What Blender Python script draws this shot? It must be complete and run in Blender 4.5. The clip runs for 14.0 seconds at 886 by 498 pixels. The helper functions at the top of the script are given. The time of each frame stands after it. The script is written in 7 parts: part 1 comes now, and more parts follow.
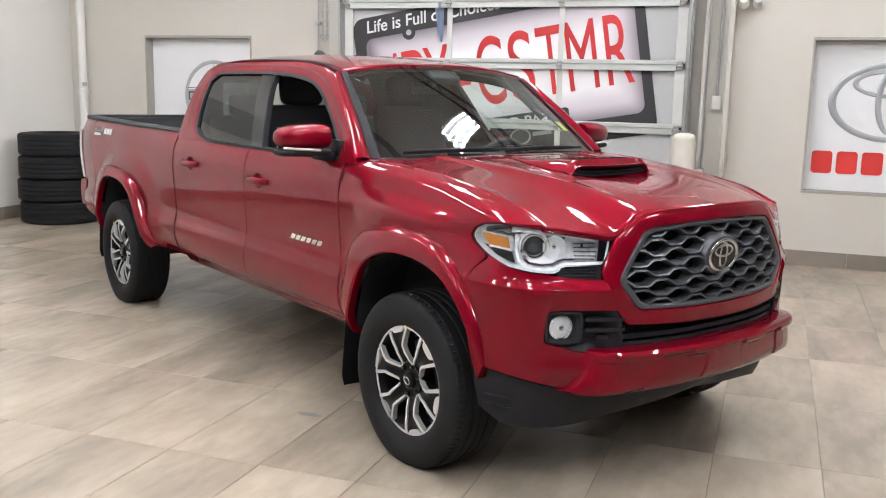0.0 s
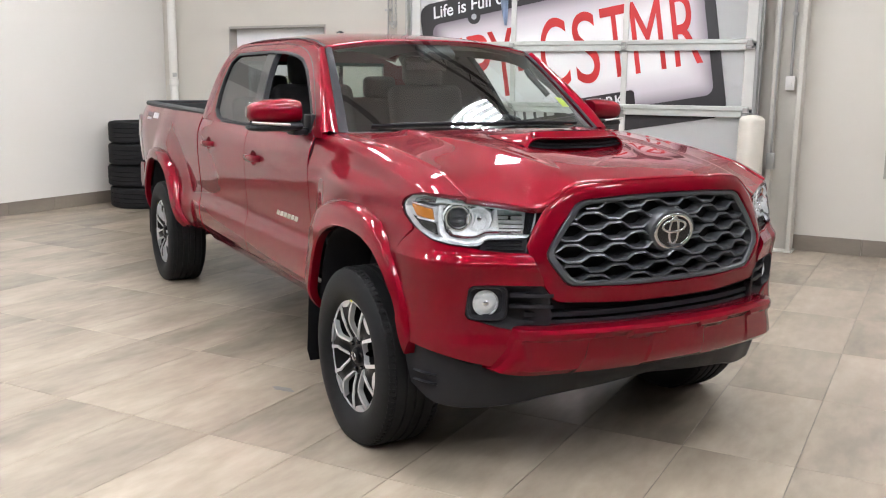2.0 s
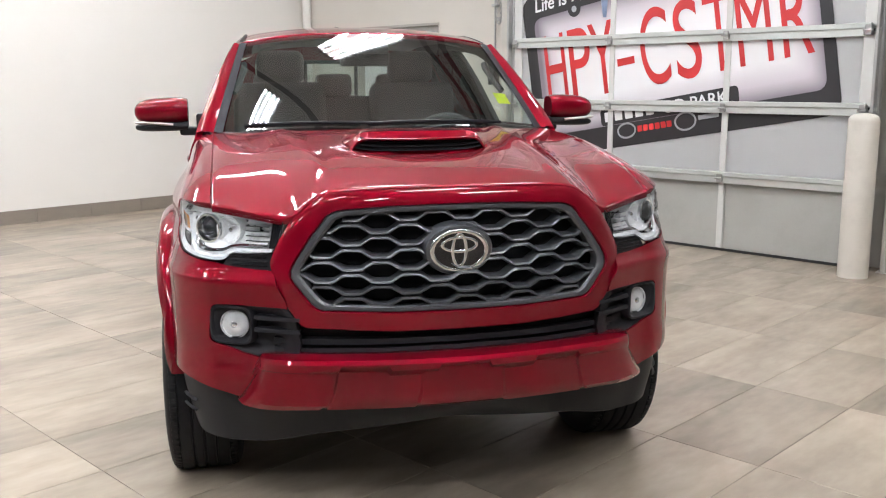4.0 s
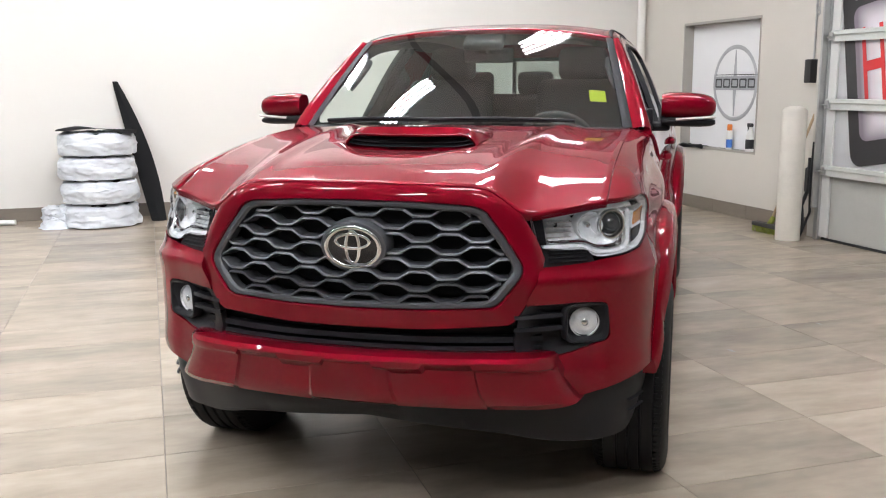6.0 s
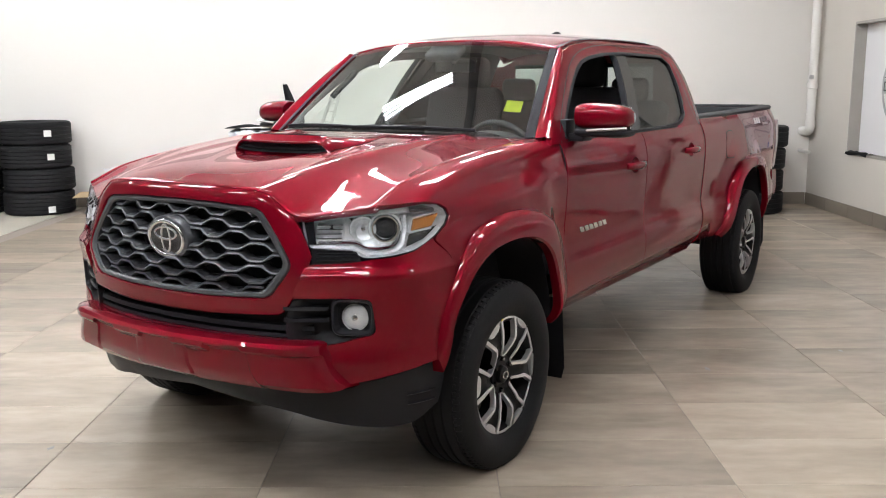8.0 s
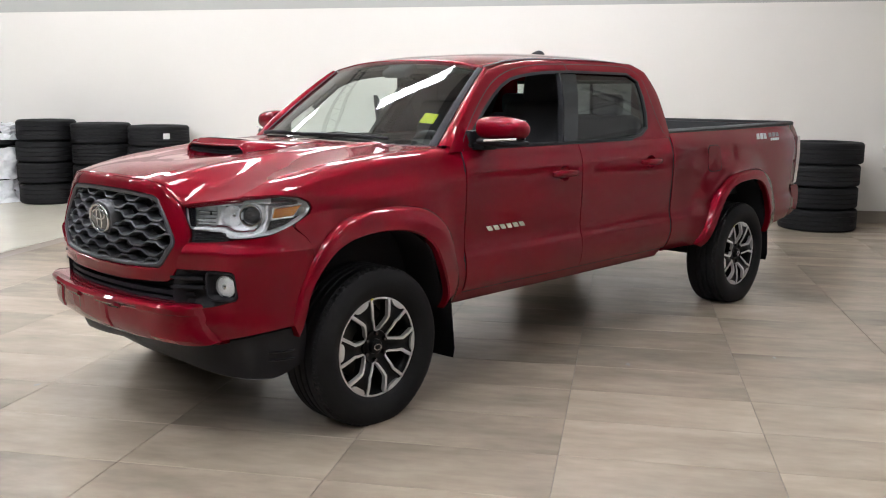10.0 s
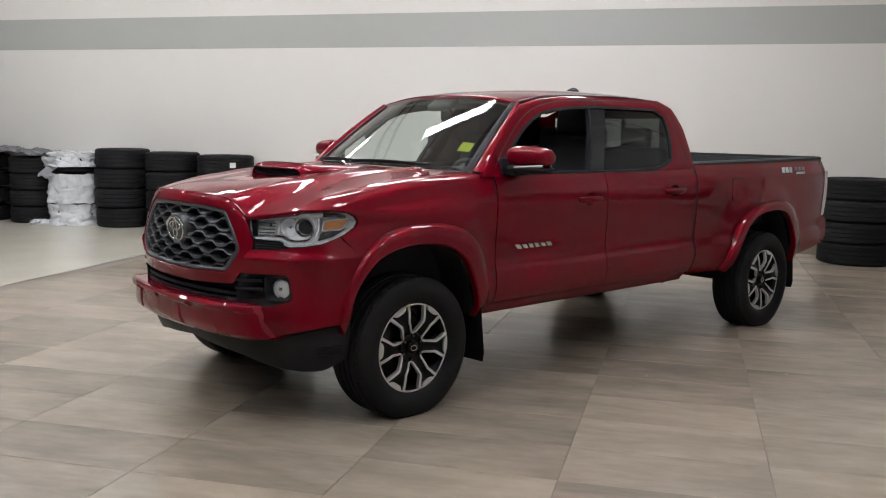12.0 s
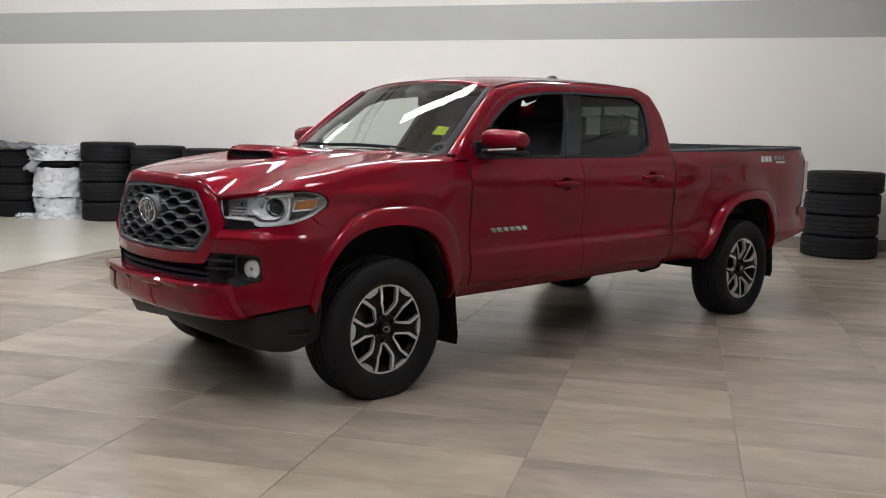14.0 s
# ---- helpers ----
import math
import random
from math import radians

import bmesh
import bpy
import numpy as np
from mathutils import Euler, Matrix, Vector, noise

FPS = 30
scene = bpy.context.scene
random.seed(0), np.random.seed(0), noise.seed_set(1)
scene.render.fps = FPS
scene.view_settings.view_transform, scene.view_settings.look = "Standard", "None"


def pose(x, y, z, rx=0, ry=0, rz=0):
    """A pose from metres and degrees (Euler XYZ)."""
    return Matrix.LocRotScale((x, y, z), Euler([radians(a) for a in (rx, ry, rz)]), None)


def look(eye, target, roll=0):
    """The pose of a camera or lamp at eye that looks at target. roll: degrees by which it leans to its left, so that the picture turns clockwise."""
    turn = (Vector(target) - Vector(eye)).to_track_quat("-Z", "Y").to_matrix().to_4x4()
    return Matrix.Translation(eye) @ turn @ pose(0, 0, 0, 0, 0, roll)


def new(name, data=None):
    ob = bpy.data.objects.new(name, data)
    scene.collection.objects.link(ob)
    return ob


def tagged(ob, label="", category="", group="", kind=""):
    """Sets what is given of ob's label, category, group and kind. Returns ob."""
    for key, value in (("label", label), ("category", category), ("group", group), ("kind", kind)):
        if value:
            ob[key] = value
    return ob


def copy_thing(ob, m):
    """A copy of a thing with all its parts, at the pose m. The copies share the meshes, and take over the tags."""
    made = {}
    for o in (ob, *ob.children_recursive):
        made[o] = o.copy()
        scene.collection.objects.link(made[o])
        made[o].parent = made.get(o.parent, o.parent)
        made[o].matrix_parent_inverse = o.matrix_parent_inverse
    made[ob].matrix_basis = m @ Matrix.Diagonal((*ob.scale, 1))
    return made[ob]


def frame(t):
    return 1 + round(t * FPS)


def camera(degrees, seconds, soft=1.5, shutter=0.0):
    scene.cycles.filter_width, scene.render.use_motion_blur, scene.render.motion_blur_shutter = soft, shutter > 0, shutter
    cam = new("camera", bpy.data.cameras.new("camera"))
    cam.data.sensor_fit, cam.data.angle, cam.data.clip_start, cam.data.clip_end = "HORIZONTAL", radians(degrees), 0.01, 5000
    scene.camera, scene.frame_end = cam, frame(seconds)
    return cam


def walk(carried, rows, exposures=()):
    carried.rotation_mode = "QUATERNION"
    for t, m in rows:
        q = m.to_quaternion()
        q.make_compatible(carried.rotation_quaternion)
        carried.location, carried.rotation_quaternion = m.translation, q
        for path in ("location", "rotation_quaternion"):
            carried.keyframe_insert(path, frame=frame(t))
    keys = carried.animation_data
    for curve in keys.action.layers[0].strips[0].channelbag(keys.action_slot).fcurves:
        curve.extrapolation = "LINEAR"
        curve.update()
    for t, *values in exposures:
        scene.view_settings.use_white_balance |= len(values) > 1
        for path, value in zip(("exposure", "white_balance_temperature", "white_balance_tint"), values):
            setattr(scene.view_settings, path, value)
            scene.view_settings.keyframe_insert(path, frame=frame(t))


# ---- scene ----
cam = camera(51.5, 14.0, soft=1.1)
PATH = [
    (0, (2.433, -5.215, 1.58), (1.768, -3.36, 1.236), 1.3),
    (0.5, (2.377, -5.211, 1.559), (1.717, -3.355, 1.213), 1.3),
    (1, (2.452, -5.15, 1.523), (1.779, -3.299, 1.177), 0.9),
    (1.5, (2.829, -5.012, 1.511), (2.021, -3.216, 1.161), 0.4),
    (2, (3.126, -4.815, 1.49), (2.187, -3.086, 1.131), 0.6),
    (2.5, (3.34, -4.483, 1.469), (2.336, -2.79, 1.113), 0.6),
    (3, (3.622, -4.161, 1.446), (2.535, -2.52, 1.091), 0.5),
    (3.2, (3.752, -4.022, 1.477), (2.608, -2.421, 1.121), 0.4),
    (5.3, (4.689, -2.507, 1.447), (2.956, -1.576, 1.085), -0.3),
    (5.5, (4.748, -2.341, 1.466), (2.968, -1.503, 1.102), -0.1),
    (6, (5.002, -2.007, 1.444), (3.125, -1.415, 1.09), -0.3),
    (6.5, (5.187, -1.668, 1.474), (3.256, -1.293, 1.113), -0.4),
    (7, (5.252, -1.241, 1.489), (3.295, -1.047, 1.126), -0.6),
    (7.5, (5.412, -0.823, 1.477), (3.445, -0.734, 1.126), -0.5),
    (8, (5.519, -0.441, 1.494), (3.551, -0.442, 1.138), -0.3),
    (8.2, (5.523, -0.281, 1.478), (3.556, -0.296, 1.117), -0.3),
    (10.3, (6.068, 1.003, 1.518), (4.154, 0.529, 1.185), 0.4),
    (10.5, (6.094, 1.062, 1.513), (4.191, 0.544, 1.179), 0.5),
    (11, (6.253, 1.167, 1.518), (4.351, 0.647, 1.185), 0.8),
    (11.5, (6.375, 1.131, 1.514), (4.466, 0.615, 1.213), 1.1),
    (12, (6.515, 1.139, 1.486), (4.598, 0.63, 1.228), 0.9),
    (12.5, (6.578, 1.219, 1.487), (4.661, 0.711, 1.229), 0.7),
    (13, (6.556, 1.272, 1.424), (4.638, 0.767, 1.163), 0.8),
    (13.5, (6.513, 1.271, 1.387), (4.595, 0.768, 1.131), 0.9),
    (14, (6.499, 1.251, 1.386), (4.579, 0.755, 1.131), 1.0),
]
walk(cam, [(t, look(eye, target, roll)) for t, eye, target, roll in PATH],
     exposures=[(0.0, 0.0), (0.5, 0.07), (1.0, 0.06), (2.0, 0.02), (3.2, 0.03), (5.3, -0.02), (8.2, -0.02), (10.3, -0.22), (11.2, -0.23), (11.5, -0.32), (11.8, -0.70), (12.2, -0.76), (13.0, -0.66), (14.0, -0.64)])

# ---- world: a closed hall, so only a dim grey beyond the walls ----
world = bpy.data.worlds.new("world")
scene.world = world
world.use_nodes = True
world.node_tree.nodes["Background"].inputs[0].default_value = (0.8, 0.85, 0.9, 1)
world.node_tree.nodes["Background"].inputs[1].default_value = 0.05
TUBE_LIGHT = 81.0
LAMP_H = 4.5

# ---- plan, metres ----
WALL_A, WALL_B, WALL_C, WALL_D, CEIL = 4.17, -5.9, -14.0, 15.0, 5.6
HEADING = -32.5
TILE_X, TILE_Y, TILE_X0, TILE_Y0 = 0.4475, 0.895, 1.383, 0.658
PALE_Y = -4.90
PLAN = Matrix.Translation((0, -0.09, 0)) @ Matrix.Diagonal((0.979, 0.99, 0.996, 1))   # the hall, drawn slightly large, to true size


# ---- mesh helpers ----
def mesh_of(bm, name, smooth=35.0):
    bmesh.ops.recalc_face_normals(bm, faces=bm.faces[:])
    me = bpy.data.meshes.new(name)
    bm.to_mesh(me)
    bm.free()
    if smooth:
        me.polygons.foreach_set("use_smooth", [True] * len(me.polygons))
        me.set_sharp_from_angle(angle=radians(smooth))
    return me


def part(name, bm, material, parent=None, label="", m=None, smooth=35.0):
    me = bm if isinstance(bm, bpy.types.Mesh) else mesh_of(bm, name, smooth)
    if material and not me.materials:
        for mt in (material if isinstance(material, (list, tuple)) else [material]):
            me.materials.append(mt)
    ob = new(name, me)
    if parent is not None:
        ob.parent = parent
    if m is not None:
        ob.matrix_basis = m
    if label:
        ob["label"] = label
    return ob


def thing(name, label, category, group="", kind="", m=None, plan_m=PLAN):
    ob = new(name)
    ob.empty_display_size = 0.1
    ob.matrix_basis = plan_m @ m if m is not None else plan_m
    return tagged(ob, label, category, group, kind)


def box(x0, x1, y0, y1, z0, z1, bevel=0.0, seg=2, bm=None):
    bm = bm or bmesh.new()
    g = bmesh.ops.create_cube(bm, size=1.0)
    for v in g["verts"]:
        v.co = Vector((x0 + (v.co.x + .5) * (x1 - x0), y0 + (v.co.y + .5) * (y1 - y0), z0 + (v.co.z + .5) * (z1 - z0)))
    if bevel:
        es = {e for v in g["verts"] for e in v.link_edges}
        bmesh.ops.bevel(bm, geom=list(es), offset=bevel, segments=seg, affect="EDGES", profile=0.5)
    return bm


def lathe(profile, n=48, axis="z", bm=None, closed=False, arc=360.0):
    """profile: (radius, height) pairs, turned round the axis."""
    bm = bm or bmesh.new()
    full = arc >= 359.9
    cnt = n if full else n + 1
    rings = []
    for k in range(cnt):
        a = radians(arc) * k / n
        ring = []
        for r, h in profile:
            c, s = r * math.cos(a), r * math.sin(a)
            ring.append(bm.verts.new({"z": (c, s, h), "y": (c, h, s), "x": (h, c, s)}[axis]))
        rings.append(ring)
    m = len(profile)
    for k in range(n):
        a, b = rings[k], rings[(k + 1) % cnt]
        for i in range(m if closed else m - 1):
            j = (i + 1) % m
            try:
                bm.faces.new((a[i], a[j], b[j], b[i]))
            except ValueError:
                pass
    bmesh.ops.remove_doubles(bm, verts=bm.verts[:], dist=1e-5)
    return bm


def surf(P, bm=None, close_u=False, close_v=False):
    """A mesh over a grid of points P[u][v]."""
    bm = bm or bmesh.new()
    vs = [[bm.verts.new(p) for p in row] for row in P]
    nu, nv = len(vs), len(vs[0])
    for i in range(nu if close_u else nu - 1):
        for j in range(nv if close_v else nv - 1):
            q = (vs[i][j], vs[(i + 1) % nu][j], vs[(i + 1) % nu][(j + 1) % nv], vs[i][(j + 1) % nv])
            try:
                bm.faces.new(q)
            except ValueError:
                pass
    return bm


def tube(points, r, n=10, bm=None, cap=True):
    bm = bm or bmesh.new()
    pts = [Vector(p) for p in points]
    rings = []
    for i, p in enumerate(pts):
        d = (pts[min(i + 1, len(pts) - 1)] - pts[max(i - 1, 0)]).normalized()
        a = d.orthogonal().normalized() if i == 0 else (prev - d * prev.dot(d)).normalized()
        prev = a
        b = d.cross(a)
        rr = r[i] if isinstance(r, (list, tuple)) else r
        rings.append([bm.verts.new(p + rr * (math.cos(t) * a + math.sin(t) * b)) for t in (2 * math.pi * k / n for k in range(n))])
    for a, b in zip(rings, rings[1:]):
        for k in range(n):
            bm.faces.new((a[k], a[(k + 1) % n], b[(k + 1) % n], b[k]))
    if cap:
        bm.faces.new(rings[0][::-1])
        bm.faces.new(rings[-1])
    return bm


def slab(outline, depth, bm=None, bevel=0.0, holes=None):
    """An outline in (x, z) pushed back along +y by depth; it faces -y."""
    bm = bm or bmesh.new()
    vs = [bm.verts.new((x, 0, z)) for x, z in outline]
    f = bm.faces.new(vs)
    g = bmesh.ops.extrude_face_region(bm, geom=[f])
    new_v = [e for e in g["geom"] if isinstance(e, bmesh.types.BMVert)]
    for v in new_v:
        v.co.y += depth
    if bevel:
        es = [e for e in bm.edges if all(abs(v.co.y) < 1e-6 for v in e.verts)]
        bmesh.ops.bevel(bm, geom=es, offset=bevel, segments=2, affect="EDGES", profile=0.5)
    return bm


def rounded(x0, x1, z0, z1, r, n=6):
    pts = []
    for cx, cz, a0 in ((x1 - r, z1 - r, 0), (x0 + r, z1 - r, 90), (x0 + r, z0 + r, 180), (x1 - r, z0 + r, 270)):
        for k in range(n + 1):
            a = radians(a0 + 90 * k / n)
            pts.append((cx + r * math.cos(a), cz + r * math.sin(a)))
    return pts


def oval_ring(cx, cz, a, b, wa, wb, depth, n=64, y=0.0, bm=None):
    """An oval band in the x-z plane, facing -y."""
    bm = bm or bmesh.new()
    P = []
    for k in range(n):
        c, s = math.cos(2 * math.pi * k / n), math.sin(2 * math.pi * k / n)
        P.append([(cx + (a - wa) * c, y, cz + (b - wb) * s), (cx + (a - wa * .8) * c, y - depth, cz + (b - wb * .8) * s),
                  (cx + (a - wa * .2) * c, y - depth, cz + (b - wb * .2) * s), (cx + a * c, y, cz + b * s)])
    return surf(P, bm, close_u=True)


def lettering(name, body, size, material, parent, m, depth=0.004, shear=0.0, align="CENTER", fit=None, label="", base=False, bold=0.0):
    cu = bpy.data.curves.new(name, "FONT")
    cu.body, cu.size, cu.extrude, cu.shear, cu.offset = body, size, depth, shear, bold
    cu.align_x, cu.align_y = align, ("TOP_BASELINE" if base else "CENTER")
    tmp = bpy.data.objects.new(name, cu)
    me = bpy.data.meshes.new_from_object(tmp)
    bpy.data.objects.remove(tmp)
    me.name = name
    if fit:   # width and height of the letter, centred
        lo, hi = ([f(v.co[k] for v in me.vertices) for k in (0, 1)] for f in (min, max))
        me.transform(Matrix.Diagonal((fit[0] / (hi[0] - lo[0]), fit[1] / (hi[1] - lo[1]), 1, 1)) @ Matrix.Translation((-(lo[0] + hi[0]) / 2, -(lo[1] + hi[1]) / 2, 0)))
    me.materials.clear()
    me.materials.append(material)
    return part(name, me, None, parent, label, m)


def word_line(name, body, size, material, parent, m, depth, shear=0.0, bold=0.0):
    """A line of print, each letter a part of its own, starting at m."""
    def reach(text):
        cu = bpy.data.curves.new(name, "FONT")
        cu.body, cu.size, cu.shear = text, size, shear
        tmp = bpy.data.objects.new(name, cu)
        me = bpy.data.meshes.new_from_object(tmp)
        bpy.data.objects.remove(tmp)
        xs = [v.co.x for v in me.vertices] or [0.0]
        bpy.data.meshes.remove(me)
        return max(xs)
    for k, ch in enumerate(body):
        if ch != " ":
            lettering(name, ch, size, material, parent, m @ Matrix.Translation((reach(body[:k + 1]) - reach(ch), -0.35 * size, 0)), depth, shear, "LEFT", base=True, bold=bold)


# ---- materials ----
def mat(name, color, rough=0.5, metal=0.0, vary=0.08, scale=3.0, fine=60.0, bump=0.0, coat=0.0, spec=0.5, stretch=(1, 1, 1),
        each=0.0, rough_vary=0.08, dirt=None, dirt_amount=0.3, dirt_scale=1.2, detail=5.0):
    """A procedural surface: colour varied at two scales, roughness varied, fine relief, optional stains and piece-to-piece tone."""
    m = bpy.data.materials.new(name)
    m.use_nodes = True
    nt = m.node_tree
    N, L = nt.nodes, nt.links
    bsdf = N["Principled BSDF"]
    co = N.new("ShaderNodeTexCoord")
    mp = N.new("ShaderNodeMapping")
    mp.inputs["Scale"].default_value = stretch
    L.new(co.outputs["Object"], mp.inputs["Vector"])
    vec = mp.outputs["Vector"]
    info = None
    if each:
        info = N.new("ShaderNodeObjectInfo")
        shift = N.new("ShaderNodeVectorMath")
        shift.operation = "MULTIPLY_ADD"
        comb = N.new("ShaderNodeCombineXYZ")
        for k in range(3):
            L.new(info.outputs["Random"], comb.inputs[k])
        L.new(comb.outputs[0], shift.inputs[0])
        shift.inputs[1].default_value = (37.0, 53.0, 71.0)
        L.new(vec, shift.inputs[2])
        vec = shift.outputs[0]
    n1 = N.new("ShaderNodeTexNoise")
    n1.inputs["Scale"].default_value, n1.inputs["Detail"].default_value = scale, detail
    n2 = N.new("ShaderNodeTexNoise")
    n2.inputs["Scale"].default_value, n2.inputs["Detail"].default_value = fine, min(3, detail)
    for n in (n1, n2):
        L.new(vec, n.inputs["Vector"])
    add = N.new("ShaderNodeMath")
    add.operation = "MULTIPLY_ADD"
    L.new(n2.outputs["Fac"], add.inputs[0])
    add.inputs[1].default_value = 0.35
    L.new(n1.outputs["Fac"], add.inputs[2])
    last = add.outputs[0]
    mid = 0.675
    if each:
        a2 = N.new("ShaderNodeMath")
        a2.operation = "MULTIPLY_ADD"
        L.new(info.outputs["Random"], a2.inputs[0])
        a2.inputs[1].default_value = each
        L.new(last, a2.inputs[2])
        last, mid = a2.outputs[0], mid + each / 2
    rng = N.new("ShaderNodeMapRange")
    rng.inputs["From Min"].default_value, rng.inputs["From Max"].default_value = mid - 0.42 - each / 2, mid + 0.42 + each / 2
    rng.inputs["To Min"].default_value, rng.inputs["To Max"].default_value = 1 - vary, 1 + vary
    L.new(last, rng.inputs["Value"])
    mul = N.new("ShaderNodeVectorMath")
    mul.operation = "SCALE"
    mul.inputs[0].default_value = color[:3]
    L.new(rng.outputs["Result"], mul.inputs["Scale"])
    col = mul.outputs["Vector"]
    if dirt:
        n3 = N.new("ShaderNodeTexNoise")
        n3.inputs["Scale"].default_value, n3.inputs["Detail"].default_value, n3.inputs["Roughness"].default_value = dirt_scale, 8, 0.65
        L.new(vec, n3.inputs["Vector"])
        r3 = N.new("ShaderNodeMapRange")
        r3.inputs["From Min"].default_value, r3.inputs["From Max"].default_value = 0.46, 0.78
        r3.inputs["To Max"].default_value = dirt_amount
        L.new(n3.outputs["Fac"], r3.inputs["Value"])
        mx = N.new("ShaderNodeMix")
        mx.data_type = "RGBA"
        L.new(r3.outputs["Result"], mx.inputs["Factor"])
        L.new(col, mx.inputs[6])
        mx.inputs[7].default_value = (*dirt, 1)
        col = mx.outputs[2]
    L.new(col, bsdf.inputs["Base Color"])
    rr = N.new("ShaderNodeMapRange")
    rr.inputs["To Min"].default_value, rr.inputs["To Max"].default_value = max(0.02, rough - rough_vary), min(1, rough + rough_vary)
    L.new(n1.outputs["Fac"], rr.inputs["Value"])
    if rough_vary:
        L.new(rr.outputs["Result"], bsdf.inputs["Roughness"])
    else:
        bsdf.inputs["Roughness"].default_value = rough
    bsdf.inputs["Metallic"].default_value = metal
    bsdf.inputs["Specular IOR Level"].default_value = spec
    bsdf.inputs["Coat Weight"].default_value = coat
    bsdf.inputs["Coat Roughness"].default_value = 0.03
    if bump:
        bp = N.new("ShaderNodeBump")
        bp.inputs["Strength"].default_value = bump
        bp.inputs["Distance"].default_value = 0.004
        L.new(n2.outputs["Fac"], bp.inputs["Height"])
        L.new(bp.outputs["Normal"], bsdf.inputs["Normal"])
    return m


def glow(name, color, strength):
    m = bpy.data.materials.new(name)
    m.use_nodes = True
    b = m.node_tree.nodes["Principled BSDF"]
    b.inputs["Base Color"].default_value = (0.8, 0.8, 0.8, 1)
    b.inputs["Emission Color"].default_value = (*color, 1)
    b.inputs["Emission Strength"].default_value = strength
    return m


def pane(name, tint, gloss=1.45, rough=0.0, boost=1.0):
    """Thin glass: tinted see-through with a mirror sheen by Fresnel."""
    m = bpy.data.materials.new(name)
    m.use_nodes = True
    nt = m.node_tree
    nt.nodes.remove(nt.nodes["Principled BSDF"])
    out = nt.nodes["Material Output"]
    tr, gl, mx, fr = (nt.nodes.new("ShaderNode" + k) for k in ("BsdfTransparent", "BsdfGlossy", "MixShader", "Fresnel"))
    tr.inputs["Color"].default_value = (*tint, 1)
    gl.inputs["Roughness"].default_value = rough
    fr.inputs["IOR"].default_value = gloss
    nt.links.new(fr.outputs[0], mx.inputs[0])
    nt.links.new(tr.outputs[0], mx.inputs[1])
    nt.links.new(gl.outputs[0], mx.inputs[2])
    nt.links.new(mx.outputs[0], out.inputs["Surface"])
    return m


def plate_print():
    """Vinyl print that runs from white in the middle to a purple grey at the plate's edges."""
    m = bpy.data.materials.new("banner_print_plate")
    m.use_nodes = True
    N, L = m.node_tree.nodes, m.node_tree.links
    co, sep, top, ramp = (N.new("ShaderNode" + k) for k in ("TexCoord", "SeparateXYZ", "Math", "ValToRGB"))
    L.new(co.outputs["Object"], sep.inputs[0])
    ends = []
    for axis, mid, half in ((0, 0.02, 1.40), (2, 0.08, 0.56)):
        off, size = N.new("ShaderNodeMath"), N.new("ShaderNodeMath")
        off.operation, size.operation = "SUBTRACT", "ABSOLUTE"
        L.new(sep.outputs[axis], off.inputs[0])
        off.inputs[1].default_value = mid
        L.new(off.outputs[0], size.inputs[0])
        gap = N.new("ShaderNodeMath")
        gap.operation = "SUBTRACT"
        L.new(size.outputs[0], gap.inputs[0])
        gap.inputs[1].default_value = half
        ends.append(gap)
    top.operation = "SMOOTH_MAX"
    top.inputs[2].default_value = 0.12
    for k in range(2):
        L.new(ends[k].outputs[0], top.inputs[k])
    rng = N.new("ShaderNodeMapRange")
    rng.inputs["From Min"].default_value, rng.inputs["From Max"].default_value = -0.30, 0.03
    L.new(top.outputs[0], rng.inputs["Value"])
    ramp.color_ramp.elements[0].position, ramp.color_ramp.elements[0].color = 0.0, (0.88, 0.87, 0.88, 1)
    ramp.color_ramp.elements[1].position, ramp.color_ramp.elements[1].color = 1.0, (0.20, 0.17, 0.20, 1)
    e = ramp.color_ramp.elements.new(0.6)
    e.color = (0.62, 0.57, 0.61, 1)
    L.new(rng.outputs["Result"], ramp.inputs[0])
    b = N["Principled BSDF"]
    L.new(ramp.outputs[0], b.inputs["Base Color"])
    b.inputs["Roughness"].default_value = 0.45
    return m


M_WALL_A = mat("painted_wall_beige", (0.60, 0.565, 0.51), 0.75, vary=0.03, scale=1.5, fine=140, bump=0.06, dirt=(0.5, 0.46, 0.41), dirt_amount=0.15)
M_WALL_B = mat("painted_wall_white", (0.72, 0.69, 0.645), 0.7, vary=0.025, scale=1.2, fine=140, bump=0.06, dirt=(0.62, 0.58, 0.53), dirt_amount=0.15)
M_STRIPE = mat("painted_wall_grey_band", (0.40, 0.40, 0.375), 0.7, vary=0.03, scale=1.2, fine=140, bump=0.06)
M_CEIL = mat("ceiling_paint", (0.78, 0.78, 0.76), 0.8, vary=0.05, scale=1.0)
M_WALL_D = mat("far_wall_grey", (0.17, 0.17, 0.165), 0.7, vary=0.06, scale=0.5)
M_STEEL_DK = mat("dark_joist_steel", (0.16, 0.16, 0.16), 0.6, metal=0.3)
M_TILE = mat("porcelain_tile", (0.352, 0.293, 0.230), 0.27, vary=0.58, scale=1.7, fine=9, bump=0.0, stretch=(2.1, 0.75, 1), each=0.30, rough_vary=0.0, detail=4.5, dirt=(0.23, 0.18, 0.135), dirt_amount=0.40, dirt_scale=2.4)
M_GROUT = mat("grout", (0.21, 0.18, 0.148), 0.85, bump=0.2)
M_PALE = mat("pale_floor", (0.60, 0.56, 0.47), 0.24, vary=0.12, scale=1.2, fine=9, bump=0.0, rough_vary=0.0)
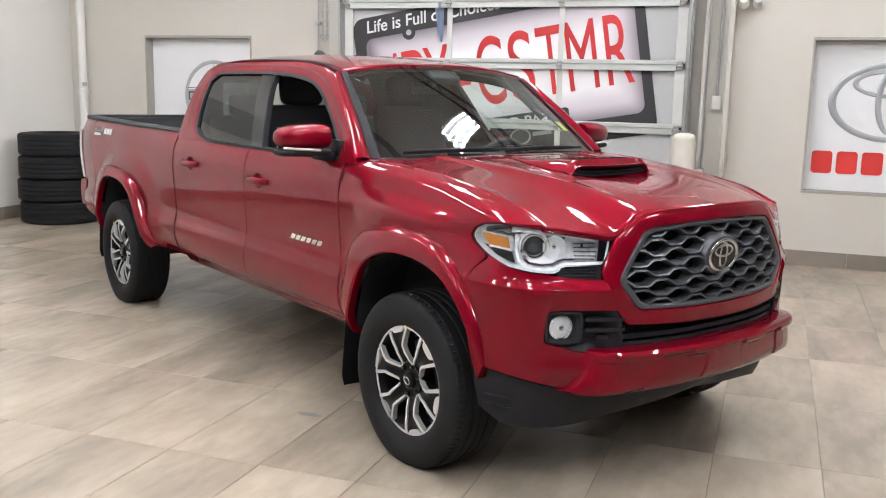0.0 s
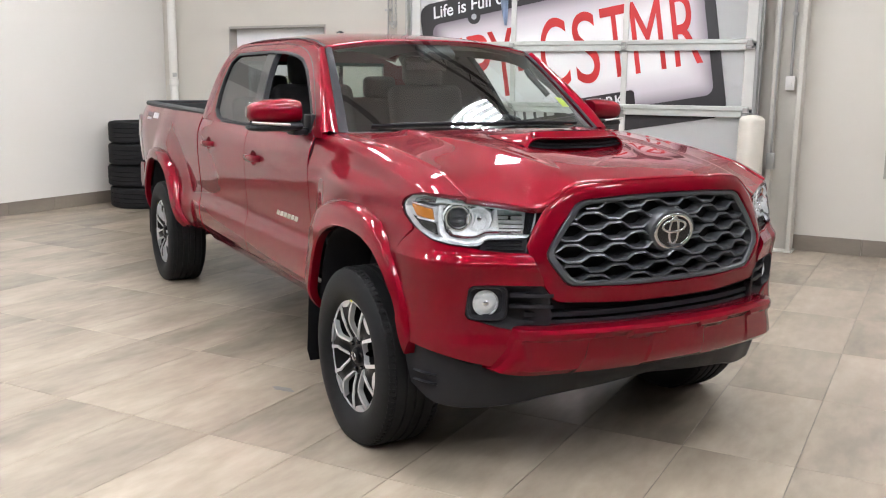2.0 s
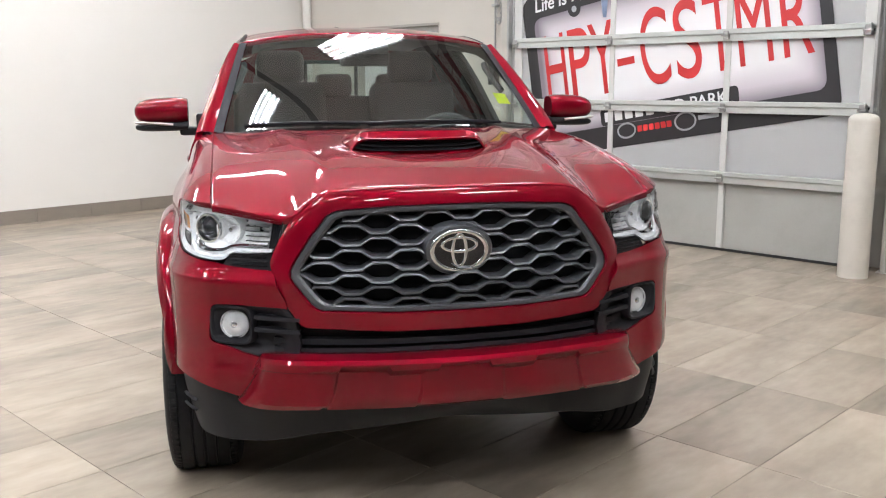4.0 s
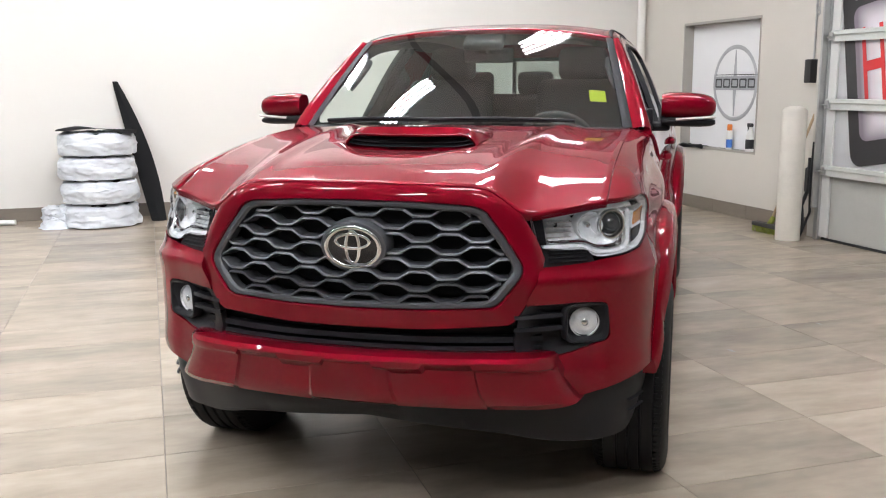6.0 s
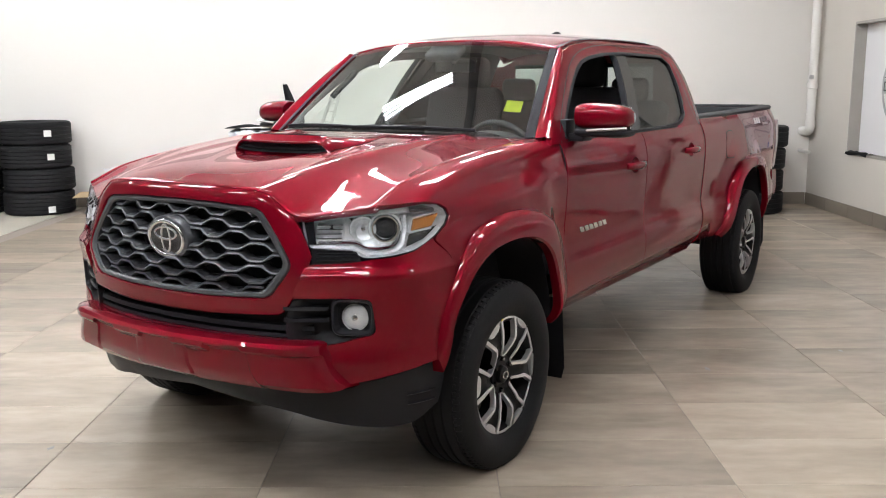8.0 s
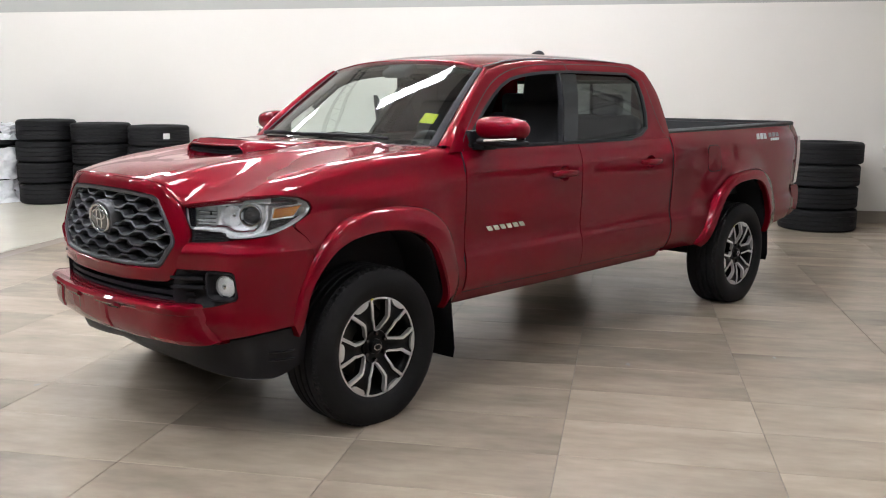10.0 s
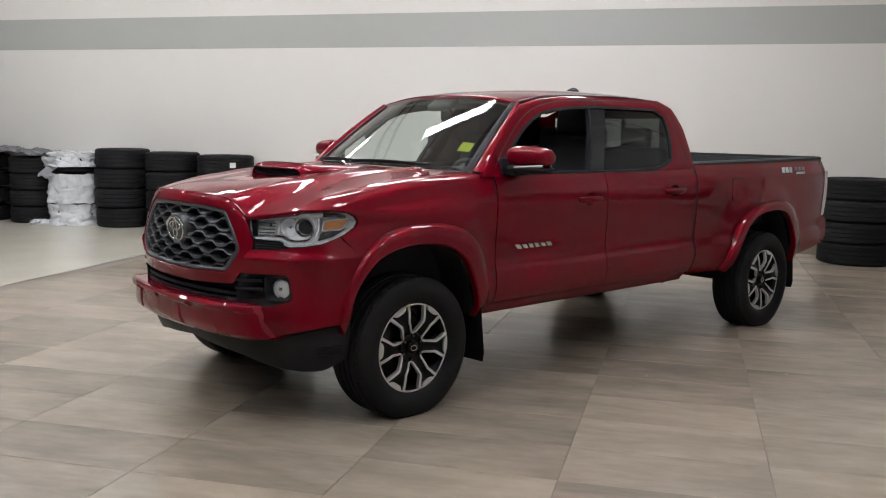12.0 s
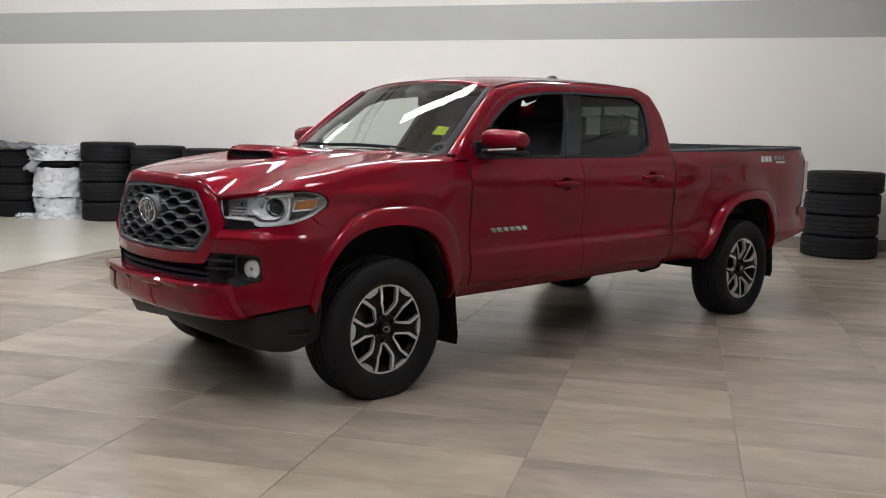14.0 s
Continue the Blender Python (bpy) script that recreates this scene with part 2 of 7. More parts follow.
M_BASE = mat("baseboard_tile", (0.205, 0.172, 0.14), 0.4, vary=0.2, scale=3, fine=20, stretch=(1, 1, 4), each=0.3)
M_DOOR = mat("door_white_steel", (0.66, 0.66, 0.63), 0.45, vary=0.04, scale=2, dirt=(0.45, 0.43, 0.4), dirt_amount=0.3)
M_STRUT = mat("galvanised_strut", (0.62, 0.64, 0.61), 0.38, metal=0.35, vary=0.1, scale=6)
M_ZINC = mat("zinc_steel", (0.45, 0.45, 0.44), 0.4, metal=0.8, vary=0.12, scale=8)
M_SEAL = mat("black_rubber_seal", (0.02, 0.02, 0.02), 0.7)
M_PANEL = mat("door_panel_grey", (0.43, 0.43, 0.40), 0.35, vary=0.08, scale=1.5, dirt=(0.30, 0.29, 0.26), dirt_amount=0.4, dirt_scale=2.5)
M_BANNER = mat("banner_vinyl", (0.91, 0.91, 0.91), 0.45, vary=0.02, scale=2, bump=0.0)
M_PLATE = plate_print()
M_INK = mat("banner_print_black", (0.022, 0.02, 0.022), 0.45, vary=0.1)
M_RED_INK = mat("banner_print_red", (0.56, 0.028, 0.03), 0.45, vary=0.08)
M_WHITE_INK = mat("banner_print_white", (0.8, 0.8, 0.8), 0.5)
M_SIGN = mat("sign_panel_white", (0.80, 0.80, 0.81), 0.35, vary=0.02)
M_SIGN_RED = mat("sign_red", (0.60, 0.035, 0.03), 0.4)
M_SILVER_PRINT = mat("sign_silver", (0.42, 0.43, 0.45), 0.35, metal=0.4, vary=0.25, scale=2.5)
M_SIGN_DARK = mat("sign_dark", (0.05, 0.05, 0.055), 0.4)
M_NICHE = mat("niche_frame_grey", (0.36, 0.335, 0.30), 0.55, vary=0.06)
M_BOLLARD = mat("bollard_cream", (0.66, 0.62, 0.55), 0.5, vary=0.05, bump=0.05, dirt=(0.4, 0.37, 0.33), dirt_amount=0.35, dirt_scale=4)
M_COLUMN = mat("column_paint", (0.56, 0.535, 0.485), 0.5, vary=0.06, dirt=(0.3, 0.28, 0.25), dirt_amount=0.3)
M_PIPE = mat("white_pipe", (0.72, 0.70, 0.66), 0.4, vary=0.04)
M_PLASTIC_W = mat("white_plastic", (0.74, 0.73, 0.70), 0.4)
M_PLASTIC_K = mat("black_plastic", (0.018, 0.018, 0.02), 0.5, bump=0.1)
M_RUBBER = mat("tyre_rubber", (0.0105, 0.0105, 0.0115), 0.62, spec=0.14, vary=0.25, scale=6, bump=0.15, dirt=(0.022, 0.021, 0.02), dirt_amount=0.12, dirt_scale=5)
M_TUBE = glow("fluorescent_tube", (0.95, 0.975, 1.03), TUBE_LIGHT)
M_FIX = mat("lamp_housing_white", (0.7, 0.7, 0.7), 0.4)

# ---- the hall ----
def structure(name, bm, material, label, category, smooth=30.0, m=PLAN):
    return tagged(part(name, bm, material, m=m, smooth=smooth), label, category, kind="structure")


NICHES = [(-4.79, -3.31), (2.735, 4.20)]
NZ0, NZ1, NICHE_D = 0.695, 2.13, 0.12
DOOR_X0, DOOR_X1, DOOR_TOP = -2.03, 1.60, 4.3


def wall_with_openings(x0, x1, y0, y1, z0, z1, holes):
    """A wall along x, y0 to y1 thick, with holes (x0, x1, z0, z1) right through."""
    bm = bmesh.new()
    xs = sorted({x0, x1, *[h[0] for h in holes], *[h[1] for h in holes]})
    for a, b in zip(xs, xs[1:]):
        cuts = sorted((h[2], h[3]) for h in holes if h[0] <= a + 1e-6 and h[1] >= b - 1e-6)
        z = z0
        for c, d in cuts:
            if c > z:
                box(a, b, y0, y1, z, c, bm=bm)
            z = d
        if z < z1:
            box(a, b, y0, y1, z, z1, bm=bm)
    bmesh.ops.remove_doubles(bm, verts=bm.verts[:], dist=1e-5)
    return bm


structure("wall_north", wall_with_openings(WALL_B - 0.2, WALL_D + 0.2, WALL_A, WALL_A + 0.25, -0.1, CEIL,
          [(a, b, NZ0, NZ1) for a, b in NICHES] + [(DOOR_X0, DOOR_X1, -0.1, DOOR_TOP)]),
          M_WALL_A, "beige painted wall with two sign recesses and a garage doorway", "wall", smooth=0)
bm = box(WALL_B - 0.2, WALL_B, WALL_C, WALL_A, -0.1, 2.610)
structure("wall_west", bm, M_WALL_B, "warm white painted wall behind the tyre stacks", "wall", smooth=0)
structure("wall_band", box(WALL_B - 0.2, WALL_B + 0.003, WALL_C, WALL_A, 2.610, 3.07), M_STRIPE, "grey painted band along the white wall", "wall", smooth=0)
structure("wall_west_upper", box(WALL_B - 0.2, WALL_B, WALL_C, WALL_A, 3.07, CEIL), M_WALL_B, "white painted upper wall above the grey band", "wall", smooth=0)
structure("wall_south", box(WALL_B - 0.2, WALL_D + 0.2, WALL_C - 0.2, WALL_C, -0.1, CEIL), M_WALL_D, "plain grey wall closing the hall", "wall", smooth=0)
structure("wall_east", box(WALL_D, WALL_D + 0.2, WALL_C, WALL_A, -0.1, CEIL), M_WALL_D, "plain grey wall closing the hall", "wall", smooth=0)
structure("ceiling", box(WALL_B - 0.2, WALL_D + 0.2, WALL_C - 0.2, WALL_A + 0.25, CEIL, CEIL + 0.1), M_CEIL, "pale corrugated roof deck", "ceiling", smooth=0)
floor = structure("floor", box(WALL_B, WALL_D, WALL_C, WALL_A + 0.25, -0.1, -0.004), M_GROUT, "taupe porcelain tile floor with dark grout", "floor", smooth=0, m=None)
structure("pale_floor", box(WALL_B, WALL_D, WALL_C, PALE_Y - 0.004, -0.003, 0.001), M_PALE, "glossy cream floor beyond the tiled bay", "floor", smooth=0, m=None)
for k in range(5):
    y = -11.0 + 3.4 * k
    bm = bmesh.new()
    box(WALL_B, WALL_D, y - 0.05, y + 0.05, CEIL - 0.06, CEIL - 0.02, bm=bm)
    box(WALL_B, WALL_D, y - 0.05, y + 0.05, CEIL - 0.55, CEIL - 0.49, bm=bm)
    for i in range(34):
        x = WALL_B + 0.6 * i
        tube([(x, y, CEIL - 0.5), (x + 0.3, y, CEIL - 0.05), (x + 0.6, y, CEIL - 0.5)], 0.012, 6, bm=bm)
    structure("ceiling_joist", bm, M_STEEL_DK, "dark open-web steel roof joist", "joist")

# baseboards: rows of tiles along both walls
base_north = thing("baseboard_north", "taupe tile baseboard along the beige wall", "baseboard", kind="structure")
base_west = thing("baseboard_west", "taupe tile baseboard along the white wall", "baseboard", kind="structure")


def base_run(parent, a, b, along_x, at):
    n = max(1, round((b - a) / 0.6))
    w = (b - a) / n
    me = None
    for i in range(n):
        if me is None:
            me = mesh_of(box(-w / 2 + .0015, w / 2 - .0015, -0.012, 0, 0, 0.145, 0.002, 1), "tile", 30)
            me.materials.append(M_BASE)
        m = pose(a + w * (i + .5), at, 0) if along_x else pose(at, a + w * (i + .5), 0, 0, 0, 90)
        part("tile", me, None, parent, m=m)


base_run(base_north, WALL_B + 0.013, DOOR_X0 - 0.14, True, WALL_A)
base_run(base_north, DOOR_X1 + 0.42, WALL_D, True, WALL_A)
base_run(base_west, WALL_C, WALL_A - 0.013, False, WALL_B)


# ---- ceiling lamps ----
def ceiling_lamp():
    root = thing("ceiling_lamp", "white four-tube fluorescent high-bay lamp hung from the roof", "lamp", "ceiling lamps")
    bm = box(-0.225, 0.225, -0.60, 0.60, 0.03, 0.075, 0.008, 1)
    for sy in (-0.63, 0.63):
        box(-0.23, 0.23, sy - 0.03, sy + 0.03, -0.025, 0.07, 0.006, 1, bm)
    part("housing", bm, M_FIX, root, "white sheet-metal lamp housing")
    for sx in (-0.165, -0.055, 0.055, 0.165):
        bm = tube([(sx, -0.60, 0), (sx, 0.60, 0)], 0.019, 8)
        part("tube", bm, M_TUBE, root, "glowing fluorescent tube")
    for sy in (-0.5, 0.5):
        part("hanger", tube([(0, sy, 0.07), (0, sy, CEIL - LAMP_H)], 0.004, 6), M_ZINC, root)
    return root


# the last one, off the grid, is an added lamp to brighten the north wall
LAMPS = [(x, y) for x in (-3.2, -0.7, 1.6, 3.9, 6.3) for y in (0.9, -1.7, -5.0, -8.3) if (x < 3 or -6 < y < 0)] + [(3.9, 2.6)]
first = ceiling_lamp()
first.matrix_basis = pose(LAMPS[0][0], LAMPS[0][1], LAMP_H)
for x, y in LAMPS[1:]:
    copy_thing(first, pose(x, y, LAMP_H))

# ---- garage door ----
DY = 4.02
door = thing("garage_door", "white sectional garage door with galvanised struts, closed", "garage door", kind="structure")
SEC = [0.0, 0.645, 1.245, 1.845, 2.445, 3.07, 3.645, 4.245]
for a, b in zip(SEC, SEC[1:]):
    bm = box(DOOR_X0 + 0.01, DOOR_X1 - 0.01, DY, DY + 0.045, a + 0.02, b - 0.004, 0.004, 1)
    part("section", bm, M_PANEL, door, "dull grey door panel")
bm = box(DOOR_X0 + 0.01, DOOR_X1 - 0.01, DY - 0.01, DY + 0.05, -0.003, 0.022, 0.004, 1)
part("bottom_seal", bm, M_SEAL, door)
for z in SEC[1:-1]:
    bm = box(DOOR_X0 + 0.03, DOOR_X1 - 0.03, DY - 0.075, DY - 0.035, z + 0.012, z + 0.055, 0.006, 1)
    box(DOOR_X0 + 0.03, DOOR_X1 - 0.09, DY - 0.06, DY - 0.05, z - 0.045, z + 0.014, 0.002, 1, bm)
    part("strut", bm, M_STRUT, door, "galvanised horizontal strut")
    for x in (DOOR_X0 + 0.05, -0.82, 0.37, DOOR_X1 - 0.05):
        bm = box(x - 0.025, x + 0.025, DY - 0.088, DY - 0.03, z - 0.035, z + 0.04, 0.005, 1)
        tube([(x - 0.035, DY - 0.092, z), (x + 0.035, DY - 0.092, z)], 0.008, 8, bm)
        part("hinge", bm, M_ZINC, door)
for x, w in ((DOOR_X0 + 0.05, 0.10), (-0.82, 0.055), (0.37, 0.055), (DOOR_X1 - 0.05, 0.10)):
    for a, b in zip(SEC, SEC[1:]):
        bm = box(x - w / 2, x + w / 2, DY - 0.034, DY - 0.004, a + 0.03, b - 0.03, 0.004, 1)
        part("stile", bm, M_DOOR, door)
for x, s in ((DOOR_X0 - 0.03, 1), (DOOR_X1 + 0.03, -1)):
    bm = box(x - 0.03, x + 0.03, DY - 0.05, DY + 0.0, 0, 4.3, 0.004, 1)
    box(x - 0.012, x + 0.012, DY - 0.11, DY - 0.05, 0.3, 4.3, 0.003, 1, bm)
    part("track", bm, M_ZINC, door, "zinc steel door track")
    part("jamb_seal", box(x - 0.05 + 0.055 * s, x - 0.03 + 0.055 * s, DY - 0.03, DY - 0.01, 0, 4.3), M_SEAL, door, "black rubber jamb seal")
    for z in SEC[1:-1]:
        bm = lathe([(0.0, -0.02), (0.022, -0.02), (0.022, 0.02), (0.0, 0.02)], 16, "x")
        part("roller", bm, M_ZINC, door, m=pose(x, DY - 0.075, z))

# banner across the door
banner = thing("banner", "white vinyl banner printed with a tilted licence-plate picture and slogan", "banner")
BY = DY - 0.010
bm = bmesh.new()
nx, nz = 24, 16
P = []
for i in range(nx + 1):
    row = []
    for j in range(nz + 1):
        x = -1.93 + 3.43 * i / nx
        z = 0.66 + 2.36 * j / nz
        row.append((x, BY + 0.002 * math.sin(9 * x) * math.cos(5 * z), z))
    P.append(row)
surf(P, bm)
bmesh.ops.solidify(bm, geom=bm.faces[:], thickness=0.0015)
part("sheet", bm, M_BANNER, banner, "white vinyl sheet")
TILT_B = 9.5
bm_m = pose(-0.25, BY - 0.006, 1.66, 0, -TILT_B, 0)
part("plate_border", slab(rounded(-1.58, 1.533, -0.713, 0.89, 0.13), 0.002), M_INK, banner, "printed black plate border", m=bm_m)
part("plate_face", slab(rounded(-1.45, 1.432, -0.50, 0.665, 0.09), 0.002), M_PLATE, banner, "printed grey plate face", m=bm_m @ pose(0, -0.0022, 0))
UP = pose(0, 0, 0, 90, 0, 0)
for ch, x, z, w, h in (("H", -1.235, 0.14, 0.25, 0.67), ("P", -0.93, 0.14, 0.25, 0.67), ("Y", -0.665, 0.14, 0.29, 0.67), ("-", -0.413, 0.062, 0.19, 0.066), ("C", -0.095, 0.138, 0.295, 0.69), ("S", 0.243, 0.136, 0.25, 0.69), ("T", 0.553, 0.138, 0.27, 0.67), ("M", 0.868, 0.140, 0.30, 0.67), ("R", 1.237, 0.140, 0.255, 0.67)):
    lettering("letter", ch, 0.9, M_RED_INK, banner, bm_m @ pose(x, -0.007, z) @ UP, 0.0008, fit=(w, h))
word_line("slogan_letter", "Life is Full of Choices", 0.176, M_WHITE_INK, banner, bm_m @ pose(-1.425, -0.0046, 0.79) @ UP, 0.0008, 0.12, 0.0022)
part("bolt_hole", lathe([(0, -0.001), (0.075, -0.001), (0.075, 0.001), (0, 0.001)], 28, "y"), M_INK, banner, m=bm_m @ pose(-0.936, -0.0062, 0.660))
part("bolt_head", lathe([(0, -0.001), (0.030, -0.001), (0.030, 0.001), (0, 0.001)], 20, "y"), M_SILVER_PRINT, banner, m=bm_m @ pose(-0.936, -0.0075, 0.660))
tag_m = bm_m @ pose(-0.044, -0.006, -0.418)
part("name_tag", slab(rounded(-0.72, 0.72, -0.078, 0.078, 0.035), 0.002), M_INK, banner, "printed black name tag", m=tag_m)
for i in range(5):
    part("name_bar", slab(rounded(-0.042, 0.042, -0.045, 0.045, 0.008), 0.001), M_WHITE_INK, banner, m=tag_m @ pose(-0.63 + 0.115 * i, -0.002, 0))
word_line("tag_letter", "OD PARK", 0.150, M_WHITE_INK, banner, tag_m @ pose(-0.03, -0.003, 0) @ UP, 0.0008, bold=0.0015)
# a peeled strip of vinyl hanging over the slogan
rows = []
for v in np.linspace(0, 1, 12):
    half = 0.075 * (1 - v) ** 0.8 + 0.004
    rows.append([(-0.955 + 0.05 * v + half * u, BY - 0.035 - 0.02 * math.sin(3 * v + 2 * u), 2.62 - 0.56 * v) for u in np.linspace(-1, 1, 7)])
bm = surf(rows)
bmesh.ops.solidify(bm, geom=bm.faces[:], thickness=0.0012)
part("peeled_strip", bm, mat("banner_back_blue", (0.36, 0.45, 0.60), 0.4, vary=0.3, scale=9), banner, "peeled pale blue strip of vinyl")
part("badge_ring", oval_ring(0, 0, 0.112, 0.085, 0.018, 0.018, 0.001), M_SILVER_PRINT, banner, m=pose(-0.016, BY - 0.014, 1.12, 0, -TILT_B, 0))
part("badge_bar", slab(rounded(-0.10, 0.10, -0.02, 0.02, 0.006), 0.001), M_SILVER_PRINT, banner, m=pose(0.21, BY - 0.014, 1.17, 0, -TILT_B, 0))
part("badge_ring", oval_ring(0, 0, 0.105, 0.075, 0.018, 0.018, 0.001), M_SILVER_PRINT, banner, m=pose(-0.635, BY - 0.014, 1.017, 0, -TILT_B, 0))
for i in range(6):
    part("badge_bar", slab(rounded(-0.025, 0.025, -0.028, 0.028, 0.008), 0.001), M_RED_INK, banner, m=pose(-0.49 + 0.062 * i, BY - 0.014, 1.041 + 0.0104 * i, 0, -TILT_B, 0))

# ---- recessed signs ----
def niche(k, a, b):
    root = thing("window_%d" % k, "shallow grey-trimmed wall recess holding a sign panel", "recess", kind="structure")
    d = NICHE_D
    part("back", box(a - 0.05, b + 0.05, WALL_A + d + 0.012, WALL_A + 0.26, NZ0 - 0.05, NZ1 + 0.05), M_NICHE, root)
    for q in ((a, b, NZ1 - 0.028, NZ1), (a, b, NZ0, NZ0 + 0.022), (a, a + 0.022, NZ0 + .022, NZ1 - .028), (b - 0.022, b, NZ0 + .022, NZ1 - .028)):
        part("trim", box(q[0], q[1], WALL_A - 0.006, WALL_A + d, q[2], q[3], 0.002, 1), M_NICHE, root, "grey metal trim")
    return root


for k, (a, b) in enumerate(NICHES):
    niche(k + 1, a, b)


def panel(label, a, b):
    root = thing("sign", label, "sign", "wall signs")
    part("panel", box(a + 0.024, b - 0.024, WALL_A + NICHE_D - 0.004, WALL_A + NICHE_D + 0.008, NZ0 + 0.024, NZ1 - 0.03, 0.002, 1), M_SIGN, root, "glossy white sign panel")
    return root


SY = WALL_A + NICHE_D - 0.006
s1 = panel("white sign panel with silver ring badge and dark bar", *NICHES[0])
cx, cz = -3.90, 1.44
part("ring", oval_ring(cx, cz, 0.415, 0.415, 0.045, 0.045, 0.004, y=SY), M_SILVER_PRINT, s1, "silver ring")
part("blade", slab([(cx - 0.006, cz + 0.36), (cx + 0.006, cz + 0.36), (cx + 0.03, cz + 0.06), (cx - 0.03, cz + 0.06)], 0.003), M_SILVER_PRINT, s1, m=pose(0, SY - 0.003, 0))
part("blade", slab([(cx - 0.03, cz - 0.06), (cx + 0.03, cz - 0.06), (cx + 0.006, cz - 0.36), (cx - 0.006, cz - 0.36)], 0.003), M_SILVER_PRINT, s1, m=pose(0, SY - 0.003, 0))
part("bar", slab([(cx - 0.40, cz - 0.075), (cx + 0.40, cz - 0.075), (cx + 0.40, cz + 0.075), (cx - 0.40, cz + 0.075)], 0.003), M_SILVER_PRINT, s1, m=pose(0, SY - 0.006, 0))
for z in (cz + 0.088,):
    part("line", slab([(cx - 0.40, z), (cx + 0.40, z), (cx + 0.40, z + 0.008), (cx - 0.40, z + 0.008)], 0.003), M_SIGN_DARK, s1, m=pose(0, SY - 0.004, 0))
for i in range(5):
    x = cx - 0.36 + 0.152 * i
    bm = bmesh.new()
    oval = rounded(x, x + 0.125, cz - 0.05, cz + 0.05, 0.012, 3)
    n = len(oval)
    mx = sum(p[0] for p in oval) / n
    P = [[(px, SY - 0.0065, pz), (px, SY - 0.009, pz), (mx + (px - mx) * 0.72, SY - 0.009, cz + (pz - cz) * 0.66), (mx + (px - mx) * 0.72, SY - 0.0065, cz + (pz - cz) * 0.66)] for px, pz in oval]
    part("letter_bar", surf(P, bm, close_u=True), M_SIGN_DARK, s1, "dark letter block")

s2 = panel("white sign panel with silver oval emblem above red blocks", *NICHES[1])
cx, cz = 3.47, 1.55
part("oval", oval_ring(cx, cz, 0.56, 0.365, 0.07, 0.05, 0.006, y=SY), M_SILVER_PRINT, s2, "large silver oval")
part("oval", oval_ring(cx, cz + 0.17, 0.36, 0.135, 0.055, 0.04, 0.006, y=SY - 0.001), M_SILVER_PRINT, s2, "flat silver oval")
part("oval", oval_ring(cx, cz + 0.01, 0.15, 0.31, 0.055, 0.04, 0.006, y=SY - 0.002), M_SILVER_PRINT, s2, "upright silver oval")
for i in range(6):
    w = 0.185
    x = cx - 0.66 + 0.222 * i
    bm = slab(rounded(x, x + w, 0.88, 1.09, 0.03, 4), 0.004)
    for v in bm.verts:
        v.co.y += SY - 0.004
    part("letter_bar", bm, M_SIGN_RED, s2, "red letter block")

# ---- the pickup truck: built along +x (ahead), +y (its left), origin on the floor between the axles ----
WB = 3.571 / 2
HUB_Z, TYRE_R = 0.358, 0.377
M_PAINT = mat("red_pearl_paint", (0.166, 0.0009, 0.0090), 0.48, metal=0.45, coat=1.0, spec=0.0, vary=0.02, scale=300, fine=900, rough_vary=0.0)
M_PAINT.node_tree.nodes["Principled BSDF"].inputs["Coat IOR"].default_value = 1.34
M_FLARE = mat("red_flare_paint", (0.166, 0.0009, 0.0090), 0.48, metal=0.45, coat=1.0, spec=0.0, vary=0.02, scale=300, fine=900, rough_vary=0.0)
M_FLARE.node_tree.nodes["Principled BSDF"].inputs["Coat Roughness"].default_value = 0.06
M_FLARE.node_tree.nodes["Principled BSDF"].inputs["Coat IOR"].default_value = 1.34
M_TRIM = mat("black_trim_plastic", (0.016, 0.016, 0.019), 0.5, spec=0.15, bump=0.08, vary=0.15, fine=300)
M_GLOSSK = mat("gloss_black_trim", (0.008, 0.008, 0.010), 0.12, vary=0.05)
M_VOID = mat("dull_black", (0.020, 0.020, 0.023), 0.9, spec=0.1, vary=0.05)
M_GREYGR = mat("grey_satin_grille", (0.070, 0.073, 0.080), 0.34, metal=0.3, vary=0.06)
M_CHROME = mat("chrome", (0.82, 0.83, 0.85), 0.07, metal=1.0, vary=0.02, rough_vary=0.02)
M_MACHINED = mat("machined_alloy", (0.72, 0.72, 0.73), 0.34, metal=0.6, vary=0.05, scale=20)
M_WHEELK = mat("gloss_black_alloy", (0.005, 0.005, 0.006), 0.30, spec=0.16, vary=0.1)
M_SEAT = mat("black_seat_cloth", (0.050, 0.050, 0.054), 0.8, bump=0.3, fine=400)
M_DASH = mat("dash_plastic", (0.055, 0.057, 0.062), 0.6, bump=0.15, fine=300)
M_LINER = mat("grey_headliner", (0.34, 0.335, 0.32), 0.9)
M_AMBER = mat("amber_reflector", (0.62, 0.24, 0.045), 0.18, coat=0.6, vary=0.15, scale=40)
M_LAMPIN = mat("lamp_reflector_metal", (0.95, 0.955, 0.96), 0.16, metal=0.25, vary=0.10, scale=60, rough_vary=0.03)
M_BALL = mat("projector_glass", (0.03, 0.032, 0.036), 0.03, metal=0.5, coat=1.0, vary=0.1, rough_vary=0.0)
M_HOUSE = mat("bright_lamp_housing", (0.92, 0.93, 0.94), 0.25, metal=0.2, coat=0.5, vary=0.15, scale=50)
M_SMOKE = mat("smoked_lamp_housing", (0.20, 0.20, 0.21), 0.16, metal=0.8, coat=0.6, vary=0.1, scale=30)
M_EMBLEM = mat("emblem_chrome", (0.66, 0.67, 0.70), 0.06, metal=1.0, vary=0.02, rough_vary=0.02)
